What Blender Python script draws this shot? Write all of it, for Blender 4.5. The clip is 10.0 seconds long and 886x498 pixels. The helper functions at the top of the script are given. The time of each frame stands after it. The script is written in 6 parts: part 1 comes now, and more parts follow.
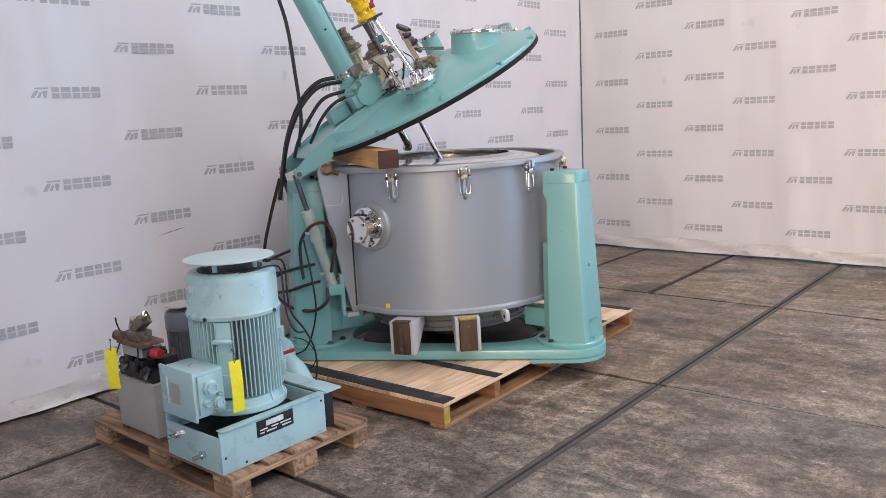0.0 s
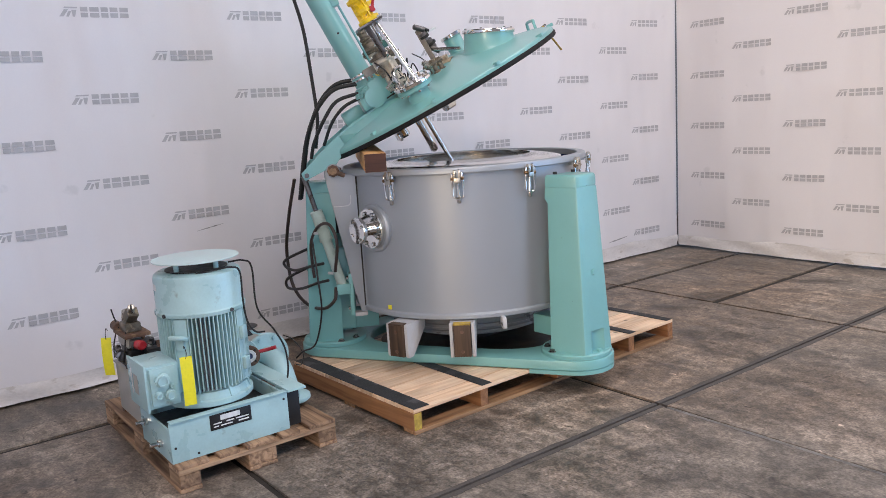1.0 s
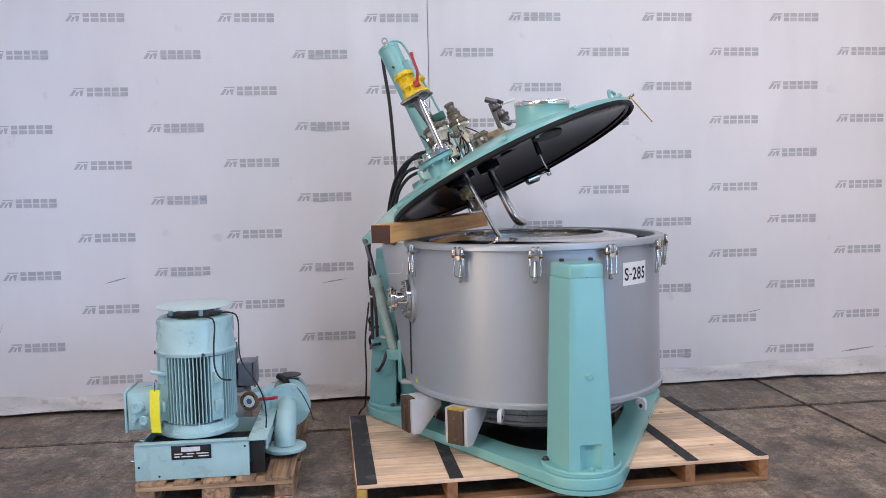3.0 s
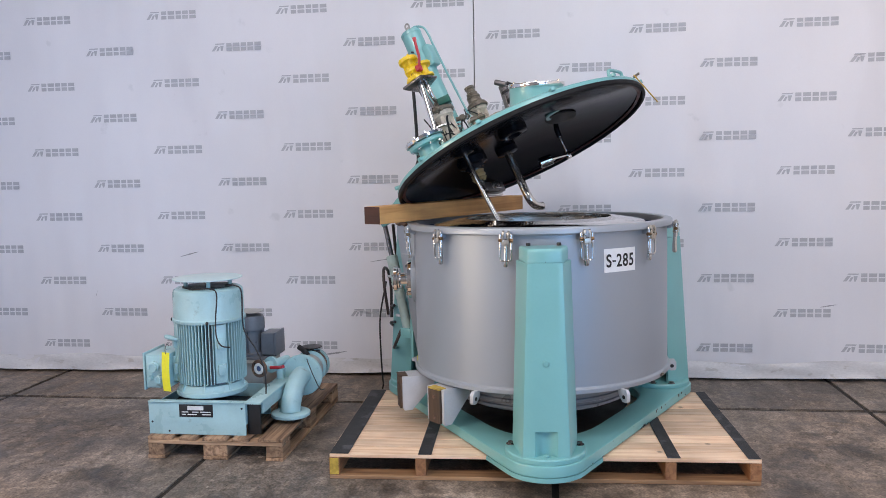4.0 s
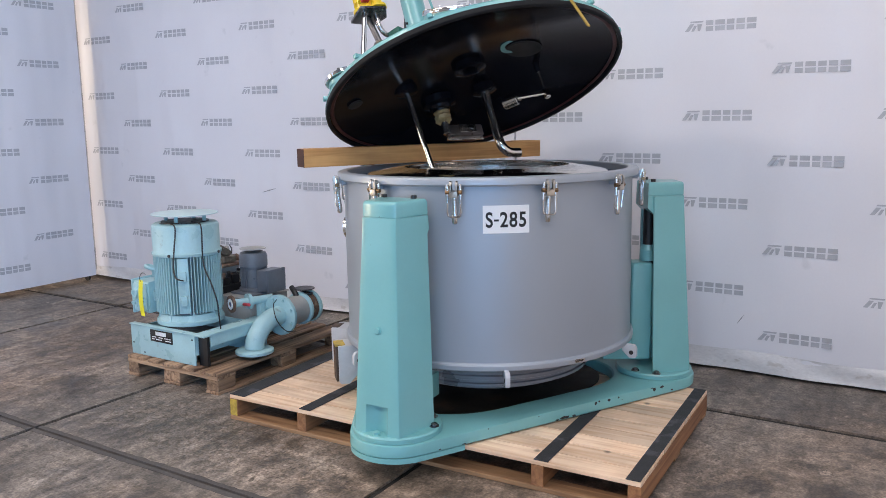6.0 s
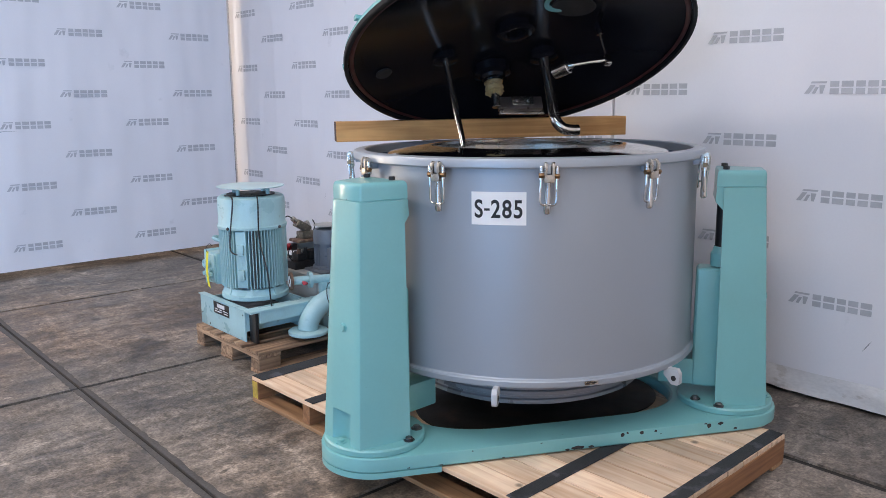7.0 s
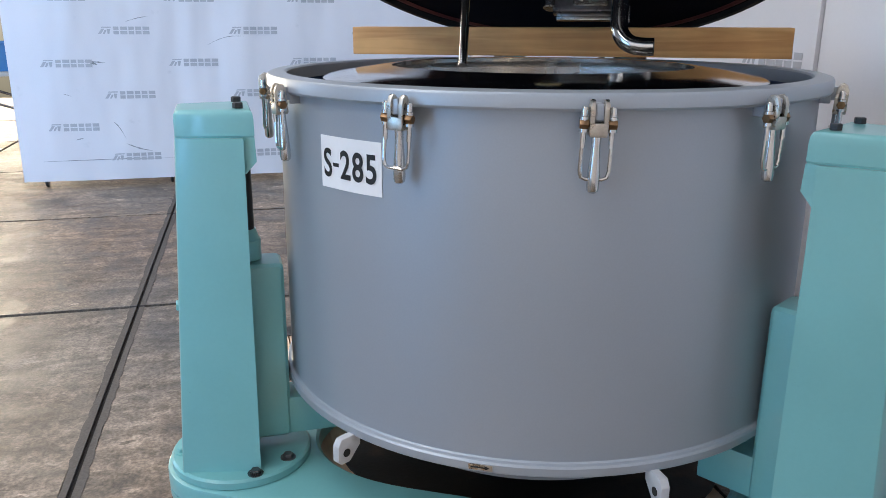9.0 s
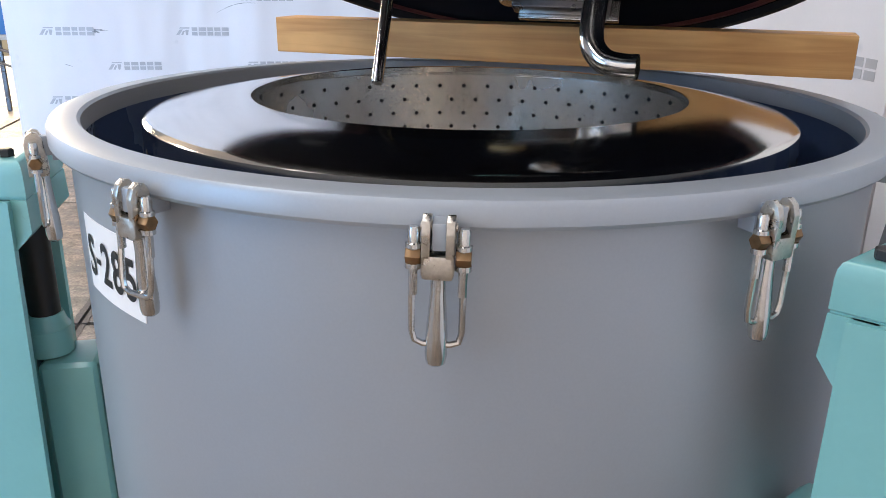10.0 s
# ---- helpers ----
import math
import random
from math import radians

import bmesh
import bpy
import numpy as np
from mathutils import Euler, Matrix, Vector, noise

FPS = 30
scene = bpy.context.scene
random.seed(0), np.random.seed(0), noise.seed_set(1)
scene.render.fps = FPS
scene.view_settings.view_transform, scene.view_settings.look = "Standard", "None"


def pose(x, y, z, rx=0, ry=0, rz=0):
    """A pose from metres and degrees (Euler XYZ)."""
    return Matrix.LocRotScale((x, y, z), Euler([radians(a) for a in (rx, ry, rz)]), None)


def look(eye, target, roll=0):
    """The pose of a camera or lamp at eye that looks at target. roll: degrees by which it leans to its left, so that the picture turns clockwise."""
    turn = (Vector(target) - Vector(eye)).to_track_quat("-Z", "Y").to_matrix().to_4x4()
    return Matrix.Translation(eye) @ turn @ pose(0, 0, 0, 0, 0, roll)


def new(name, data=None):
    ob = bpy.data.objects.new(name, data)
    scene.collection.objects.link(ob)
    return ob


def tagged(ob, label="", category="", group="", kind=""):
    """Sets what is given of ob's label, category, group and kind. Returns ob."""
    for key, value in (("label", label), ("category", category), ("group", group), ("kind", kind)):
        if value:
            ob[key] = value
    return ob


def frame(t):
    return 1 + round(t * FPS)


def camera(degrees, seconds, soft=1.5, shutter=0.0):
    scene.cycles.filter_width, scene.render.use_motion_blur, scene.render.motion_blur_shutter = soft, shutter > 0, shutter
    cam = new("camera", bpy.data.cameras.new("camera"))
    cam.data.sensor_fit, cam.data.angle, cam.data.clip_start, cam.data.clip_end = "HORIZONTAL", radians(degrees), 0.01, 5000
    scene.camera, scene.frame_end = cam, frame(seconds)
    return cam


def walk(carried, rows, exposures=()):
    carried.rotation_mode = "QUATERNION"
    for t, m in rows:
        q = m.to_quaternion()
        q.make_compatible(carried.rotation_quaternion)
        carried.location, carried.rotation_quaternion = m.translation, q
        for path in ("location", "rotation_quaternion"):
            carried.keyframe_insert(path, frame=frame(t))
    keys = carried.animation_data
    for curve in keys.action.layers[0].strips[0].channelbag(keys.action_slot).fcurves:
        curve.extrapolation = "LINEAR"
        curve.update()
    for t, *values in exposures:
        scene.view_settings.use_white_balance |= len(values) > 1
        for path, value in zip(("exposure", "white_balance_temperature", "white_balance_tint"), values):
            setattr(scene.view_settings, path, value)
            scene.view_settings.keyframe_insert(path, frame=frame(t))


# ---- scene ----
cam = camera(58.0, 10.0, soft=0.55)
PATH = [
    (0, (0.213, 0.197, 1.594), (-1.071, 1.692, 1.253), -2.9),
    (0.5, (0.482, 0.523, 1.598), (-0.854, 1.968, 1.246), -2.8),
    (1, (0.858, 0.955, 1.611), (-0.719, 2.136, 1.268), -3.5),
    (1.5, (1.155, 1.461, 1.629), (-0.584, 2.393, 1.305), -2.2),
    (2, (1.321, 1.998, 1.643), (-0.52, 2.736, 1.385), -2.0),
    (2.5, (1.488, 2.567, 1.654), (-0.442, 3.067, 1.493), -1.8),
    (2.7, (1.518, 2.78, 1.607), (-0.438, 3.165, 1.451), -1.5),
    (3.8, (1.667, 4.02, 1.63), (-0.316, 3.844, 1.447), -1.1),
    (4, (1.63, 4.219, 1.594), (-0.344, 3.962, 1.4), -1.1),
    (4.5, (1.442, 4.808, 1.588), (-0.49, 4.348, 1.358), -1.2),
    (5, (1.226, 5.318, 1.609), (-0.651, 4.678, 1.347), -1.1),
    (5.2, (1.052, 5.519, 1.571), (-0.786, 4.783, 1.284), -0.9),
    (6.3, (0.265, 6.345, 1.553), (-1.314, 5.166, 1.211), -0.6),
    (6.5, (0.05, 6.435, 1.539), (-1.44, 5.15, 1.178), -0.5),
    (7, (-0.484, 6.628, 1.531), (-1.785, 5.157, 1.152), -0.4),
    (7.5, (-0.998, 6.708, 1.49), (-2.079, 5.074, 1.087), -0.2),
    (8, (-1.51, 6.653, 1.473), (-2.344, 4.892, 1.023), -0.0),
    (8.5, (-1.952, 6.597, 1.462), (-2.614, 4.777, 0.963), 0.1),
    (9, (-2.346, 6.396, 1.457), (-2.789, 4.531, 0.889), 0.3),
    (9.5, (-2.701, 6.109, 1.498), (-2.992, 4.224, 0.896), 0.3),
    (10, (-2.892, 5.767, 1.552), (-3.149, 3.9, 0.882), 0.8),
]
EXPOSURES = [(0, 0.19, 6450, 14), (2.5, 0.14, 6270, 14), (4.5, 0.16, 6240, 13), (6.5, 0.23, 6140, 12), (8.5, 0.28, 6000, 10), (9.5, 0.40, 5950, 5), (10, 0.68, 6300, 9)]
walk(cam, [(t, look(eye, target, roll)) for t, eye, target, roll in PATH], EXPOSURES)

# ---- world, light ----
world = bpy.data.worlds.new("sky")
world.use_nodes = True
scene.world = world
_bg = world.node_tree.nodes["Background"]
_sky = world.node_tree.nodes.new("ShaderNodeTexSky")
_sky.sky_type, _sky.sun_disc = "NISHITA", False
_sky.sun_elevation, _sky.sun_rotation = radians(40), radians(120)
world.node_tree.links.new(_sky.outputs[0], _bg.inputs[0])
_bg.inputs[1].default_value = 0.10

CEIL = 6.2


def area_lamp(name, m, sx, sy, watts, colour):
    d = bpy.data.lights.new(name, "AREA")
    d.shape, d.size, d.size_y, d.energy, d.color = "RECTANGLE", sx, sy, watts, colour
    ob = new(name, d)
    ob.matrix_world = m
    return ob


# daylight through the roof lights and the large gate of the hall
ROOF_LIGHTS = ((-1.2, 5.0, 1.6, 6.0, 130, (1.0, 0.93, 0.89)), (3.2, 6.5, 1.6, 4.0, 200, (1.0, 0.91, 0.82)), (3.2, -1.0, 1.6, 5.0, 340, (1.0, 0.86, 0.76)))
for rx, ry, sx, sy, watts, tone in ROOF_LIGHTS:
    area_lamp("roof_light_daylight", pose(rx, ry, CEIL + 0.02), sx, sy, watts, tone)
area_lamp("gate_daylight", pose(3.6, 12.02, 2.25, -90, 0, 0), 5.0, 4.4, 920, (0.28, 0.57, 1.0))
area_lamp("gate_daylight", pose(7.02, 8.8, 2.25, 0, 90, 0), 4.4, 4.6, 200, (0.30, 0.59, 1.0))
area_lamp("gate_daylight", pose(3.8, -9.02, 2.25, 90, 0, 0), 5.0, 4.4, 940, (1.0, 0.78, 0.53))
area_lamp("gate_daylight", pose(7.02, -2.6, 2.25, 0, 90, 0), 4.4, 3.4, 95, (0.34, 0.59, 1.0))

# ---- helpers for building ----
ID = Matrix.Identity(4)
WORLD = {}


def T(x, y, z):
    return Matrix.Translation((x, y, z))


def RZ(d):
    return Matrix.Rotation(radians(d), 4, "Z")


def RX(d):
    return Matrix.Rotation(radians(d), 4, "X")


def RY(d):
    return Matrix.Rotation(radians(d), 4, "Y")


def finish(bm, name, mat, smooth=35):
    me = bpy.data.meshes.new(name)
    bmesh.ops.recalc_face_normals(bm, faces=bm.faces)
    bm.to_mesh(me)
    bm.free()
    for m in (mat if isinstance(mat, (list, tuple)) else (mat,)):
        me.materials.append(m)
    if smooth:
        me.polygons.foreach_set("use_smooth", [True] * len(me.polygons))
        me.set_sharp_from_angle(angle=radians(smooth))
    return me


def thing(name, at, label, category, group="", rz=0, kind=""):
    ob = new(name)
    ob.matrix_basis = T(*at) @ RZ(rz)
    WORLD[ob] = ob.matrix_basis.copy()
    return tagged(ob, label, category, group, kind)


def piece(name, me, parent, m=ID, label=""):
    """An object on the mesh me at the world pose m, under parent."""
    ob = new(name, me)
    if parent is not None:
        ob.parent = parent
        ob.matrix_parent_inverse = WORLD[parent].inverted()
    ob.matrix_basis = m
    WORLD[ob] = m.copy()
    return tagged(ob, label)


def part(name, bm, mat, parent, label="", smooth=35, m=ID):
    return piece(name, finish(bm, name, mat, smooth), parent, m, label)


def single(name, bm, mat, label, category="", group="", kind="", smooth=35, m=ID):
    return tagged(piece(name, finish(bm, name, mat, smooth), None, m), label, category, group, kind)


def settle(ob, dx, dy, dz=0.0, turn=0.0):
    """Sets a finished thing down at its final place, turned about its own origin."""
    ob.matrix_basis = T(dx, dy, dz) @ ob.matrix_basis @ RZ(turn)


def box(bm, x0, x1, y0, y1, z0, z1, m=ID, bevel=0.0, seg=2):
    n = len(bm.verts)
    r = bmesh.ops.create_cube(bm, size=1, matrix=m @ T((x0 + x1) / 2, (y0 + y1) / 2, (z0 + z1) / 2) @ Matrix.Diagonal((abs(x1 - x0), abs(y1 - y0), abs(z1 - z0), 1)))
    if bevel:
        edges = list({e for v in r["verts"] for e in v.link_edges})
        bmesh.ops.bevel(bm, geom=edges, offset=bevel, segments=seg, profile=0.6, affect="EDGES")
    return bm


def B(*a, **k):
    return box(bmesh.new(), *a, **k)


def align(p, q):
    """Pose with z from p to q, at p, and the length."""
    p, q = Vector(p), Vector(q)
    d = q - p
    return Matrix.Translation(p) @ d.to_track_quat("Z", "Y").to_matrix().to_4x4(), d.length


def lathe(bm, prof, m=ID, seg=48, close=False, a0=0.0, a1=360.0):
    """Turns the profile [(r, z), ...] round z."""
    full = abs(a1 - a0) >= 359.9
    n = seg if full else seg + 1
    rings = []
    for r, z in prof:
        if r < 1e-5:
            rings.append([bm.verts.new(m @ Vector((0, 0, z)))])
        else:
            rings.append([bm.verts.new(m @ Vector((r * math.cos(a), r * math.sin(a), z))) for a in (radians(a0 + (a1 - a0) * i / seg) for i in range(n))])
    if close:
        rings.append(rings[0])
    for p, q in zip(rings, rings[1:]):
        for i in range(seg):
            j = (i + 1) % n
            if len(p) == 1 and len(q) == 1:
                continue
            if len(p) == 1:
                bm.faces.new((p[0], q[i], q[j]))
            elif len(q) == 1:
                bm.faces.new((p[i], q[0], p[j]))
            else:
                bm.faces.new((p[i], q[i], q[j], p[j]))
    return bm


def rod(bm, p, q, r, r2=None, seg=16, bevel=0.0):
    m, l = align(p, q)
    r2 = r if r2 is None else r2
    b = min(bevel, l / 3)
    prof = [(0, 0), (r - b, 0), (r, b), (r2, l - b), (r2 - b, l), (0, l)] if b else [(0, 0), (r, 0), (r2, l), (0, l)]
    return lathe(bm, prof, m, seg)


def smooth_path(pts, n=10):
    pts = [Vector(p) for p in pts]
    out = []
    ext = [2 * pts[0] - pts[1]] + pts + [2 * pts[-1] - pts[-2]]
    for a, b, c, d in zip(ext, ext[1:], ext[2:], ext[3:]):
        for i in range(n):
            t = i / n
            out.append(0.5 * (2 * b + (c - a) * t + (2 * a - 5 * b + 4 * c - d) * t * t + (3 * b - a - 3 * c + d) * t ** 3))
    return out + [pts[-1]]


def sweep(bm, pts, r, seg=8, curved=True, n=10, caps=True):
    """A tube along the points; r may be a function of 0..1."""
    path = smooth_path(pts, n) if curved else [Vector(p) for p in pts]
    up = Vector((0.13, 0.31, 0.94))
    rings, prev = [], None
    for i, p in enumerate(path):
        d = (path[min(i + 1, len(path) - 1)] - path[max(i - 1, 0)]).normalized()
        side = (up if prev is None else prev)
        side = side - d * side.dot(d)
        if side.length < 1e-4:
            side = d.orthogonal()
        side.normalize()
        prev = side
        w = d.cross(side)
        rr = r(i / (len(path) - 1)) if callable(r) else r
        rings.append([bm.verts.new(p + rr * (math.cos(a) * side + math.sin(a) * w)) for a in (2 * math.pi * k / seg for k in range(seg))])
    for a, b in zip(rings, rings[1:]):
        for k in range(seg):
            bm.faces.new((a[k], a[(k + 1) % seg], b[(k + 1) % seg], b[k]))
    if caps:
        bm.faces.new(rings[0][::-1])
        bm.faces.new(rings[-1])
    return bm


def prism(bm, poly, z0, z1, m=ID, bevel=0.0):
    """Extrudes the polygon [(x, y), ...] from z0 to z1."""
    lo = [bm.verts.new(m @ Vector((x, y, z0))) for x, y in poly]
    hi = [bm.verts.new(m @ Vector((x, y, z1))) for x, y in poly]
    fs = [bm.faces.new(lo[::-1]), bm.faces.new(hi)]
    for i in range(len(poly)):
        j = (i + 1) % len(poly)
        fs.append(bm.faces.new((lo[i], lo[j], hi[j], hi[i])))
    if bevel:
        bmesh.ops.bevel(bm, geom=list({e for f in fs for e in f.edges}), offset=bevel, segments=2, profile=0.6, affect="EDGES")
    return bm


def loft(bm, sections, cap=True):
    rings = [[bm.verts.new(Vector(p)) for p in s] for s in sections]
    n = len(rings[0])
    for a, b in zip(rings, rings[1:]):
        for i in range(n):
            j = (i + 1) % n
            bm.faces.new((a[i], a[j], b[j], b[i]))
    if cap:
        bm.faces.new(rings[0][::-1])
        bm.faces.new(rings[-1])
    return bm


def hexbolt(bm, m, r=0.012, h=0.01, washer=0.0):
    if washer:
        lathe(bm, [(0, 0), (washer, 0), (washer, 0.003), (0, 0.003)], m, 16)
    lathe(bm, [(0, 0.002), (r, 0.002), (r, h), (r * 0.85, h + 0.002), (0, h + 0.002)], m, 6)
    return bm


# ---- materials ----
def material(name, base, rough=0.5, metal=0.0, vary=0.12, scale=6.0, grain=0.04, grain_scale=90.0, bump=0.1, second=None, spots=0.0, spot_scale=3.0, spot_at=0.62, coat=0.0, per_object=0.0, rough_vary=0.12, stretch=(1, 1, 1), spec=0.5):
    """A surface with broad stains, a fine grain, an uneven gloss and a fine relief."""
    mat = bpy.data.materials.new(name)
    mat.use_nodes = True
    nt = mat.node_tree
    N, L = nt.nodes, nt.links
    bsdf = N["Principled BSDF"]
    bsdf.inputs["Metallic"].default_value = metal
    bsdf.inputs["Specular IOR Level"].default_value = spec
    bsdf.inputs["Coat Weight"].default_value = coat
    bsdf.inputs["Coat Roughness"].default_value = 0.12
    co = N.new("ShaderNodeTexCoord")
    mp = N.new("ShaderNodeMapping")
    mp.inputs["Scale"].default_value = stretch
    L.new(co.outputs["Object"], mp.inputs[0])

    def nz(sc, det=4.0):
        n = N.new("ShaderNodeTexNoise")
        n.inputs["Scale"].default_value, n.inputs["Detail"].default_value = sc, det
        L.new(mp.outputs[0], n.inputs["Vector"])
        return n.outputs[0]

    def math_(op, a, b):
        n = N.new("ShaderNodeMath")
        n.operation = op
        for k, v in enumerate((a, b)):
            if isinstance(v, (int, float)):
                n.inputs[k].default_value = v
            else:
                L.new(v, n.inputs[k])
        return n.outputs[0]

    def ramp(fac, lo, hi, a=0.0, b=1.0):
        n = N.new("ShaderNodeMapRange")
        n.inputs[1].default_value, n.inputs[2].default_value, n.inputs[3].default_value, n.inputs[4].default_value = lo, hi, a, b
        L.new(fac, n.inputs[0])
        return n.outputs[0]

    broad, fine = nz(scale), nz(grain_scale, 6.0)
    gain = math_("ADD", ramp(broad, 0.3, 0.7, 1 - vary, 1 + vary), ramp(fine, 0.3, 0.7, -grain, grain))
    if per_object:
        oi = N.new("ShaderNodeObjectInfo")
        gain = math_("MULTIPLY", gain, ramp(oi.outputs["Random"], 0, 1, 1 - per_object, 1 + per_object))
    tint = N.new("ShaderNodeMix")
    tint.data_type = "RGBA"
    tint.inputs[6].default_value = (*base, 1)
    tint.inputs[7].default_value = (*(second or base), 1)
    if second:
        L.new(ramp(nz(spot_scale, 7.0), spot_at, spot_at + 0.06, 0.0, spots or 1.0), tint.inputs[0])
    else:
        tint.inputs[0].default_value = 0
    mul = N.new("ShaderNodeVectorMath")
    mul.operation = "SCALE"
    L.new(tint.outputs[2], mul.inputs[0])
    L.new(gain, mul.inputs["Scale"])
    L.new(mul.outputs[0], bsdf.inputs["Base Color"])
    L.new(ramp(broad, 0.3, 0.7, max(0.03, rough - rough_vary), min(1, rough + rough_vary)), bsdf.inputs["Roughness"])
    if bump:
        b = N.new("ShaderNodeBump")
        b.inputs["Strength"].default_value, b.inputs["Distance"].default_value = bump, 0.004
        L.new(fine, b.inputs["Height"])
        L.new(b.outputs[0], bsdf.inputs["Normal"])
    return mat


TEAL = material("teal_paint", (0.190, 0.445, 0.440), 0.36, coat=0.45, vary=0.04, scale=4, grain=0.012, bump=0.02, second=(0.05, 0.07, 0.06), spots=0.85, spot_scale=38, spot_at=0.735, rough_vary=0.06)
CAPBLUE = material("faded_blue_paint", (0.50, 0.64, 0.655), 0.40, vary=0.07, scale=6, grain=0.03, bump=0.06, second=(0.36, 0.42, 0.42), spots=0.5, spot_scale=7, spot_at=0.62)
RAMGREY = material("grey_green_paint", (0.40, 0.50, 0.45), 0.35, vary=0.10, scale=14, grain=0.03, bump=0.06)
BLUE = material("pale_blue_paint", (0.375, 0.565, 0.580), 0.34, vary=0.07, scale=7, grain=0.03, bump=0.08, second=(0.22, 0.25, 0.22), spots=0.7, spot_scale=9, spot_at=0.68)
GREY = material("grey_silver_paint", (0.366, 0.400, 0.440), 0.39, metal=0.34, vary=0.012, scale=1.4, grain=0.015, grain_scale=220, bump=0.02, rough_vary=0.012)
PANGREY = material("dark_grey_pan", (0.21, 0.22, 0.245), 0.34, metal=0.3, vary=0.10, scale=6, grain=0.03, bump=0.04)
GREY_LT = material("light_grey_paint", (0.50, 0.51, 0.53), 0.42, vary=0.06, scale=9, grain=0.03, bump=0.06)
STEEL = material("polished_steel", (0.62, 0.61, 0.59), 0.16, metal=1.0, vary=0.05, scale=8, grain=0.03, grain_scale=160, bump=0.02, rough_vary=0.07)
BRUSHED = material("brushed_steel", (0.74, 0.71, 0.67), 0.125, metal=1.0, vary=0.06, scale=4, grain=0.03, grain_scale=60, bump=0.008, rough_vary=0.03)
PERFSTEEL = material("matt_perforated_steel", (0.76, 0.74, 0.71), 0.25, metal=1.0, vary=0.03, scale=3, grain=0.03, bump=0.03, rough_vary=0.08)
DEEPBLUE = material("dark_blue_paint", (0.050, 0.080, 0.165), 0.3, vary=0.1, scale=4, grain=0.03, bump=0.03)
DARKSTEEL = material("dark_steel", (0.16, 0.15, 0.15), 0.3, metal=0.9, vary=0.2, scale=5, grain=0.08, bump=0.05)
CHROME = material("chrome", (0.78, 0.77, 0.75), 0.09, metal=1.0, vary=0.04, scale=14, grain=0.02, bump=0.0, rough_vary=0.04)
NICKEL = material("worn_nickel", (0.50, 0.465, 0.41), 0.30, metal=1.0, vary=0.12, scale=60, grain=0.08, grain_scale=300, bump=0.08, second=(0.28, 0.19, 0.10), spots=0.6, spot_scale=50, spot_at=0.64)
BRASS = material("tarnished_brass", (0.24, 0.15, 0.08), 0.38, metal=1.0, vary=0.25, scale=60, grain=0.1, bump=0.1)
BLACK = material("black_lining", (0.007, 0.007, 0.010), 0.16, vary=0.1, scale=4, grain=0.03, bump=0.01, rough_vary=0.03, spec=0.12)
RUBBER = material("black_rubber", (0.015, 0.014, 0.014), 0.45, vary=0.2, scale=20, grain=0.1, bump=0.1)
SEAL = material("dull_black_seal", (0.010, 0.010, 0.011), 0.6, vary=0.15, scale=12, grain=0.08, bump=0.06, spec=0.2)
HOSE = material("brown_black_hose", (0.035, 0.022, 0.018), 0.4, vary=0.25, scale=15, grain=0.1, bump=0.1)
YELLOW = material("yellow_paint", (0.80, 0.55, 0.015), 0.3, vary=0.12, scale=25, grain=0.05, bump=0.1, second=(0.12, 0.08, 0.02), spots=0.9, spot_scale=22, spot_at=0.64)
OCHRE = material("ochre_stain", (0.46, 0.32, 0.05), 0.6, vary=0.3, scale=30, grain=0.1, bump=0.1)
TAGYELLOW = material("yellow_plastic", (0.88, 0.80, 0.03), 0.5, vary=0.05, scale=20, bump=0.03)
RED = material("red_paint", (0.42, 0.02, 0.03), 0.4, vary=0.1, scale=20, bump=0.04)
CREAM = material("cream_housing", (0.60, 0.54, 0.45), 0.5, vary=0.2, scale=25, grain=0.06, bump=0.1, second=(0.22, 0.17, 0.12), spots=0.5, spot_scale=24, spot_at=0.64)
GREENDK = material("dark_green_plastic", (0.01, 0.10, 0.07), 0.4, vary=0.1, scale=20, bump=0.03)
RUST = material("rusty_iron", (0.13, 0.075, 0.05), 0.7, vary=0.3, scale=20, grain=0.15, bump=0.3, second=(0.30, 0.20, 0.12), spots=0.8, spot_scale=16, spot_at=0.55)
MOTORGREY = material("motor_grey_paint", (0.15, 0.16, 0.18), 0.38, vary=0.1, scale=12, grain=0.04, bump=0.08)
TANKGREY = material("tank_grey_paint", (0.38, 0.37, 0.34), 0.45, vary=0.08, scale=10, grain=0.03, bump=0.06)
PAPER = material("white_paper", (0.86, 0.86, 0.86), 0.55, vary=0.02, scale=5, grain=0.01, bump=0.02)
INK = material("black_ink", (0.012, 0.012, 0.012), 0.6, vary=0.05, scale=5, bump=0.0)
PLATE = material("black_nameplate", (0.015, 0.015, 0.017), 0.35, vary=0.1, scale=20, bump=0.02)
PLATEWHITE = material("nameplate_white", (0.7, 0.72, 0.72), 0.45, vary=0.1, scale=40, bump=0.02)
FELT = material("bitumen_felt", (0.025, 0.026, 0.028), 0.75, vary=0.3, scale=14, grain=0.2, grain_scale=200, bump=0.35, second=(0.09, 0.09, 0.10), spots=0.6, spot_scale=9, spot_at=0.55)


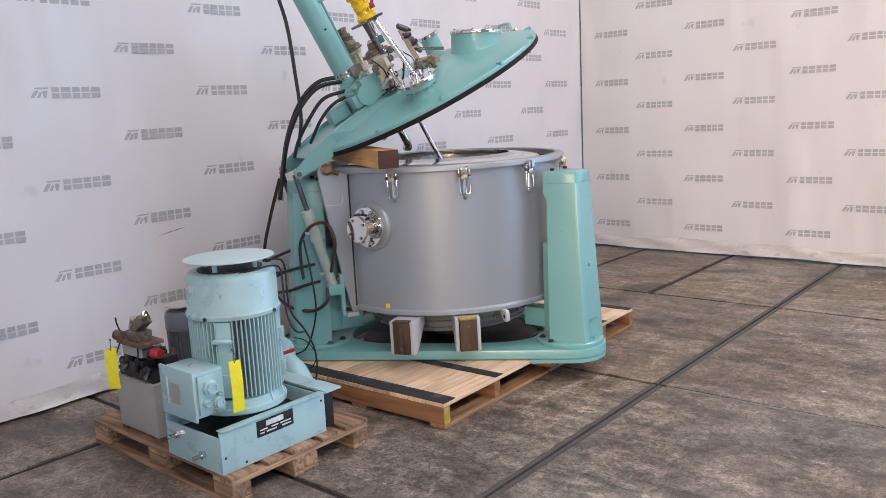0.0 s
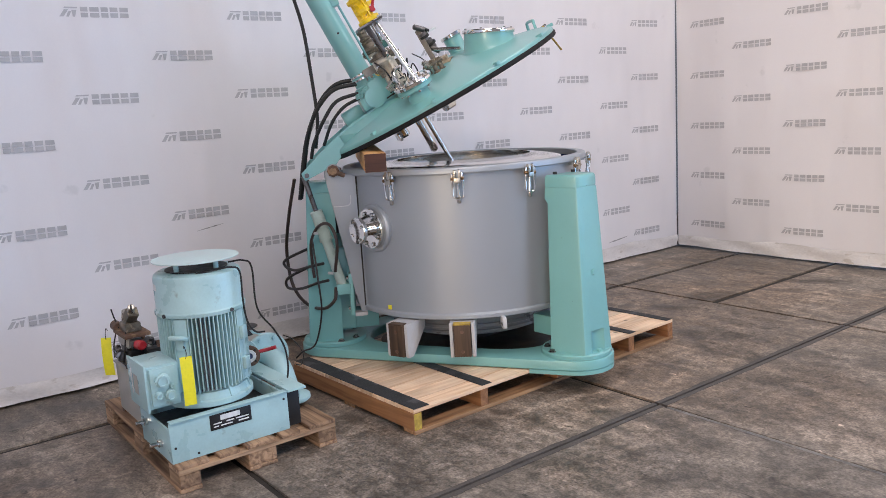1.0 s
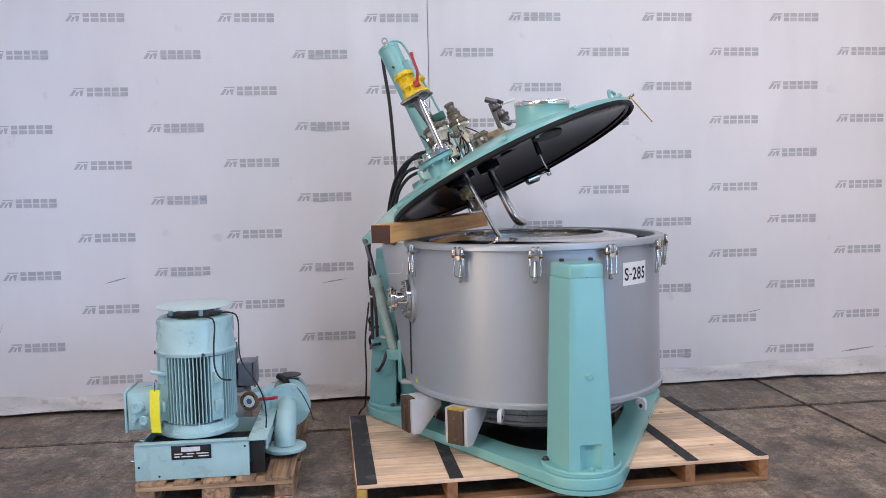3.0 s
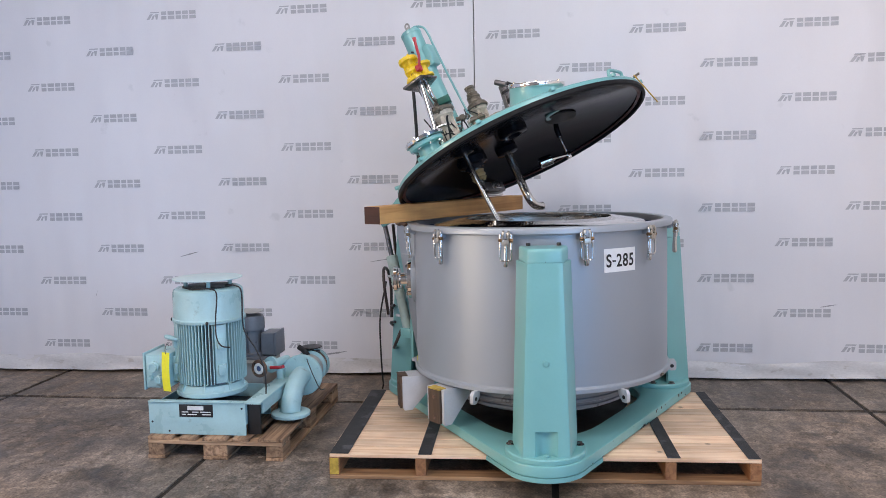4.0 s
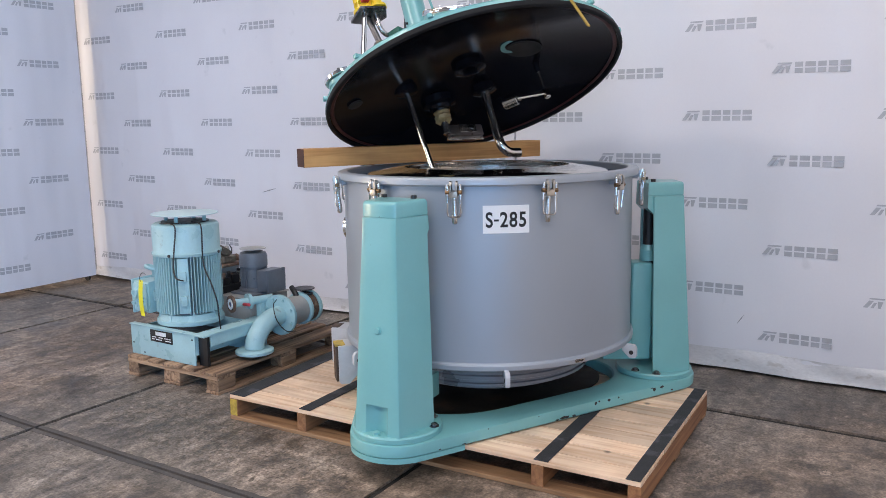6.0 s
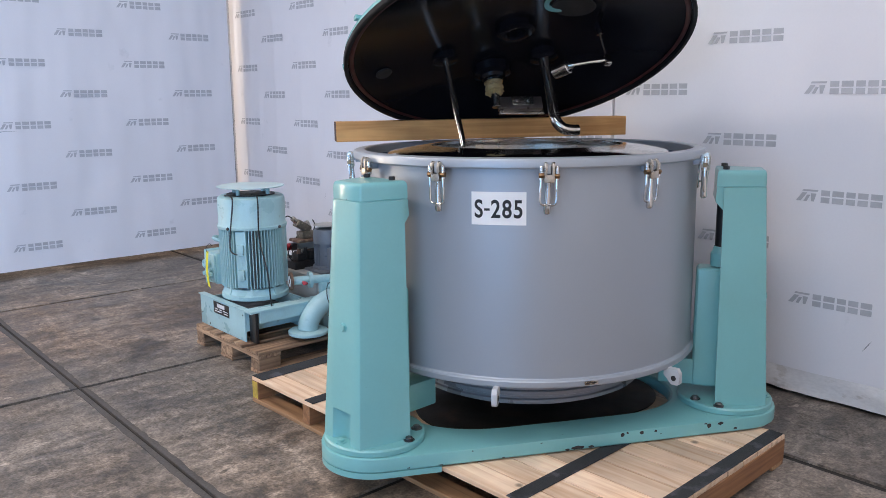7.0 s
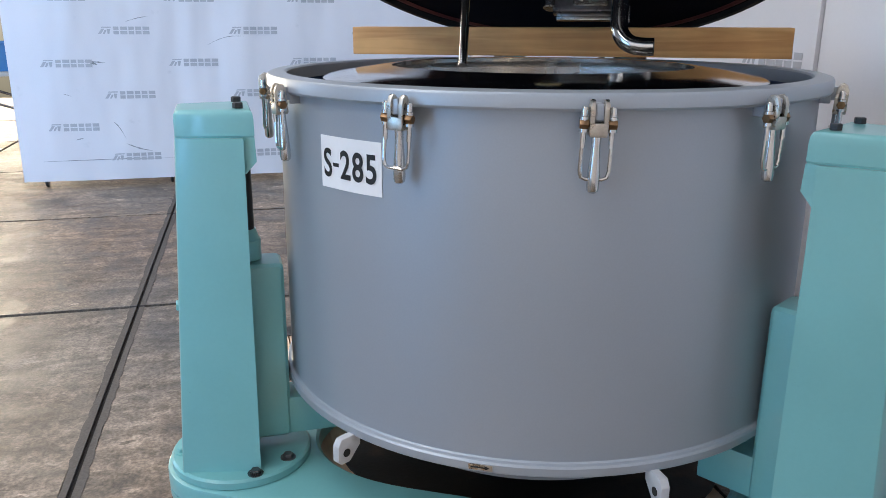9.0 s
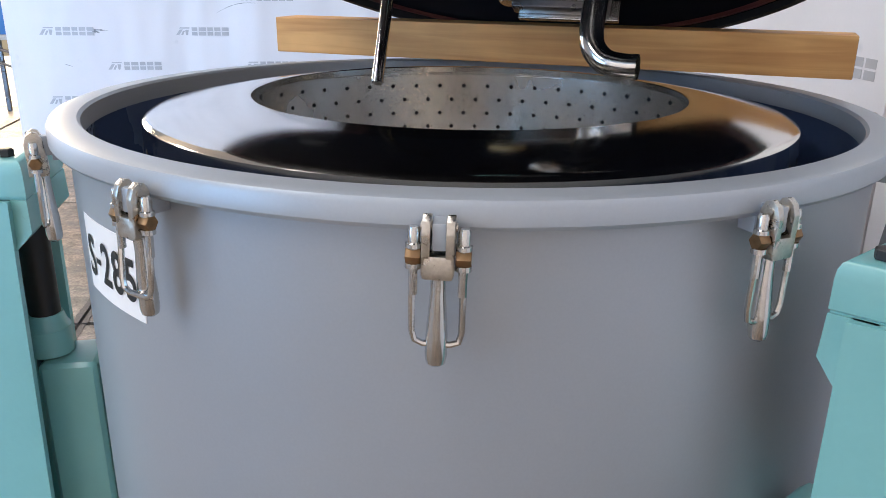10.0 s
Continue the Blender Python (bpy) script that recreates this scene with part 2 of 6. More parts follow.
def wood(name, light, dark, rough=0.6, along="X", knots=True, worn=0.0):
    """Sawn timber with grain along one axis, per-board tone and knots."""
    mat = bpy.data.materials.new(name)
    mat.use_nodes = True
    N, L = mat.node_tree.nodes, mat.node_tree.links
    bsdf = N["Principled BSDF"]
    co, mp, oi = N.new("ShaderNodeTexCoord"), N.new("ShaderNodeMapping"), N.new("ShaderNodeObjectInfo")
    sc = {"X": (1.2, 22, 22), "Y": (22, 1.2, 22), "Z": (22, 22, 1.2)}[along]
    mp.inputs["Scale"].default_value = sc
    off = N.new("ShaderNodeVectorMath")
    off.operation = "SCALE"
    off.inputs[0].default_value = (17.0, 31.0, 13.0)
    L.new(oi.outputs["Random"], off.inputs["Scale"])
    add = N.new("ShaderNodeVectorMath")
    L.new(co.outputs["Object"], add.inputs[0])
    L.new(off.outputs[0], add.inputs[1])
    L.new(add.outputs[0], mp.inputs[0])
    g = N.new("ShaderNodeTexNoise")
    g.inputs["Scale"].default_value, g.inputs["Detail"].default_value, g.inputs["Distortion"].default_value = 1.6, 6, 0.6
    L.new(mp.outputs[0], g.inputs["Vector"])
    cr = N.new("ShaderNodeValToRGB")
    cr.color_ramp.elements[0].position, cr.color_ramp.elements[0].color = 0.34, (*dark, 1)
    cr.color_ramp.elements[1].position, cr.color_ramp.elements[1].color = 0.62, (*light, 1)
    L.new(g.outputs[0], cr.inputs[0])
    st = N.new("ShaderNodeTexNoise")
    st.inputs["Scale"].default_value, st.inputs["Detail"].default_value = 3.0, 5
    L.new(add.outputs[0], st.inputs["Vector"])
    rng = N.new("ShaderNodeMapRange")
    rng.inputs[1].default_value, rng.inputs[2].default_value, rng.inputs[3].default_value, rng.inputs[4].default_value = 0.3, 0.7, 0.72 - worn, 1.12
    L.new(st.outputs[0], rng.inputs[0])
    per = N.new("ShaderNodeMapRange")
    per.inputs[3].default_value, per.inputs[4].default_value = 0.8, 1.15
    L.new(oi.outputs["Random"], per.inputs[0])
    m1 = N.new("ShaderNodeMath")
    m1.operation = "MULTIPLY"
    L.new(rng.outputs[0], m1.inputs[0])
    L.new(per.outputs[0], m1.inputs[1])
    last = m1.outputs[0]
    if knots:
        v = N.new("ShaderNodeTexVoronoi")
        v.inputs["Scale"].default_value = 4.5
        L.new(add.outputs[0], v.inputs["Vector"])
        kr = N.new("ShaderNodeMapRange")
        kr.inputs[1].default_value, kr.inputs[2].default_value, kr.inputs[3].default_value, kr.inputs[4].default_value = 0.03, 0.09, 0.35, 1.0
        L.new(v.outputs[0], kr.inputs[0])
        m2 = N.new("ShaderNodeMath")
        m2.operation = "MULTIPLY"
        L.new(last, m2.inputs[0])
        L.new(kr.outputs[0], m2.inputs[1])
        last = m2.outputs[0]
    sca = N.new("ShaderNodeVectorMath")
    sca.operation = "SCALE"
    L.new(cr.outputs[0], sca.inputs[0])
    L.new(last, sca.inputs["Scale"])
    L.new(sca.outputs[0], bsdf.inputs["Base Color"])
    bsdf.inputs["Roughness"].default_value = rough
    bp = N.new("ShaderNodeBump")
    bp.inputs["Strength"].default_value, bp.inputs["Distance"].default_value = 0.25, 0.003
    L.new(g.outputs[0], bp.inputs["Height"])
    L.new(bp.outputs[0], bsdf.inputs["Normal"])
    return mat


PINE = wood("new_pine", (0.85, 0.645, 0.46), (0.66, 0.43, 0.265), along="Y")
# rails and bottom boards: browner dirty pine, also darkened for shade below the deck
PINE_X = wood("shaded_new_pine_rail", (0.38, 0.185, 0.080), (0.22, 0.095, 0.042), along="X")
PINE_EDGE = wood("shaded_dirty_pine_board", (0.44, 0.26, 0.13), (0.25, 0.135, 0.07), along="Y")
BEAM = wood("pine_beam", (0.80, 0.44, 0.155), (0.60, 0.285, 0.085), along="X")
SHADED_ENDGRAIN = wood("shaded_beam_end_grain", (0.10, 0.04, 0.026), (0.05, 0.022, 0.016), rough=0.75, along="Y", knots=False)
OLDWOOD = wood("old_pallet_wood", (0.46, 0.30, 0.18), (0.15, 0.088, 0.052), rough=0.8, along="Y", worn=0.2)
OLDWOOD_X = wood("old_pallet_block", (0.46, 0.29, 0.17), (0.15, 0.085, 0.050), rough=0.8, along="X", worn=0.2)
PADWOOD = wood("dark_pad_wood", (0.10, 0.06, 0.035), (0.035, 0.022, 0.016), along="Z")


def concrete():
    mat = bpy.data.materials.new("worn_concrete")
    mat.use_nodes = True
    N, L = mat.node_tree.nodes, mat.node_tree.links
    bsdf = N["Principled BSDF"]
    co = N.new("ShaderNodeTexCoord")
    oi = N.new("ShaderNodeObjectInfo")

    def nz(sc, det, dist=0.0, stretch=None):
        n = N.new("ShaderNodeTexNoise")
        n.inputs["Scale"].default_value, n.inputs["Detail"].default_value, n.inputs["Distortion"].default_value = sc, det, dist
        src = co.outputs["Object"]
        if stretch:
            m = N.new("ShaderNodeMapping")
            m.inputs["Scale"].default_value = stretch
            L.new(src, m.inputs[0])
            src = m.outputs[0]
        L.new(src, n.inputs["Vector"])
        return n.outputs[0]

    def rg(f, a, b, c, d):
        n = N.new("ShaderNodeMapRange")
        n.inputs[1].default_value, n.inputs[2].default_value, n.inputs[3].default_value, n.inputs[4].default_value = a, b, c, d
        L.new(f, n.inputs[0])
        return n.outputs[0]

    def mul(a, b):
        n = N.new("ShaderNodeMath")
        n.operation = "MULTIPLY"
        L.new(a, n.inputs[0])
        L.new(b, n.inputs[1])
        return n.outputs[0]

    blot, mid, fine, drag = nz(0.9, 6, 0.4), nz(4.5, 9, 1.2), nz(85, 8), nz(2.6, 9, 0.5, (1, 3.5, 1))
    f = mul(mul(rg(blot, 0.3, 0.7, 0.66, 1.24), rg(mid, 0.32, 0.68, 0.56, 1.38)), mul(rg(fine, 0.36, 0.64, 0.70, 1.26), rg(drag, 0.35, 0.65, 0.70, 1.20)))
    f = mul(f, rg(oi.outputs["Random"], 0, 1, 0.90, 1.10))
    f = mul(f, rg(nz(27, 9, 0.8), 0.36, 0.64, 0.70, 1.28))
    # pale scuffs, dark specks, oil stains and worn paths
    f = mul(f, rg(nz(30, 4, 0.6, (0.5, 1.0, 1)), 0.66, 0.71, 1.0, 1.55))
    f = mul(f, rg(nz(9, 3, 0.2), 0.722, 0.738, 1.0, 2.3))
    f = mul(f, rg(nz(22, 3, 0.4, (0.35, 1.0, 1)), 0.69, 0.73, 1.0, 0.42))
    f = mul(f, rg(nz(4.2, 9, 1.5, (1.0, 0.25, 1)), 0.58, 0.66, 1.0, 1.30))
    f = mul(f, rg(nz(1.7, 9, 1.2), 0.30, 0.44, 0.50, 1.0))
    f = mul(f, rg(nz(6.5, 8, 1.6), 0.27, 0.35, 0.50, 1.0))
    mix = N.new("ShaderNodeMix")
    mix.data_type = "RGBA"
    mix.inputs[6].default_value, mix.inputs[7].default_value = (0.208, 0.178, 0.148, 1), (0.204, 0.154, 0.114, 1)
    L.new(rg(nz(0.55, 4), 0.42, 0.62, 0, 1), mix.inputs[0])
    s = N.new("ShaderNodeVectorMath")
    s.operation = "SCALE"
    L.new(mix.outputs[2], s.inputs[0])
    L.new(f, s.inputs["Scale"])
    L.new(s.outputs[0], bsdf.inputs["Base Color"])
    L.new(rg(mid, 0.3, 0.7, 0.42, 0.72), bsdf.inputs["Roughness"])
    b = N.new("ShaderNodeBump")
    b.inputs["Strength"].default_value, b.inputs["Distance"].default_value = 0.25, 0.004
    L.new(fine, b.inputs["Height"])
    L.new(b.outputs[0], bsdf.inputs["Normal"])
    return mat


CONCRETE = concrete()
JOINT = material("joint_filler", (0.085, 0.076, 0.070), 0.75, vary=0.25, scale=7, grain=0.2, bump=0.3)
GAP = material("dirt_in_joints", (0.030, 0.026, 0.023), 0.9, vary=0.3, scale=9, grain=0.2, bump=0.2)
JOINT_PALE = material("pale_joint_edge", (0.26, 0.25, 0.24), 0.8, vary=0.3, scale=9, grain=0.2, bump=0.3)


def tarp(name, base):
    """White printed tarpaulin: slack folds, scuffs and a little grime."""
    mat = material(name, base, 0.42, vary=0.02, scale=1.3, grain=0.008, bump=0.0, second=(0.52, 0.52, 0.53), spots=0.35, spot_scale=5, spot_at=0.69, rough_vary=0.08)
    N, L = mat.node_tree.nodes, mat.node_tree.links
    co, mp = N.new("ShaderNodeTexCoord"), N.new("ShaderNodeMapping")
    mp.inputs["Scale"].default_value = (1.1, 1.1, 0.35)
    n = N.new("ShaderNodeTexNoise")
    n.inputs["Scale"].default_value, n.inputs["Detail"].default_value = 1.5, 2.0
    L.new(co.outputs["Object"], mp.inputs[0])
    L.new(mp.outputs[0], n.inputs["Vector"])
    b = N.new("ShaderNodeBump")
    b.inputs["Strength"].default_value, b.inputs["Distance"].default_value = 0.8, 0.16
    L.new(n.outputs[0], b.inputs["Height"])
    L.new(b.outputs[0], N["Principled BSDF"].inputs["Normal"])
    return mat


TARP = tarp("white_tarpaulin", (0.76, 0.745, 0.765))
HEM = material("grimy_tarpaulin_hem", (0.67, 0.65, 0.64), 0.5, vary=0.10, scale=3, grain=0.06, grain_scale=40, bump=0.25, second=(0.46, 0.42, 0.38), spots=0.6, spot_scale=9, spot_at=0.60, stretch=(1, 1, 2.2))
PRINT = material("grey_print", (0.45, 0.45, 0.47), 0.45, vary=0.08, scale=12, grain=0.02, bump=0.0)
SHELL = material("hall_cladding", (0.22, 0.21, 0.205), 0.7, vary=0.1, scale=1.5, bump=0.05)

# ---- setting ----
WALL_X, WALL_R, WALL_L = -4.44, 8.10, -0.89
HX0, HX1, HY0, HY1 = -6.0, 7.0, -9.0, 12.0

# floor: slabs poured between joints, one object each on a base slab
floor = single("floor", B(HX0, HX1, HY0, HY1, -0.20, -0.012), GAP, "worn grey concrete hall floor in large slabs", kind="structure")
JX = -1.713
XS = [HX0, -3.70, JX, 0.32, 2.35, 4.4, HX1]
YS = [HY0, -5.7, -3.7, -1.72, 0.27, 2.29, 4.255, 6.27, 8.36, 10.3, HY1]
random.seed(4)


def slab(x0, x1, y0, y1, gx0, gx1, gy):
    bm = B(x0 + gx0, x1 - gx1, y0 + gy, y1 - gy, -0.05, random.uniform(-0.0012, 0.0))
    return part("concrete_slab", bm, CONCRETE, floor, smooth=0)


for i in range(len(XS) - 1):
    for j in range(len(YS) - 1):
        x0, x1, y0, y1 = XS[i], XS[i + 1], YS[j], YS[j + 1]
        gx0 = 0.034 if abs(x0 - JX) < 0.01 else 0.026 if abs(x0 + 3.70) < 0.01 else 0.018
        gx1 = 0.034 if abs(x1 - JX) < 0.01 else 0.026 if abs(x1 + 3.70) < 0.01 else 0.018
        if abs(x1 - JX) < 0.01 and y0 > 6.0:
            slab(x0, -2.75, y0, y1, gx0, 0.03, 0.016)
            slab(-2.75, x1, y0, y1, 0.03, gx1, 0.016)
        else:
            slab(x0, x1, y0, y1, gx0, gx1, 0.018)
# filler strips in the wide joints
def joint_strip(x0, x1, y0, y1, z, jag, label=""):
    """A strip of filler with a ragged outer edge (the side named by jag)."""
    bm = bmesh.new()
    n = max(4, int((y1 - y0) / 0.03))
    rows = []
    for i in range(n + 1):
        y = y0 + (y1 - y0) * i / n
        e = random.uniform(-0.004, 0.004) + 0.003 * math.sin(y * 9)
        a, b = (x0 + e, x1) if jag < 0 else (x0, x1 + e)
        rows.append([bm.verts.new(p) for p in ((a, y, -0.04), (b, y, -0.04), (b, y, z), (a, y, z))])
    for p, q in zip(rows, rows[1:]):
        for k in range(4):
            bm.faces.new((p[k], p[(k + 1) % 4], q[(k + 1) % 4], q[k]))
    bm.faces.new(rows[0])
    bm.faces.new(rows[-1][::-1])
    part("joint_strip", bm, JOINT, floor, label, smooth=0)


for y0, y1 in zip(YS, YS[1:]):
    joint_strip(JX - 0.036, JX - 0.009, y0 + 0.010, y1 - 0.010, 0.0016, -1, "grey joint filler with ragged edges")
    joint_strip(JX + 0.007, JX + 0.035, y0 + 0.010, y1 - 0.010, 0.0012, 1)
part("joint_strip", B(-1.66, 2.3, 4.246, 4.252, -0.05, -0.002), JOINT_PALE, floor, "pale joint edge", smooth=0)
part("joint_strip", B(-1.66, 2.3, 4.261, 4.266, -0.05, -0.003), JOINT_PALE, floor, smooth=0)


def logo_mesh():
    """The printed mark as plain shapes: slanted bars and five pairs of stacked blocks."""
    bm = bmesh.new()
    prism(bm, [(-0.204, -0.028), (-0.180, -0.028), (-0.150, 0.014), (-0.174, 0.014)], 0, 0.0008)
    prism(bm, [(-0.166, -0.028), (-0.150, -0.028), (-0.134, 0.004), (-0.150, 0.004)], 0, 0.0008)
    prism(bm, [(-0.176, 0.021), (-0.100, 0.021), (-0.096, 0.030), (-0.170, 0.030)], 0, 0.0008)
    prism(bm, [(-0.128, -0.028), (-0.115, -0.028), (-0.104, 0.012), (-0.132, 0.012)], 0, 0.0008)
    x = -0.082
    for w in (0.042, 0.054, 0.042, 0.046, 0.052):
        prism(bm, [(x, -0.031), (x + w, -0.031), (x + w, -0.0035), (x, -0.0035)], 0, 0.0008)
        prism(bm, [(x, 0.0035), (x + w, 0.0035), (x + w, 0.031), (x, 0.031)], 0, 0.0008)
        x += w + 0.0115
    return finish(bm, "logo_print", PRINT, 0)


LOGO = logo_mesh()


def slack(s, z, seed):
    """How far the hung cloth bellies out at s along the wall and height z."""
    low = 0.55 + 0.45 * math.cos(z * 0.9 + seed)
    return 0.0075 * math.sin(s * 2.3 + seed) * low + 0.0045 * math.sin(s * 5.1 + 1.7 * seed + 0.35 * z) + 0.0022 * math.sin(s * 11.3 + seed * 3 + 0.5 * z)


def hung_wall(name, a, b, z0, z1, m, seed, label):
    """A cloth wall from a to b along local x, facing local z, y up."""
    bm = bmesh.new()
    nx, nz = int((b - a) / 0.06), 26
    grid = [[bm.verts.new(m @ Vector((a + (b - a) * i / nx, z0 + (z1 - z0) * j / nz, slack(a + (b - a) * i / nx, z0 + (z1 - z0) * j / nz, seed)))) for j in range(nz + 1)] for i in range(nx + 1)]
    back = [[bm.verts.new(m @ Vector((a + (b - a) * i / nx, z, -0.05))) for z in (z0, z1)] for i in range(nx + 1)]
    for i in range(nx):
        for j in range(nz):
            bm.faces.new((grid[i][j], grid[i + 1][j], grid[i + 1][j + 1], grid[i][j + 1]))
        bm.faces.new((back[i][0], back[i][1], back[i + 1][1], back[i + 1][0]))
        bm.faces.new((grid[i][0], back[i][0], back[i + 1][0], grid[i + 1][0]))
        bm.faces.new((grid[i][nz], grid[i + 1][nz], back[i + 1][1], back[i][1]))
    for i in (0, nx):
        bm.faces.new(grid[i] + back[i][::-1])
    return single(name, bm, TARP, label, kind="structure", smooth=60)


def logo_on(wall, m, s, z, seed):
    e = 0.1
    ds = (slack(s + e, z, seed) - slack(s - e, z, seed)) / (2 * e)
    n = max(slack(s + k, z, seed) - ds * k for k in (-0.18, -0.09, 0, 0.09, 0.18))
    piece("logo_print", LOGO, wall, m @ T(s, z, n + 0.0006) @ RY(-math.degrees(math.atan(ds))))


def hem(wall, a, b, m, seed, h=0.135):
    """The crumpled lower edge that lies against the floor."""
    rnd = random.Random(seed)
    bm = bmesh.new()
    n = int((b - a) / 0.045)
    prof = ((0.010, -0.012), (0.006, 0.016), (0.35, 0.010), (0.6, 0.013), (0.86, 0.008), (1.0, 0.0045))
    ph = [rnd.uniform(0, 6) for _ in range(8)]
    rows = []
    for i in range(n + 1):
        x = a + (b - a) * i / n
        top = h + 0.012 * math.sin(x * 2.1 + ph[0]) + 0.008 * math.sin(x * 6.3 + ph[1])
        row = []
        for k, (f, d) in enumerate(prof):
            lift = 0.017 + 0.010 * max(0.0, math.sin(x * 3.1 + ph[2])) if k < 2 else 0
            row.append(bm.verts.new(m @ Vector((x, f * top + lift, 0.006 + d + (0.009 * math.sin(x * 9 + ph[3] + k) + rnd.uniform(-0.005, 0.005)) * (0.9 if 0 < k < 5 else 0.2)))))
        rows.append(row)
    for p, q in zip(rows, rows[1:]):
        for k in range(len(prof) - 1):
            bm.faces.new((p[k], q[k], q[k + 1], p[k + 1]))
    ob = part("base_fold", bm, HEM, wall, "crumpled grimy hem of the tarpaulin", smooth=50)
    return ob


MAIN = Matrix(((0, 0, 1, WALL_X), (1, 0, 0, 0), (0, 1, 0, 0), (0, 0, 0, 1)))
MAIN2 = Matrix(((0, 0, 1, WALL_X - 0.004), (1, 0, 0, 0), (0, 1, 0, 0), (0, 0, 0, 1)))
RIGHT = Matrix(((1, 0, 0, 0), (0, 0, -1, WALL_R), (0, 1, 0, 0), (0, 0, 0, 1)))
LEFT = Matrix(((-1, 0, 0, 0), (0, 0, 1, WALL_L), (0, 1, 0, 0), (0, 0, 0, 1)))
TXT = "white tarpaulin wall printed with rows of grey marks"
wall_main = hung_wall("wall_main", -1.60, 3.687, 0.03, 4.6, MAIN, 1.0, TXT)
wall_main2 = hung_wall("wall_main_2", 3.693, WALL_R - 0.01, 0.03, 4.6, MAIN2, 2.6, TXT)
wall_right = hung_wall("wall_right", WALL_X + 0.012, 1.4, 0.03, 4.6, RIGHT, 4.1, TXT)
# the left one hangs on a rolling frame, clear of the floor
wall_left = hung_wall("wall_left", 0.43, 4.31, 0.055, 4.6, LEFT, 5.3, "white tarpaulin screen printed with rows of grey marks on a rolling frame")
for r in range(12):
    for c in range(-1, 10):
        y = (0.795 if r % 2 else 0.276) + 1.048 * (c - 1)
        if -1.4 < y < 3.48:
            logo_on(wall_main, MAIN, y, 0.238 + 0.2608 * r, 1.0)
        y = (3.978 + 1.048 * (c - 2)) if r % 2 else (4.497 + 1.030 * (c - 3))
        if 3.90 < y < 7.88:
            logo_on(wall_main2, MAIN2, y, 0.246 + 0.2612 * r, 2.6)
        x = (-3.570 if r % 2 else -4.062) + 1.020 * c
        if -4.2 < x < 1.2:
            logo_on(wall_right, RIGHT, x, 0.276 + 0.2535 * r, 4.1)
        x = (-3.901 + 1.008 * c) if r % 2 else (-3.440 + 1.045 * c)
        if -4.10 < x < -0.63:
            logo_on(wall_left, LEFT, -x, 0.248 + 0.2627 * r, 5.3)
hem(wall_main, -1.60, 3.685, MAIN, 1)
hem(wall_main2, 3.695, WALL_R - 0.02, MAIN2, 2, 0.145)
hem(wall_right, WALL_X + 0.03, 1.4, RIGHT, 3)
SCUFF = material("dark_scuff_and_fold", (0.30, 0.30, 0.31), 0.6, vary=0.4, scale=30, grain=0.2, bump=0.0)


def scuff(wall, m, seed, a, b, w, bow=0.0):
    """A thin smear, scratch or painted fold shade on a cloth wall."""
    bm = bmesh.new()
    n = 14
    rows = []
    for i in range(n + 1):
        t = i / n
        s, z = a[0] + (b[0] - a[0]) * t, a[1] + (b[1] - a[1]) * t + bow * math.sin(math.pi * t)
        hw = w * math.sin(math.pi * min(1.0, 0.08 + t * 0.9)) * (0.5 + 0.5 * abs(math.sin(9 * t + s * 7)))
        rows.append([bm.verts.new(m @ Vector((s, z + k * hw, slack(s, z, seed) + 0.0012))) for k in (-1, 1)])
    for p, q in zip(rows, rows[1:]):
        bm.faces.new((p[0], q[0], q[1], p[1]))
    part("scuff_mark", bm, SCUFF, wall, "dark scuff and fold mark on the cloth", smooth=0)


# scuffs and scratches; the stroke from (1.276, 0.363) paints a fold's shade
for a, b, w, bow in (((1.37, 1.37), (1.552, 1.413), 0.004, 0.006), ((1.019, 1.053), (1.181, 1.041), 0.006, 0.0), ((1.06, 1.03), (1.12, 1.02), 0.010, 0.01), ((2.002, 1.177), (2.32, 1.25), 0.003, 0.03), ((1.195, 0.547), (1.28, 0.402), 0.008, 0.02), ((1.276, 0.363), (1.485, 0.293), 0.007, -0.01), ((0.88, 0.404), (0.945, 0.42), 0.005, 0.0), ((0.824, 0.79), (0.891, 0.769), 0.003, 0.0), ((0.60, 0.226), (1.70, 0.224), 0.004, 0.006)):
    scuff(wall_left, LEFT, 5.3, a, b, w, bow)
for a, b, w in (((1.30, 0.95), (1.46, 0.99), 0.006), ((2.85, 0.90), (3.05, 0.93), 0.004), ((0.55, 0.62), (0.57, 0.68), 0.005), ((2.45, 0.16), (2.65, 0.19), 0.008)):
    scuff(wall_main, MAIN, 1.0, a, b, w)
for a, b, w in (((6.2, 0.55), (6.32, 0.57), 0.005), ((7.0, 0.20), (7.3, 0.23), 0.007), ((5.2, 0.30), (5.24, 0.36), 0.005)):
    scuff(wall_main2, MAIN2, 2.6, a, b, w)
# hall shell
for nm, a in (("wall_hall_west", (HX0 - 0.2, HX0, HY0, HY1, 0, CEIL)), ("wall_hall_south", (HX0, 1.3, HY0 - 0.2, HY0, 0, CEIL)), ("wall_hall_south_2", (6.3, HX1, HY0 - 0.2, HY0, 0, CEIL)), ("wall_hall_south_3", (1.3, 6.3, HY0 - 0.2, HY0, 4.45, CEIL)), ("wall_hall_north", (HX0, 1.1, HY1, HY1 + 0.2, 0, CEIL)), ("wall_hall_north_2", (6.1, HX1, HY1, HY1 + 0.2, 0, CEIL)), ("wall_hall_north_3", (1.1, 6.1, HY1, HY1 + 0.2, 4.45, CEIL))):
    single(nm, B(*a), SHELL, "sheet-metal hall wall", kind="structure", smooth=0)
bm = bmesh.new()
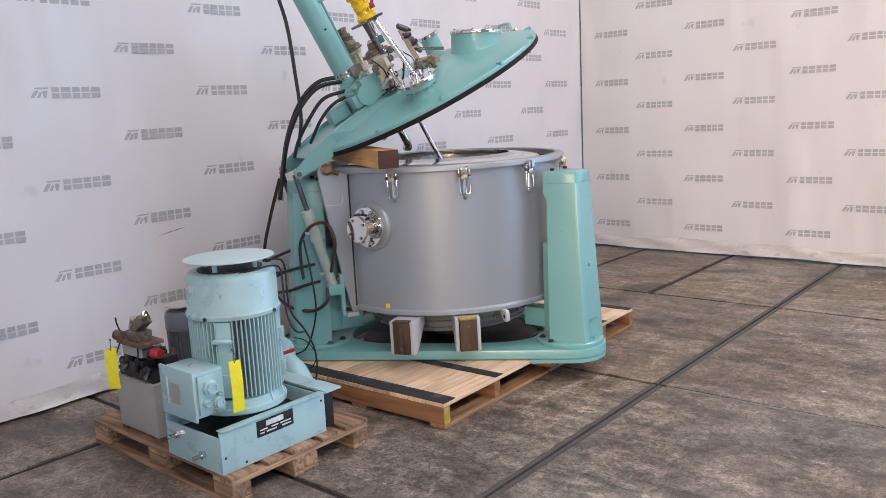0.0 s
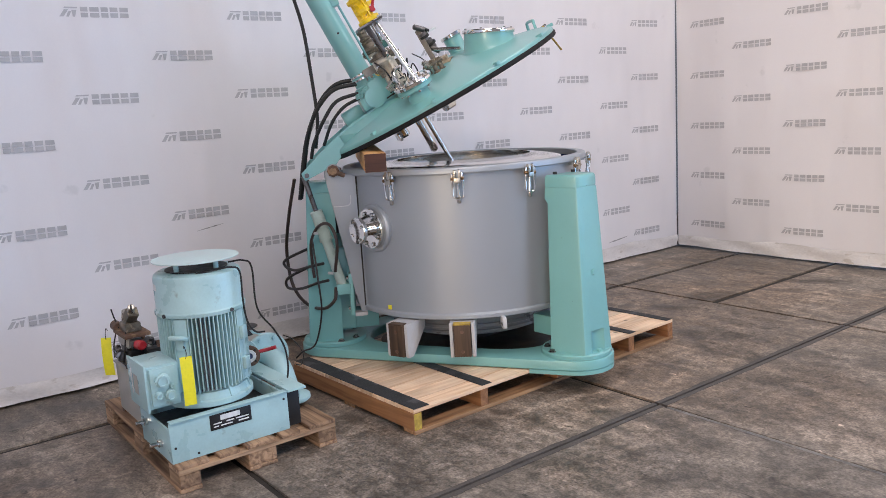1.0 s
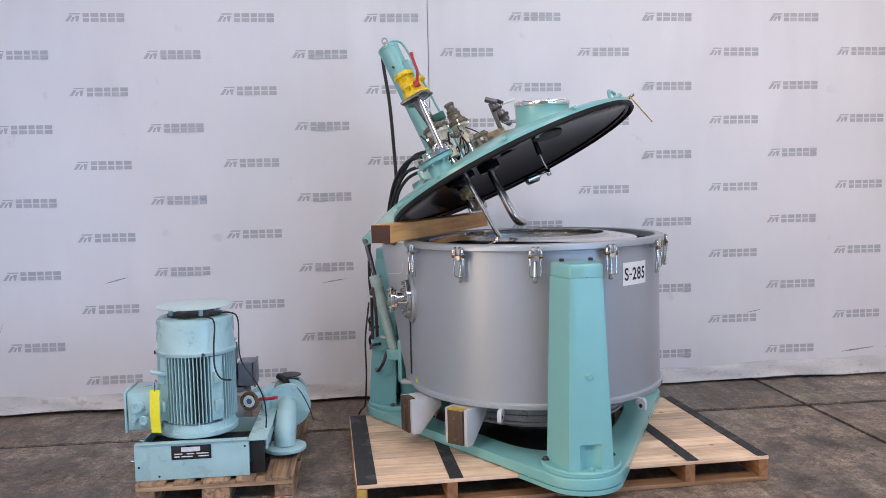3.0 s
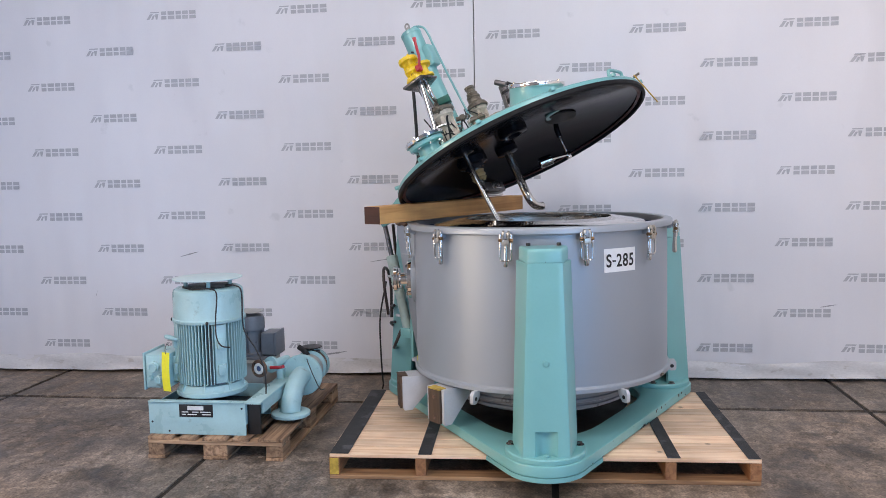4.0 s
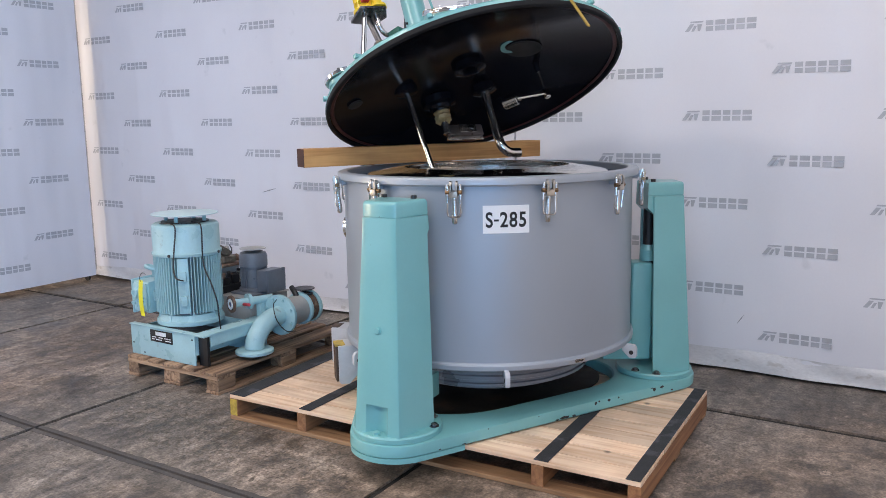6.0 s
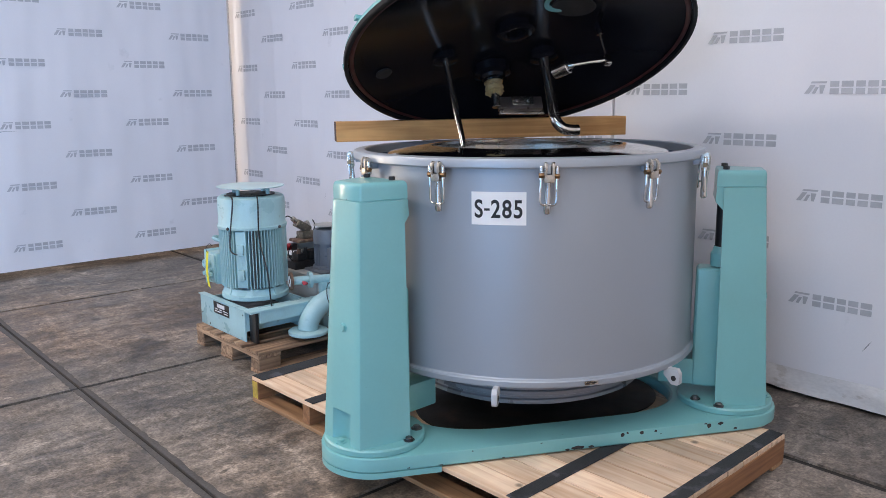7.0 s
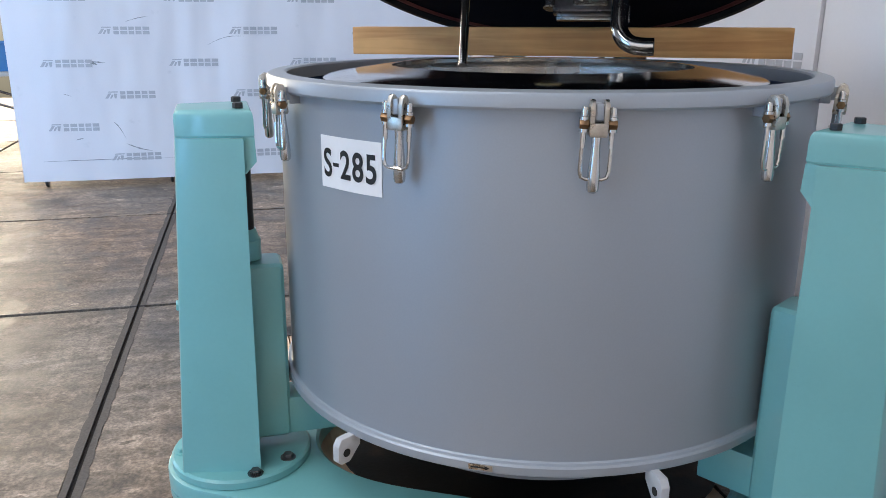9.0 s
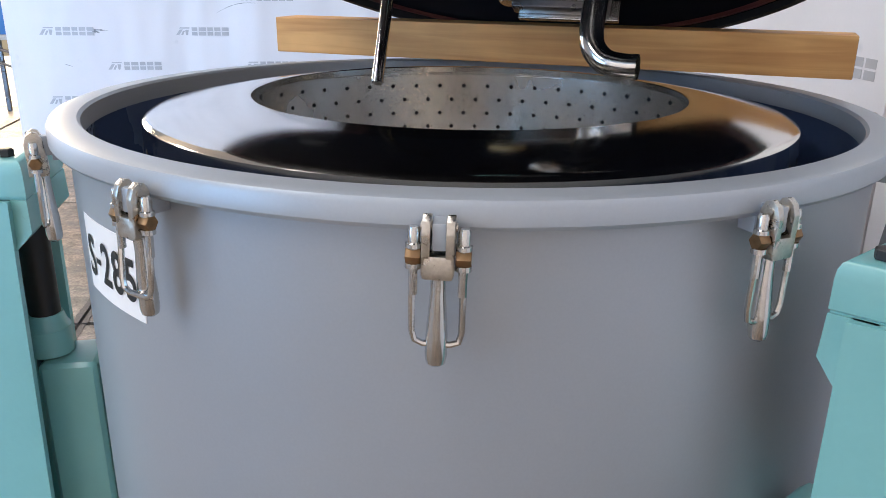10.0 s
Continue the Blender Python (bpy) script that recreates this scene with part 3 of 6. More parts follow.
for a in ((HX1, HX1 + 0.2, HY0, -4.3, 0, CEIL), (HX1, HX1 + 0.2, -4.3, -0.9, 4.45, CEIL), (HX1, HX1 + 0.2, -0.9, 6.5, 0, CEIL), (HX1, HX1 + 0.2, 11.1, HY1, 0, CEIL), (HX1, HX1 + 0.2, 6.5, 11.1, 4.45, CEIL)):
    box(bm, *a)
single("wall_hall_east", bm, SHELL, "sheet-metal hall wall with two open gates", kind="structure", smooth=0)
# ceiling with an opening under each roof light
bm = bmesh.new()
cuts_x = sorted({HX0 - 0.2, HX1 + 0.2} | {v for rx, ry, sx, *_ in ROOF_LIGHTS for v in (rx - sx / 2, rx + sx / 2)})
for x0, x1 in zip(cuts_x, cuts_x[1:]):
    y = HY0
    for rx, ry, sx, sy, *_ in sorted(ROOF_LIGHTS, key=lambda q: q[1]):
        if x0 < rx < x1:
            box(bm, x0, x1, y, ry - sy / 2, CEIL, CEIL + 0.15)
            y = ry + sy / 2
    box(bm, x0, x1, y, HY1, CEIL, CEIL + 0.15)
single("ceiling", bm, SHELL, "sheet-metal hall ceiling with long roof lights", kind="structure", smooth=0)

# oily brown steel, its near-black base standing in for shade under the casing
OILY = material("oily_shaded_steel", (0.010, 0.008, 0.007), 0.5, vary=0.4, scale=6, grain=0.2, bump=0.2, second=(0.045, 0.026, 0.015), spots=0.6, spot_scale=5, spot_at=0.55)
# ---- large pallet under the centrifuge ----
PX0, PX1, PY0, PY1, PZ = -3.575, -2.350, 3.060, 5.255, 0.135
big_pallet = thing("pallet", (-2.963, 4.157, 0), "large new pine pallet with black felt strips on its deck", "pallet")
random.seed(7)
n = 10
w = (PX1 - PX0) / n
for i in range(n):
    x = PX0 + w * i
    part("deck_board", B(x + 0.003, x + w - 0.003, PY0 + random.uniform(0, 0.004), PY1 - random.uniform(0, 0.004), PZ - 0.020, PZ - random.uniform(0.0, 0.002), bevel=0.0015, seg=1), PINE, big_pallet, smooth=0)
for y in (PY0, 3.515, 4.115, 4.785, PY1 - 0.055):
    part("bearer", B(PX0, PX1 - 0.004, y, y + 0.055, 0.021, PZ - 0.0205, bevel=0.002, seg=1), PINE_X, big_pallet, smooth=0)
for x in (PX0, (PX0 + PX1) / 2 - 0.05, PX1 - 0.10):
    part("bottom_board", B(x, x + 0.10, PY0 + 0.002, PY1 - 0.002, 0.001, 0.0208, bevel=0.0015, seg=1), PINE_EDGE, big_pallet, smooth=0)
for y, ww in ((PY0 + 0.005, 0.10), (3.53, 0.07), (4.795, 0.065), (PY1 - 0.065, 0.06)):
    part("felt_strip", B(PX0 + 0.01, PX1 - 0.004, y, y + ww, PZ + 0.0005, PZ + 0.004, bevel=0.001, seg=1), FELT, big_pallet, "black bitumen felt strip", smooth=0)
part("paint_mark", B(PX1 - 0.0038, PX1 - 0.0026, PY0 + 0.004, PY0 + 0.050, 0.024, PZ - 0.024), OCHRE, big_pallet, "yellow paint on the corner", smooth=0)
settle(big_pallet, 0, 0, 0, 2.0)

# ---- centrifuge ----
CX, CY = -3.13, 4.195
A0 = 1.2
PR = 0.903
centrifuge = thing("centrifuge", (CX, CY, PZ), "teal and grey three-column basket centrifuge with its lid propped open", "centrifuge")


def P(az, r=0.0, z=0.0):
    """Pose on the machine: x outward along az, y tangential, z up."""
    return T(CX, CY, 0) @ RZ(az) @ T(r, 0, z)


BZ0, BZ1 = PZ + 0.004, 0.196
bm = bmesh.new()
N_ = 180
cent = [(PR * math.cos(radians(A0 + 120 * k)), PR * math.sin(radians(A0 + 120 * k))) for k in range(3)]


def hull_r(a, rc):
    """Distance from the centre to the rounded triangle's edge along a."""
    d = Vector((math.cos(a), math.sin(a)))
    best = 0.0
    for k in range(3):
        c = Vector(cent[k])
        b = d.dot(c)
        disc = b * b - c.length_squared + rc * rc
        if disc >= 0:
            best = max(best, b + math.sqrt(disc))
        e0, e1 = Vector(cent[k]), Vector(cent[(k + 1) % 3])
        t = (e1 - e0).normalized()
        nrm = Vector((t.y, -t.x))
        den = d.dot(nrm)
        if den > 1e-6:
            s = (e0.dot(nrm) + rc) / den
            u = (d * s - e0).dot(t)
            if 0 <= u <= (e1 - e0).length:
                best = max(best, s)
    return best


def hull_ring(rc, z):
    return [bm.verts.new((CX + hull_r(2 * math.pi * i / N_, rc) * math.cos(2 * math.pi * i / N_), CY + hull_r(2 * math.pi * i / N_, rc) * math.sin(2 * math.pi * i / N_), z)) for i in range(N_)]


def inner_ring(r, z):
    """The opening bulges towards the three pillars."""
    out = []
    for i in range(N_):
        a = 2 * math.pi * i / N_
        k = r + 0.18 * (0.5 + 0.5 * math.cos(3 * (a - radians(A0)))) ** 1.3
        out.append(bm.verts.new((CX + k * math.cos(a), CY + k * math.sin(a), z)))
    return out


rings = [inner_ring(0.495, BZ0), hull_ring(0.205, BZ0), hull_ring(0.212, BZ0 + 0.006), hull_ring(0.212, BZ1 - 0.006), hull_ring(0.2105, BZ1 - 0.0015), hull_ring(0.207, BZ1), inner_ring(0.505, BZ1), inner_ring(0.495, BZ1 - 0.008)]
rings.append(rings[0])
for a, b in zip(rings, rings[1:]):
    for i in range(N_):
        bm.faces.new((a[i], a[(i + 1) % N_], b[(i + 1) % N_], b[i]))
base_plate = part("base_plate", bm, TEAL, centrifuge, "chipped teal cast base plate")
# the corner that overhangs the pallet has a deeper edge
lip = [(CX + hull_r(a, 0.211) * math.cos(a), CY + hull_r(a, 0.211) * math.sin(a)) for a in (radians(i * 0.5) for i in range(-60, 61))]
lip = [p for p in lip if p[0] > -2.322]
part("corner_edge", prism(bmesh.new(), lip, 0.116, BZ0 - 0.0002), TEAL, base_plate)

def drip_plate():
    """An oily sheet that fills most of the opening, near-black to paint in shade."""
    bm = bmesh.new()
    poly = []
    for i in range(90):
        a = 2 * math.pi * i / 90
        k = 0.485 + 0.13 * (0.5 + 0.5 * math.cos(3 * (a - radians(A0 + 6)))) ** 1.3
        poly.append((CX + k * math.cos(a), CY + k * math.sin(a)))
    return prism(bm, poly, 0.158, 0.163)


part("drip_plate", drip_plate(), OILY, centrifuge, "oily plate in the base opening, darkened for the shade under the casing")
# hub added below the casing, coloured as the shade there
part("drive_hub", lathe(bmesh.new(), [(0, 0.164), (0.20, 0.164), (0.20, 0.20), (0.15, 0.21), (0.14, 0.257), (0, 0.257)], P(0), 40), OILY, centrifuge, "added hub, near-black for the shade under the casing")


CHIP = material("bare_black_metal", (0.025, 0.022, 0.02), 0.6, vary=0.3, scale=30, bump=0.2)
random.seed(31)


def paint_chip(u, z, w, h, rc=0.2126):
    """A flake off the edge between the first two pillars, at the part u of its length."""
    e0, e1 = Vector((*cent[0], 0)), Vector((*cent[1], 0))
    t2 = (e1 - e0).normalized()
    nrm = Vector((t2.y, -t2.x, 0))
    o = Vector((CX, CY, z)) + e0.lerp(e1, u) + nrm * rc
    bm = bmesh.new()
    n = 11
    bm.faces.new([bm.verts.new(o + t2 * w * math.cos(2 * math.pi * i / n) * random.uniform(0.55, 1) + Vector((0, 0, h * math.sin(2 * math.pi * i / n) * random.uniform(0.5, 1)))) for i in range(n)])
    part("paint_chip", bm, CHIP, base_plate, smooth=0)


for u, z, w, h in ((0.50, BZ0 + 0.012, 0.040, 0.010), (0.535, BZ0 + 0.010, 0.018, 0.006), (0.47, BZ0 + 0.008, 0.015, 0.005), (0.62, BZ1 - 0.014, 0.011, 0.011), (0.635, BZ1 - 0.008, 0.008, 0.006), (0.675, BZ1 - 0.013, 0.013, 0.009), (0.715, BZ1 - 0.012, 0.009, 0.007), (0.73, BZ0 + 0.03, 0.004, 0.003), (0.87, BZ1 - 0.016, 0.014, 0.013), (0.905, BZ1 - 0.013, 0.017, 0.009), (0.86, BZ1 - 0.007, 0.010, 0.004), (0.95, BZ0 + 0.016, 0.010, 0.006), (0.30, BZ0 + 0.008, 0.010, 0.003), (0.14, BZ0 + 0.008, 0.014, 0.003), (0.06, BZ0 + 0.010, 0.008, 0.004), (0.40, BZ1 - 0.009, 0.006, 0.003), (0.22, BZ1 - 0.008, 0.006, 0.003)):
    paint_chip(u, z, w, h)


def pillar_section(z, m):
    t = (z - 0.225) / (1.185 - 0.225)
    fu, fw = 0.165 + (0.108 - 0.165) * t, 0.117 + (0.086 - 0.117) * t
    bu, bw = -0.046 + (-0.058 + 0.046) * t, 0.162 + (0.133 - 0.162) * t
    return fu, fw, bu, bw


def pillar(az):
    m = P(az, PR)
    bm = bmesh.new()
    th = 0.02
    secs = []
    for z, rec in ((0.222, 0.036), (0.345, 0.036), (0.349, 0.0), (0.70, 0.0), (1.150, 0.0)):
        fu, fw, bu, bw = pillar_section(z, m)
        c = 0.012
        pts = [(bu, bw), (fu - c * 1.2, fw + c * 0.2), (fu - 0.003, fw - c * 0.35), (fu, fw - c), *[(fu - rec * (1 - (y / 0.055) ** 2), y) for y in (0.055, 0.050, 0.038, 0.020, 0.0, -0.020, -0.038, -0.050, -0.055)], (fu, -fw + c), (fu - 0.003, -fw + c * 0.35), (fu - c * 1.2, -fw - c * 0.2), (bu, -bw),
               (bu, -bw + th), (fu - 0.05, -fw + th), (fu - 0.05, fw - th), (bu, bw - th)]
        secs.append([m @ Vector((x, y, z)) for x, y in pts])
    loft(bm, secs)
    col = part("pillar", bm, TEAL, centrifuge, "tapered teal cast pillar", smooth=28)
    # closed head over the slot
    fu, fw, bu, bw = pillar_section(1.13, m)
    bm = bmesh.new()
    loft(bm, [[m @ Vector(p) for p in ((bu - 0.002, bw - 0.004, 1.06), (bu - 0.002, -bw + 0.004, 1.06), (bu + 0.03, -bw + 0.02, 1.06), (bu + 0.03, bw - 0.02, 1.06))],
              [m @ Vector(p) for p in ((bu - 0.03, bw - 0.008, 1.09), (bu - 0.03, -bw + 0.008, 1.09), (bu + 0.03, -bw + 0.02, 1.09), (bu + 0.03, bw - 0.02, 1.09))],
              [m @ Vector(p) for p in ((bu - 0.028, bw - 0.012, 1.150), (bu - 0.028, -bw + 0.012, 1.150), (bu + 0.03, -bw + 0.02, 1.150), (bu + 0.03, bw - 0.02, 1.150))]])
    part("head", bm, TEAL, col)
    # cap
    fu, fw, bu, bw = pillar_section(1.170, m)
    bu -= 0.028
    bm = bmesh.new()
    poly = [(bu, bw - 0.012), (bu, -bw + 0.012), (fu - 0.01, -fw), (fu, -fw + 0.01), (fu, fw - 0.01), (fu - 0.01, fw)]

    def ring(off, z):
        cx = (fu + bu) / 2
        return [m @ Vector((cx + (x - cx) * (1 - off), y * (1 - off), z)) for x, y in poly]
    loft(bm, [ring(0.02, 1.1502), ring(0.02, 1.1535), ring(0.0, 1.155), ring(0.004, 1.196), ring(0.016, 1.208), ring(0.05, 1.216), ring(0.10, 1.2195), ring(0.2, 1.220)])
    part("cap", bm, TEAL, col, smooth=50)
    for v in (-0.075, 0.075):
        part("cap_bolt", hexbolt(bmesh.new(), m @ T(-0.05, v, 1.219), 0.013, 0.014), RUBBER, col)
    # foot flange with bolts
    part("foot_flange", lathe(bmesh.new(), [(0, BZ1), (0.195, BZ1), (0.200, BZ1 + 0.003), (0.200, 0.218), (0.194, 0.225), (0, 0.225)], m, 72), TEAL, col)
    for k, (u, v) in enumerate(((0.168, 0.0), (-0.03, 0.172), (-0.03, -0.172), (-0.125, 0.11), (-0.125, -0.11))):
        part("foot_bolt", hexbolt(bmesh.new(), m @ T(u, v, 0.225), 0.015, 0.012, 0.022), TEAL if k == 0 else DARKSTEEL, col)
    # plug screw on the front face
    fz = 0.676
    fu = pillar_section(fz, m)[0]
    part("plug_screw", hexbolt(bmesh.new(), m @ T(fu, 0, fz) @ RY(90), 0.016, 0.008, 0.019), TEAL, col)
    # pendulum rod and its housing on the casing's arm
    part("pendulum_rod", rod(bmesh.new(), m @ Vector((-0.045, 0, 0.75)), m @ Vector((-0.045, 0, 1.149)), 0.030), RUBBER, col, "black pendulum rod")
    part("rod_collar", lathe(bmesh.new(), [(0, 0.80), (0.045, 0.80), (0.045, 0.855), (0.040, 0.862), (0.033, 0.885), (0.028, 0.885), (0, 0.885)], m @ T(-0.045, 0, 0), 24), TEAL, col)
    bm = bmesh.new()
    box(bm, -0.145, -0.03, -0.062, 0.062, 0.265, 0.795, m, bevel=0.022, seg=3)
    part("rod_housing", bm, TEAL, col)
    bm = bmesh.new()
    box(bm, -0.285, -0.09, -0.055, 0.055, 0.27, 0.385, m, bevel=0.008)
    part("support_arm", bm, TEAL, col)
    return col


for k in range(3):
    pillar(A0 + 120 * k)

# casing, which leans a little on its pendulums
LEAN = T(CX, CY, 1.26) @ RX(0.5) @ T(-CX, -CY, -1.26)


def PC(az, r=0.0, z=0.0):
    return LEAN @ P(az, r, z)


CR, RIM0, RIM1 = 0.741, 1.266, 1.303
casing = part("casing", lathe(bmesh.new(), [(0.30, 0.436), (0.735, 0.436), (0.753, 0.438), (0.756, 0.442), (0.756, 0.460), (0.752, 0.465), (CR + 0.003, 0.467), (CR, 0.471), (CR, RIM0), (0.7345, RIM0), (0.7345, 0.45), (0.30, 0.45)], PC(0), 144, close=True), GREY, centrifuge, "silver-grey painted casing drum")
part("rim_flange", lathe(bmesh.new(), [(0.718, RIM0 - 0.002), (0.766, RIM0 - 0.002), (0.771, RIM0 + 0.004), (0.771, RIM1 - 0.010), (0.767, RIM1 - 0.003), (0.758, RIM1), (0.723, RIM1), (0.718, RIM1 - 0.005)], PC(0), 160, close=True), GREY, casing, "thick grey rim flange")
part("inner_lining", lathe(bmesh.new(), [(0.733, RIM0), (0.733, 0.47), (0.62, 0.455), (0.725, 0.48), (0.722, RIM0)], PC(0), 120, close=True), DEEPBLUE, casing, "dark blue inner casing wall")
# stepped pan, a darker grey than the casing
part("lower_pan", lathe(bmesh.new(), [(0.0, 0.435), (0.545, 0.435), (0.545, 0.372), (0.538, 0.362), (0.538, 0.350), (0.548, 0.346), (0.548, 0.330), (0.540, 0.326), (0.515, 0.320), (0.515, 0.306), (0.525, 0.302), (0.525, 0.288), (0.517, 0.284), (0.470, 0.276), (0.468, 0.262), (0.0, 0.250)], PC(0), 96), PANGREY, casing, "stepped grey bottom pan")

# basket inside the casing
BR = 0.622
basket = part("basket", lathe(bmesh.new(), [(0, 0.62), (BR, 0.62), (BR, 1.262), (BR - 0.002, 1.283), (BR - 0.010, 1.288), (0.60, 1.291), (0.432, 1.316), (0.426, 1.314), (0.426, 1.302), (0.44, 1.299), (0.610, 1.276), (0.610, 0.63), (0, 0.63)], PC(0), 144), BRUSHED, centrifuge, "polished stainless steel basket with a conical lip")
part("inner_wall", lathe(bmesh.new(), [(0, 0.632), (0.600, 0.632), (0.602, 0.636), (0.602, 1.274), (0.608, 1.274), (0.608, 0.6305), (0, 0.6305)], PC(0), 144), PERFSTEEL, basket, "matt perforated steel wall")
bm = bmesh.new()
for row in range(14):
    for k in range(58):
        az = (k + 0.5 * (row % 2)) * 360 / 58
        for rr, tilt in ((0.6015, -90), (BR + 0.0005, 90)):
            bmesh.ops.create_circle(bm, cap_ends=True, segments=10, radius=0.0053, matrix=PC(az, rr, 1.245 - 0.037 * row) @ RY(tilt))
part("perforation", bm, INK, basket, "rows of small drain holes", smooth=0)["kind"] = "stuff"


# toggle clamps on the rim
def clamp_meshes():
    """Local frame: x outward from the casing, y along it, z up, origin at the fork's foot on the casing."""
    bm = bmesh.new()
    box(bm, -0.008, 0.020, -0.009, 0.009, 0.022, 0.046, bevel=0.003)
    box(bm, 0.012, 0.050, -0.0075, 0.0075, 0.030, 0.060, bevel=0.003)
    lug = finish(bm, "clamp_lug", GREY)
    bm = bmesh.new()
    for y in (-0.0125, 0.0125):
        prism(bm, [(0.026, 0.004), (0.054, 0.004), (0.056, 0.050), (0.052, 0.062), (0.044, 0.068), (0.036, 0.066), (0.030, 0.056), (0.028, 0.030)], -0.0045, 0.0045, T(0, y, 0) @ RX(90), bevel=0.0014)
    box(bm, 0.027, 0.055, -0.016, 0.016, 0.0, 0.026, bevel=0.003)
    rod(bm, (0.044, -0.019, 0.055), (0.044, 0.019, 0.055), 0.0045, seg=10)
    fork = finish(bm, "clamp_fork", NICKEL)
    bm = bmesh.new()
    lathe(bm, [(0, -0.008), (0.0085, -0.008), (0.010, -0.006), (0.010, 0.006), (0.0085, 0.008), (0, 0.008)], T(0.043, 0, 0.023) @ RX(90), 6)
    nut = finish(bm, "clamp_nut", BRASS)
    bm = lathe(bmesh.new(), [(0, 0.0312), (0.0088, 0.0312), (0.0088, 0.036), (0.0066, 0.037), (0.0066, 0.050), (0.0050, 0.054), (0, 0.055)], T(0.043, 0, 0), 14)
    lathe(bm, [(0, 0.009), (0.0088, 0.009), (0.0088, 0.0148), (0, 0.0148)], T(0.043, 0, 0), 14)
    lathe(bm, [(0, -0.020), (0.0050, -0.020), (0.0050, 0.009), (0, 0.009)], T(0.043, 0, 0), 10)
    cap = finish(bm, "clamp_cap", STEEL)
    bm = bmesh.new()
    pts = [(0.043, -0.026, 0.035), (0.043, -0.027, 0.0), (0.043, -0.027, -0.060), (0.043, -0.024, -0.072), (0.043, -0.015, -0.076), (0.043, 0.015, -0.076), (0.043, 0.024, -0.072), (0.043, 0.027, -0.060), (0.043, 0.027, 0.0), (0.043, 0.026, 0.035)]
    sweep(bm, pts, 0.0038, seg=8, curved=False)
    bail = finish(bm, "clamp_bail", STEEL)
    bm = lathe(bmesh.new(), [(0, -0.105), (0.006, -0.1045), (0.0105, -0.101), (0.0120, -0.094), (0.0120, -0.070), (0.0085, -0.02), (0.0085, 0.004), (0, 0.004)], T(0.036, 0, 0), 18)
    lever = finish(bm, "clamp_lever", STEEL)
    return lug, fork, nut, bail, lever, cap


CL = clamp_meshes()
SC = Matrix.Diagonal((1.08, 1.08, 1.08, 1))
CLR = 0.745
random.seed(3)
for k in range(12):
    az = 17.4 + 30 * k
    if abs((az - 241.5 + 180) % 360 - 180) < 20:
        continue
    m = PC(az, CLR, 1.2175) @ RZ(random.uniform(-4, 4)) @ RX(random.uniform(-2.5, 2.5)) @ SC
    cl = piece("toggle_clamp", CL[1], centrifuge, m, "worn nickel toggle clamp")
    piece("lug", CL[0], cl, PC(az, CLR, 1.2175) @ SC)
    for y in (-0.026, 0.026):
        piece("nut", CL[2], cl, m @ T(0, y, 0), "tarnished brass nut")
        piece("nut_cap", CL[5], cl, m @ T(0, y, 0))
    piece("bail", CL[3], cl, m @ RY(random.uniform(-3, 5)))
    piece("lever", CL[4], cl, m @ RY(random.uniform(-2, 4)))

# lifting lugs under the casing
for az in (-27, 33.5, 91.8, 151):
    m = PC(az, 0.735, 0.415)
    bm = prism(bmesh.new(), [(0.0, 0.028), (0.0, -0.005), (0.035, -0.040), (0.062, -0.040), (0.072, -0.030), (0.072, 0.010), (0.060, 0.028)], -0.011, 0.011, m @ RX(90), bevel=0.003)
    lg = part("lifting_lug", bm, GREY_LT, centrifuge)
    part("lug_hole", lathe(bmesh.new(), [(0, 0), (0.011, 0), (0.011, 0.0012), (0, 0.0012)], m @ T(0.046, -0.0113, -0.012) @ RX(90), 16), INK, lg)
    part("lug_hole", lathe(bmesh.new(), [(0, 0), (0.011, 0), (0.011, 0.0012), (0, 0.0012)], m @ T(0.046, 0.0113, -0.012) @ RX(-90), 16), INK, lg)
# transport feet with wooden pads
for az, rr in ((289.5, 0.735), (315.5, 0.69)):
    m = PC(az, rr, 0.0)
    bm = bmesh.new()
    for y in (-0.062, 0.062):
        prism(bm, [(-0.06, 0.43), (0.128, 0.43), (0.128, 0.244), (0.118, 0.232), (0.075, 0.232), (-0.06, 0.375)], -0.010, 0.010, m @ T(0, y, 0) @ RX(90), bevel=0.003)
    box(bm, -0.05, 0.095, -0.060, 0.060, 0.40, 0.43, m)
    box(bm, 0.075, 0.088, -0.058, 0.058, 0.236, 0.42, m)
    ft = part("support_foot", bm, GREY_LT, centrifuge, "pale grey bracket foot")
    part("pad_top", B(0.090, 0.1415, -0.0485, 0.0485, 0.4245, 0.432, m, bevel=0.001, seg=1), OCHRE if az > 300 else PADWOOD, ft)
    part("pad", B(0.089, 0.140, -0.048, 0.048, 0.240, 0.424, m, bevel=0.003), PADWOOD, ft, "dark worn wooden pad")
    for z in (0.27, 0.385):
        part("pad_bolt", lathe(bmesh.new(), [(0, 0), (0.011, 0), (0.010, 0.004), (0, 0.004)], m @ T(0.140, 0, z) @ RY(90), 14), RUST, ft)

# blank flange nozzle
m = PC(273.0, 0, 0.957) @ T(0.715, 0, 0) @ RY(90) @ Matrix.Diagonal((1.13, 1.13, 1.05, 1))
noz = part("side_nozzle", lathe(bmesh.new(), [(0, 0), (0.128, 0), (0.128, 0.032), (0.120, 0.042), (0, 0.042)], m, 48), GREY, centrifuge, "round nozzle with chromed flanges")
part("flange", lathe(bmesh.new(), [(0.03, 0.043), (0.102, 0.043), (0.105, 0.046), (0.105, 0.064), (0.102, 0.067), (0.03, 0.067)], m, 48), CHROME, noz)
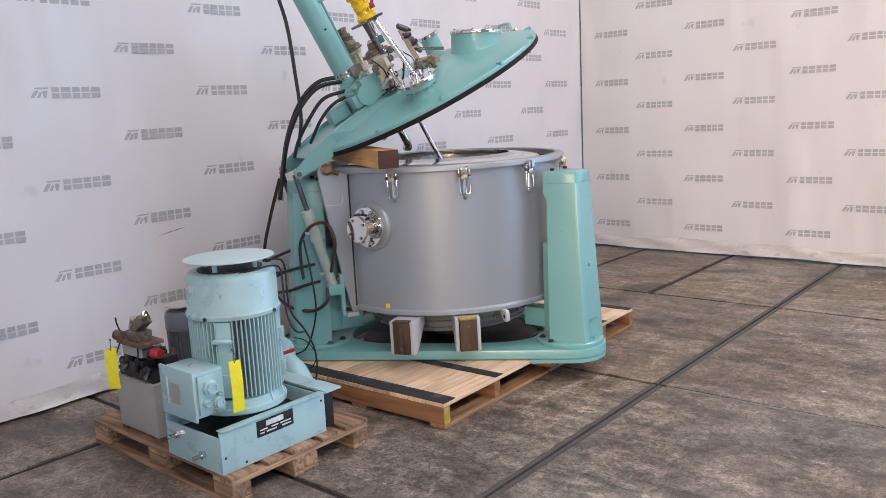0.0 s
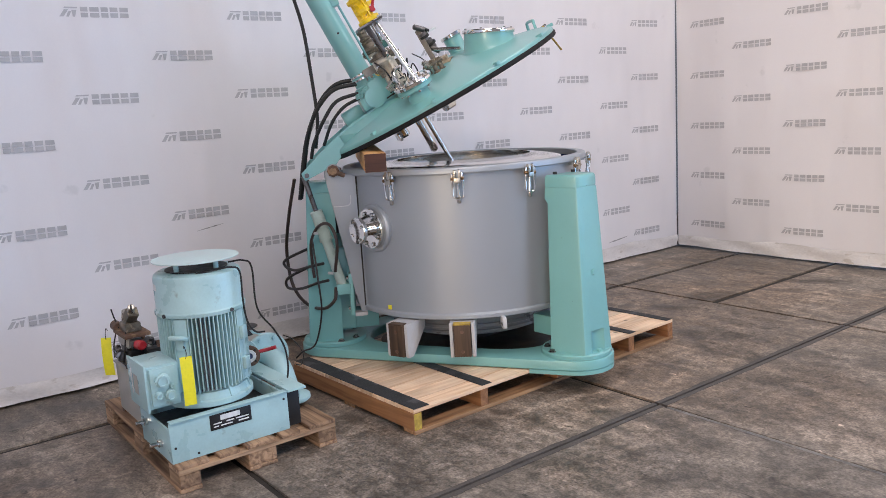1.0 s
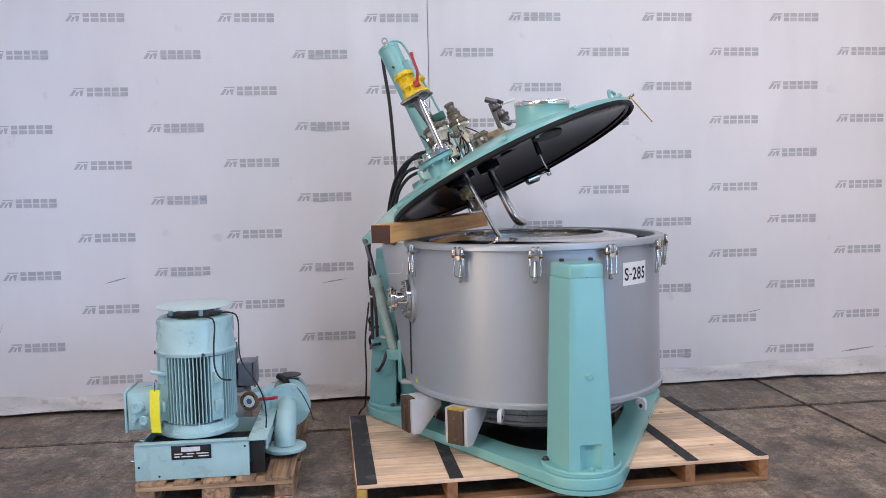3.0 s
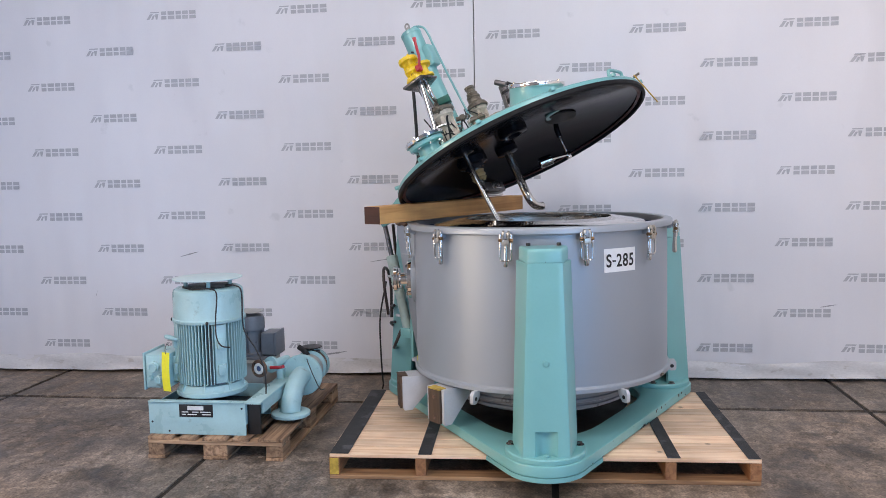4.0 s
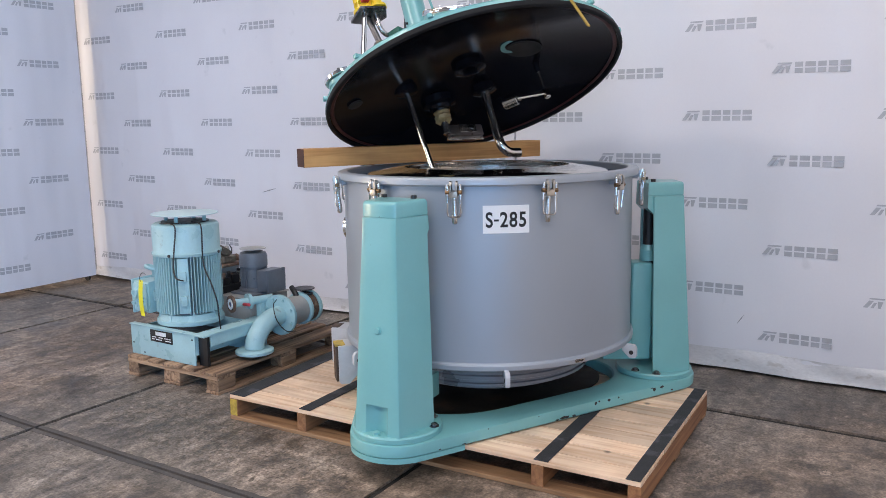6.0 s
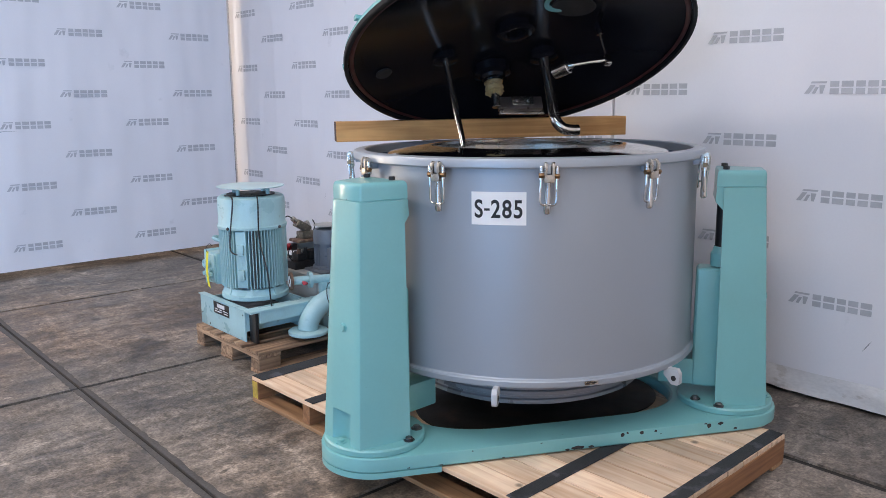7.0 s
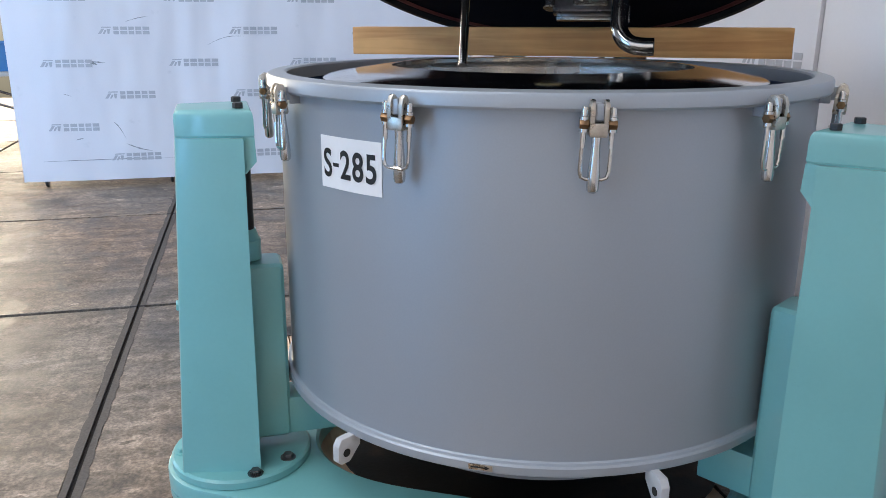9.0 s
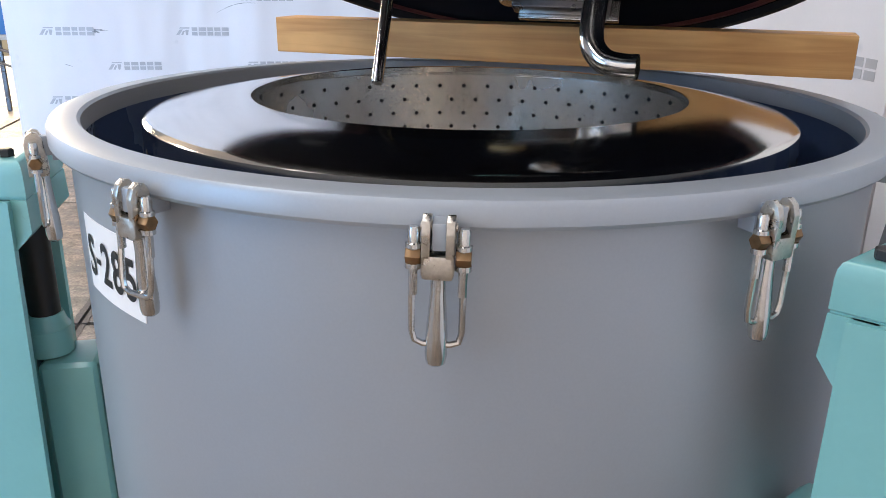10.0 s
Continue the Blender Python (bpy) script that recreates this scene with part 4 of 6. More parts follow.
part("neck", lathe(bmesh.new(), [(0.034, 0.067), (0.034, 0.11), (0.040, 0.112), (0.052, 0.112), (0.056, 0.118), (0.056, 0.126), (0.03, 0.13), (0, 0.13)], m, 36), CHROME, noz)
part("blank_flange", lathe(bmesh.new(), [(0, 0.128), (0.065, 0.128), (0.068, 0.131), (0.068, 0.147), (0.065, 0.150), (0, 0.150)], m, 40), CHROME, noz)
for k in range(8):
    a = radians(45 * k + 20)
    part("bolt", hexbolt(bmesh.new(), m @ T(0.083 * math.cos(a), 0.083 * math.sin(a), 0.067), 0.011, 0.010), STEEL, noz)
for k in range(4):
    a = radians(90 * k + 30)
    part("bolt", hexbolt(bmesh.new(), m @ T(0.050 * math.cos(a), 0.050 * math.sin(a), 0.150), 0.008, 0.007), STEEL, noz)

# paper label on the casing
LZ0, LZ1, LA0, LA1 = 1.057, 1.179, 26.1, 41.8


def bent(x, z, r):
    """x, z in 0..1 over the label."""
    return PC(LA0 + (LA1 - LA0) * x, r, LZ0 + (LZ1 - LZ0) * z).translation


bm = bmesh.new()
cols = [[bm.verts.new(bent(i / 12, z, r)) for z, r in ((0, CR + 0.0008), (1, CR + 0.0008), (1, CR + 0.002), (0, CR + 0.002))] for i in range(13)]
for a, b in zip(cols, cols[1:]):
    for i in range(4):
        bm.faces.new((a[i], a[(i + 1) % 4], b[(i + 1) % 4], b[i]))
bm.faces.new(cols[0])
bm.faces.new(cols[-1][::-1])
label = part("label", bm, PAPER, casing, "white paper label with black characters")


def letters(body, size, offset):
    cu = bpy.data.curves.new("lettering", "FONT")
    cu.body, cu.size, cu.align_x, cu.align_y, cu.offset, cu.fill_mode, cu.extrude, cu.space_character = body, size, "CENTER", "CENTER", offset, "FRONT", 0.0, 1.12
    ob = new("lettering", cu)
    bpy.context.view_layer.update()
    me = bpy.data.meshes.new_from_object(ob.evaluated_get(bpy.context.evaluated_depsgraph_get()))
    bpy.data.objects.remove(ob)
    bm = bmesh.new()
    bm.from_mesh(me)
    bpy.data.meshes.remove(me)
    bmesh.ops.subdivide_edges(bm, edges=[e for e in bm.edges if e.calc_length() > 0.2], cuts=2)
    return bm


bm = letters("S 285", 1.0, 0.020)
x0, x1 = min(v.co.x for v in bm.verts), max(v.co.x for v in bm.verts)
y0, y1 = min(v.co.y for v in bm.verts), max(v.co.y for v in bm.verts)
xs_ = sorted(v.co.x for v in bm.verts)
gap = max(zip(xs_, xs_[1:]), key=lambda p: p[1] - p[0])
gw, gy = gap[1] - gap[0], y0 + 0.46 * (y1 - y0)
dash = [[bm.verts.new((gap[0] + gw * (0.16 + 0.68 * i / 4), y, 0)) for y in (gy - 0.048, gy + 0.048)] for i in range(5)]
for p, q in zip(dash, dash[1:]):
    bm.faces.new((p[0], q[0], q[1], p[1]))
for v in bm.verts:
    v.co = bent(0.06 + 0.87 * (v.co.x - x0) / (x1 - x0), 0.21 + 0.56 * (v.co.y - y0) / (y1 - y0), CR + 0.0032)
part("lettering", bm, INK, label, "black characters", smooth=0)
# small yellow sticker and a small rotation mark on the bottom flange
part("sticker", B(-0.0005, 0.0015, -0.014, 0.014, 0, 0.026, PC(279.3, CR + 0.001, 0.474), bevel=0), TAGYELLOW, casing, "small yellow sticker")
mk = part("arrow_plate", B(-0.0005, 0.002, -0.028, 0.028, -0.007, 0.007, PC(61.0, 0.7560, 0.4515)), NICKEL, casing, "small metal direction plate")
bm = prism(bmesh.new(), [(0.022, 0), (0.010, 0.005), (0.010, 0.0015), (-0.022, 0.0015), (-0.022, -0.0015), (0.010, -0.0015), (0.010, -0.005)], 0, 0.001, PC(61.0, 0.758, 0.4515) @ RZ(90) @ RX(90))
part("arrow", bm, INK, mk, smooth=0)

# ---- lid, standing open ----
L0, LTILT, LAZ = (-3.210, 4.106, 1.701), 26.4, 61.4
LM = T(*L0) @ RZ(LAZ) @ RY(-LTILT)


def lp(u, v, n):
    """A point of the lid: u away from the hinge, v along the hinge, n out of the lid."""
    return LM @ Vector((u, v, n))


lid = part("lid", lathe(bmesh.new(), [(0, 0.185), (0.16, 0.178), (0.22, 0.168), (0.70, 0.055), (0.755, 0.034), (0.778, 0.026), (0.783, 0.018), (0.783, 0.0), (0.772, 0.0), (0.765, 0.014), (0.30, 0.112), (0, 0.150)], LM, 120), TEAL, centrifuge, "teal dished steel lid propped open", smooth=30)
part("lining", lathe(bmesh.new(), [(0, 0.147), (0.30, 0.108), (0.760, 0.011), (0.768, -0.001), (0.768, -0.006), (0.752, -0.004), (0.735, 0.008), (0.30, 0.101), (0, 0.140)], LM, 120), BLACK, lid, "glossy black rubber lining")
part("gasket", lathe(bmesh.new(), [(0.742, -0.004), (0.750, -0.010), (0.758, -0.010), (0.764, -0.005)], LM, 120, close=True), material("dark_red_gasket", (0.06, 0.012, 0.012), 0.5, vary=0.1, scale=12), lid, "dark red rim gasket")
part("edge_seal", lathe(bmesh.new(), [(0.769, -0.001), (0.785, 0.003), (0.788, -0.002), (0.788, -0.020), (0.784, -0.025), (0.770, -0.025)], LM, 120, close=True), SEAL, lid, "black rubber edge seal")
for k in range(12):
    a = 17.5 + 30 * k - LAZ
    if abs((a + 180) % 360 - 180) > 155:
        continue
    part("rim_lug", box(bmesh.new(), 0.755, 0.796, -0.012, 0.012, 0.020, 0.040, LM @ RZ(a), bevel=0.004), TEAL, lid)
# hinge arms
for s in (-1, 1):
    v0, v1 = s * 0.205, s * 0.235
    bm = loft(bmesh.new(), [[lp(-1.010, v, n) for v, n in ((v0, -0.028), (v1, -0.028), (v1, 0.020), (v0, 0.020))],
                            [lp(-0.80, v, n) for v, n in ((v0, -0.035), (v1, -0.035), (v1, 0.085), (v0, 0.085))],
                            [lp(-0.62, v, n) for v, n in ((v0, 0.05), (v1, 0.05), (v1, 0.122), (v0, 0.122))],
                            [lp(-0.28, v, n) for v, n in ((v0, 0.118), (v1, 0.118), (v1, 0.150), (v0, 0.150))]])
    bmesh.ops.bevel(bm, geom=list(bm.edges), offset=0.004, segments=2, affect="EDGES")
    arm = part("hinge_arm", bm, TEAL, lid)
    part("pin", rod(bmesh.new(), lp(-0.985, s * 0.19, -0.004), lp(-0.985, s * 0.252, -0.004), 0.014, bevel=0.002), DARKSTEEL, arm)
bm = loft(bmesh.new(), [[lp(-0.90, v, n) for v, n in ((-0.205, 0.036), (0.205, 0.036), (0.205, 0.046), (-0.205, 0.046))],
                        [lp(-0.62, v, n) for v, n in ((-0.205, 0.088), (0.205, 0.088), (0.205, 0.100), (-0.205, 0.100))],
                        [lp(-0.34, v, n) for v, n in ((-0.205, 0.108), (0.205, 0.108), (0.205, 0.120), (-0.205, 0.120))]])
part("hinge_plate", bm, TEAL, lid)
# fillet ribs from the arms to the dome
for s in (-1, 1):
    bm = loft(bmesh.new(), [[lp(u, s * v, n) for u, v, n in ((-0.70, 0.24, 0.045), (-0.60, 0.30, 0.055), (-0.60, 0.30, 0.065), (-0.70, 0.24, 0.10))],
                            [lp(u, s * v, n) for u, v, n in ((-0.35, 0.24, 0.112), (-0.28, 0.34, 0.104), (-0.28, 0.34, 0.116), (-0.35, 0.24, 0.135))]])
    part("fillet_rib", bm, TEAL, lid)
# manhole with a chromed ring and sight glass
mh = T(-2.958, 4.272, 0) @ RX(2) @ RY(3) @ Matrix.Diagonal((0.907, 0.907, 1, 1))
def lid_top(p):
    """Height of a point over the lid's cone."""
    q = LM.inverted() @ p
    return q.z - (0.212 - 0.225 * math.hypot(q.x, q.y))


bm = bmesh.new()
loops = [[], [], [], []]
for i in range(64):
    a = 2 * math.pi * i / 64
    z = 2.03
    while z > 1.7 and lid_top(mh @ Vector((0.163 * math.cos(a), 0.163 * math.sin(a), z))) > -0.004:
        z -= 0.004
    for k, (r, h) in enumerate(((0.178, z - 0.004), (0.164, z + 0.022), (0.163, 2.03), (0.150, 2.03))):
        loops[k].append(bm.verts.new(mh @ Vector((r * math.cos(a), r * math.sin(a), h))))
for a, b in zip(loops, loops[1:]):
    for i in range(64):
        bm.faces.new((a[i], a[(i + 1) % 64], b[(i + 1) % 64], b[i]))
part("manhole_neck", bm, TEAL, lid)
ring = part("manhole_ring", lathe(bmesh.new(), [(0.118, 2.030), (0.169, 2.030), (0.171, 2.033), (0.171, 2.050), (0.168, 2.054), (0.135, 2.056), (0.120, 2.052)], mh, 64, close=True), CHROME, lid, "chromed manhole ring")
part("sight_plate", lathe(bmesh.new(), [(0, 2.036), (0.119, 2.036), (0.119, 2.042), (0, 2.042)], mh, 48), STEEL, ring)
for k in range(6):
    part("ring_screw", hexbolt(bmesh.new(), mh @ RZ(60 * k) @ T(0.152, 0, 2.055), 0.008, 0.006), STEEL, ring)
# smaller nozzle beside the manhole, square to the lid
sn_ = part("small_nozzle", lathe(bmesh.new(), [(0.050, 0.10), (0.072, 0.10), (0.060, 0.14), (0.058, 0.262), (0.050, 0.262)], LM @ T(0.250, 0.130, 0), 36, close=True), TEAL, lid)
part("nozzle_ring", lathe(bmesh.new(), [(0, 0.262), (0.068, 0.262), (0.071, 0.265), (0.071, 0.282), (0.068, 0.285), (0, 0.285)], LM @ T(0.250, 0.130, 0), 36), CHROME, sn_, "chromed blank ring")
# grab handle at the lid's high edge
bm = sweep(bmesh.new(), [lp(0.70, -0.075, 0.04), lp(0.705, -0.075, 0.085), lp(0.712, -0.055, 0.102), lp(0.715, 0.075, 0.102), lp(0.712, 0.095, 0.085), lp(0.705, 0.098, 0.04)], 0.0095, seg=10, n=5)
part("grab_handle", bm, TEAL, lid)
bm = bmesh.new()
mS, lS = align((-2.925, 4.735, 2.085), (-2.883, 4.858, 1.932))
box(bm, -0.009, 0.009, -0.003, 0.003, 0, lS, mS, bevel=0.001, seg=1)
st = part("strap_end", bm, material("ochre_strap", (0.42, 0.27, 0.04), 0.5, vary=0.15, scale=30, bump=0.05), lid, "stiff ochre strap end")
part("tip_stub", rod(bmesh.new(), lp(0.775, 0.06, 0.03), lp(0.815, 0.065, 0.035), 0.008, seg=10, bevel=0.002), STEEL, lid)
# chromed nozzle near the edge, with two posts that carry the yellow valve
def at_lid(u, v, n=0.0, du=0.0, dv=0.0):
    return LM @ T(u, v, n) @ RX(dv) @ RY(du)


fn = at_lid(-0.215, -0.590, 0.045, 0, 8)
nz_ = part("edge_nozzle", lathe(bmesh.new(), [(0, 0.0), (0.068, 0.0), (0.062, 0.080), (0.098, 0.083), (0.102, 0.087), (0.102, 0.107), (0.098, 0.110), (0, 0.110)], fn, 40), TEAL, lid)
part("chrome_flange", lathe(bmesh.new(), [(0, 0.112), (0.112, 0.112), (0.115, 0.115), (0.115, 0.130), (0.112, 0.133), (0, 0.133)], fn, 48), CHROME, nz_)
for k in range(8):
    a = radians(45 * k)
    part("bolt", rod(bmesh.new(), fn @ Vector((0.088 * math.cos(a), 0.088 * math.sin(a), 0.072)), fn @ Vector((0.088 * math.cos(a), 0.088 * math.sin(a), 0.147)), 0.009, seg=6), STEEL, nz_)
post = part("valve_posts", rod(bmesh.new(), lp(-0.180, -0.530, 0.165), lp(-0.205, -0.415, 0.55), 0.015, seg=16), CHROME, lid, "chromed posts")
part("post", rod(bmesh.new(), lp(-0.235, -0.345, 0.36), lp(-0.255, -0.375, 0.55), 0.017, seg=14), DARKSTEEL, post, "dark steel pipe post")
yv = at_lid(-0.235, -0.37, 0.55, 0, 0)
bm = prism(bmesh.new(), [(-0.075, -0.085), (0.075, -0.085), (0.085, 0.06), (0.0, 0.10), (-0.085, 0.06)], 0, 0.014, yv, bevel=0.003)
part("valve_plate", bm, DARKSTEEL, lid)
ym = yv @ T(0, -0.03, 0) @ Matrix.Diagonal((0.80, 0.80, 1.0, 1))
val = part("yellow_valve", lathe(bmesh.new(), [(0, 0.016), (0.070, 0.016), (0.072, 0.020), (0.072, 0.034), (0.046, 0.040), (0.040, 0.060), (0.048, 0.070), (0.058, 0.074), (0.058, 0.096), (0.048, 0.102), (0.040, 0.120), (0.046, 0.136), (0.072, 0.142), (0.074, 0.146), (0.074, 0.162), (0.070, 0.166), (0.038, 0.166), (0.034, 0.12), (0, 0.12)], ym, 40), YELLOW, lid, "yellow flanged ball valve with a red lever")
for k in range(4):
    a = radians(90 * k + 45)
    part("flange_bolt", rod(bmesh.new(), ym @ Vector((0.058 * math.cos(a), 0.058 * math.sin(a), 0.010)), ym @ Vector((0.058 * math.cos(a), 0.058 * math.sin(a), 0.046)), 0.0065, seg=8), YELLOW, val)
    part("flange_bolt", rod(bmesh.new(), ym @ Vector((0.058 * math.cos(a), 0.058 * math.sin(a), 0.132)), ym @ Vector((0.058 * math.cos(a), 0.058 * math.sin(a), 0.174)), 0.0065, seg=8), YELLOW, val)
for k in range(6):
    part("web", box(bmesh.new(), 0.038, 0.058, -0.004, 0.004, 0.036, 0.142, ym @ RZ(60 * k)), YELLOW, val)
part("side_body", lathe(bmesh.new(), [(0, 0.02), (0.050, 0.02), (0.050, 0.034), (0.030, 0.04), (0.030, 0.09), (0.054, 0.094), (0.056, 0.098), (0.056, 0.110), (0.028, 0.112), (0.025, 0.09), (0, 0.09)], yv @ T(0.030, 0.040, 0.01), 28), YELLOW, val)
part("stem_block", box(bmesh.new(), 0.040, 0.066, -0.058, -0.018, 0.055, 0.088, yv, bevel=0.004), RED, val)
lv = [lp(-0.185, -0.409, 0.616), lp(-0.165, -0.412, 0.645), lp(-0.143, -0.418, 0.682), lp(-0.140, -0.410, 0.735), lp(-0.133, -0.403, 0.797)]
part("red_lever", sweep(bmesh.new(), lv, lambda t: 0.0085 + 0.003 * (t > 0.9), seg=8, n=5), RED, val, "bent red valve lever")
# bent pipe and cream diaphragm valves with dark stems
bm = sweep(bmesh.new(), [lp(-0.215, -0.345, 0.55), lp(-0.215, -0.34, 0.48), lp(-0.225, -0.31, 0.44), lp(-0.245, -0.255, 0.44), lp(-0.25, -0.245, 0.40)], 0.014, seg=12, n=6)
part("bent_pipe", bm, STEEL, lid)
part("bent_pipe", sweep(bmesh.new(), [lp(-0.26, -0.43, 0.17), lp(-0.26, -0.40, 0.25), lp(-0.235, -0.36, 0.27), lp(-0.20, -0.30, 0.27)], 0.012, seg=10, n=6), STEEL, lid)
OLIVE = material("olive_brown_casting", (0.15, 0.13, 0.10), 0.45, metal=0.3, vary=0.3, scale=40, grain=0.1, bump=0.2, second=(0.35, 0.29, 0.20), spots=0.7, spot_scale=30, spot_at=0.6)
for u, v, n0, sc, tall, stub in ((-0.245, -0.265, 0.190, 1.12, 1.50, 0.05), (-0.235, 0.165, 0.305, 0.98, 1.0, 0.17)):
    vm = at_lid(u, v, n0) @ Matrix.Diagonal((sc, sc, tall, 1))
    vb = part("diaphragm_valve", lathe(bmesh.new(), [(0, 0), (0.050, 0), (0.050, 0.016), (0.030, 0.024), (0.026, 0.070), (0.040, 0.090), (0.058, 0.100), (0.058, 0.118), (0, 0.118)], vm, 28), CREAM, lid, "cream pneumatic diaphragm valve")
    part("pipe_stub", rod(bmesh.new(), lp(u, v, n0 - stub), lp(u, v, n0 - 0.0005), 0.034, seg=18), STEEL, vb)
    part("stub_flange", rod(bmesh.new(), lp(u, v, n0 - 0.020), lp(u, v, n0 - 0.001), 0.062, seg=24, bevel=0.002), CREAM, vb)
    part("clamp_ring", lathe(bmesh.new(), [(0.0, 0.1185), (0.072, 0.1185), (0.073, 0.120), (0.073, 0.127), (0.072, 0.130), (0.0, 0.130)], vm, 28), OLIVE, vb, "dark clamped flange")
    if tall == 1.0:
        part("bonnet", lathe(bmesh.new(), [(0, 0.1305), (0.064, 0.1305), (0.066, 0.136), (0.064, 0.146), (0.048, 0.160), (0.042, 0.186), (0.046, 0.19), (0.046, 0.20), (0.030, 0.206), (0, 0.206)], vm, 28), OLIVE, vb)
        part("stem", lathe(bmesh.new(), [(0, 0.206), (0.034, 0.206), (0.038, 0.212), (0.038, 0.224), (0.028, 0.230), (0.028, 0.252), (0.034, 0.256), (0.034, 0.270), (0.014, 0.272), (0, 0.274)], vm, 20), OLIVE, vb, "dark stem")
    else:
        part("bonnet", lathe(bmesh.new(), [(0, 0.1305), (0.050, 0.1305), (0.046, 0.140), (0.024, 0.146), (0.020, 0.166), (0, 0.166)], vm, 28), OLIVE, vb)
    for k in range(4):
        a = radians(90 * k + 20)
        part("rib", box(bmesh.new(), 0.028, 0.050, -0.009, 0.009, 0.016, 0.104, vm @ RZ(90 * k + 20), bevel=0.002, seg=1), CREAM, vb)
        part("bolt", rod(bmesh.new(), vm @ Vector((0.064 * math.cos(a), 0.064 * math.sin(a), 0.106)), vm @ Vector((0.064 * math.cos(a), 0.064 * math.sin(a), 0.138)), 0.006, seg=6), STEEL, vb)
# small dark green switch box
part("switch_box", box(bmesh.new(), -0.038, 0.038, -0.026, 0.026, -0.022, 0.022, at_lid(-0.200, -0.255, 0.428) @ RZ(25), bevel=0.006), GREENDK, lid, "dark green switch box")
for k, (u, v, n) in enumerate(((-0.30, -0.30, 0.30), (-0.29, -0.36, 0.21), (-0.17, -0.19, 0.30), (-0.05, -0.33, 0.20), (-0.20, -0.38, 0.36))):
    m = at_lid(u, v, n) @ RX(40 * k) @ RY(63 * k)
    f = part("fitting", lathe(bmesh.new(), [(0, -0.04), (0.014, -0.04), (0.014, -0.015), (0.022, -0.012), (0.022, 0.012), (0.012, 0.016), (0.012, 0.045), (0, 0.045)], m, 8), NICKEL if k % 2 else OLIVE, lid)
    part("fitting_nut", lathe(bmesh.new(), [(0, 0.022), (0.020, 0.022), (0.020, 0.036), (0, 0.036)], m, 6), STEEL, f)
# small ball valves on an angle bracket beside the manhole
PLATEGREY = material("bracket_steel", (0.22, 0.20, 0.18), 0.4, metal=0.8, vary=0.2, scale=30, bump=0.1)
bt, bb_ = Vector((-3.275, 3.985, 2.095)), Vector((-3.190, 4.045, 1.900))
SH = Vector((-0.020, -0.035, -0.030))
bm = bmesh.new()
mB, lB = align(bb_, bt)
box(bm, -0.004, 0.004, -0.016, 0.016, -0.03, lB - 0.01, mB, bevel=0.001, seg=1)
br_ = part("valve_bracket", bm, PLATEGREY, lid, "bracket with small ball valves")
for p, q, r in (((-3.245, 3.99, 2.137), (-3.225, 4.06, 2.117), 0.017), ((-3.238, 4.045, 2.100), (-3.232, 4.075, 2.050), 0.026), ((-3.225, 4.075, 2.060), (-3.215, 4.115, 2.005), 0.030), ((-3.215, 4.09, 2.015), (-3.17, 4.13, 1.985), 0.018)):
    part("ball_valve", rod(bmesh.new(), Vector(p) + SH, Vector(q) + SH, r, seg=14, bevel=0.005), DARKSTEEL, br_)
for p, q, r in (((-3.236, 4.058, 2.084), (-3.234, 4.066, 2.070), 0.034), ((-3.222, 4.090, 2.040), (-3.219, 4.100, 2.026), 0.040), ((-3.245, 4.06, 2.13), (-3.235, 4.10, 2.112), 0.012)):
    part("knob", rod(bmesh.new(), Vector(p) + SH, Vector(q) + SH, r, seg=16, bevel=0.002), RUBBER, br_)
part("lever", sweep(bmesh.new(), [Vector(p) + SH for p in ((-3.235, 4.085, 2.105), (-3.245, 4.12, 2.118), (-3.26, 4.173, 2.136))], 0.009, seg=6, n=4), PLATEWHITE, br_, "pale lever handle")
part("flat_lever", sweep(bmesh.new(), [(-3.205, 4.06, 1.965), (-3.150, 4.10, 1.965), (-3.060, 4.150, 1.960)], 0.011, seg=8, n=4), STEEL, br_)
bm = bmesh.new()
box(bm, -0.085, 0.085, -0.055, 0.055, 0.0, 0.020, at_lid(0.035, -0.20, 0.160, 8, 6) @ RZ(-25), bevel=0.004)
box(bm, -0.060, 0.060, -0.035, 0.035, 0.020, 0.045, at_lid(0.035, -0.20, 0.160, 8, 6) @ RZ(-25), bevel=0.006)
part("rusty_mount", bm, material("rusty_cream", (0.42, 0.34, 0.24), 0.6, vary=0.3, scale=25, grain=0.1, bump=0.2, second=(0.17, 0.11, 0.07), spots=0.8, spot_scale=18, spot_at=0.52), lid, "rust-stained mounting block")
for u, v in ((-0.055, -0.31), (-0.02, -0.35), (0.02, -0.33)):
    part("grease_fitting", lathe(bmesh.new(), [(0, 0), (0.024, 0), (0.024, 0.015), (0.014, 0.02), (0.014, 0.055), (0.026, 0.060), (0.026, 0.070), (0.016, 0.078), (0.016, 0.085), (0, 0.086)], at_lid(u, v, 0.125), 12), OLIVE, lid)
# scraper drive: gearbox and tall cylinder
bm = box(bmesh.new(), -0.48, -0.29, -0.10, 0.11, 0.10, 0.255, LM, bevel=0.02, seg=3)
gb = part("gearbox", bm, TEAL, lid)
part("gear_side", lathe(bmesh.new(), [(0, 0), (0.075, 0), (0.08, 0.006), (0.08, 0.045), (0.05, 0.06), (0.05, 0.12), (0.062, 0.125), (0.062, 0.16), (0, 0.165)], at_lid(-0.40, -0.095, 0.19) @ RX(90), 32), TEAL, gb)
part("gear_case", box(bmesh.new(), -0.395, -0.30, -0.235, -0.10, 0.15, 0.275, LM, bevel=0.012), TEAL, gb)
part("case_cover", box(bmesh.new(), -0.405, -0.29, -0.248, -0.236, 0.140, 0.285, LM, bevel=0.003), TEAL, gb)
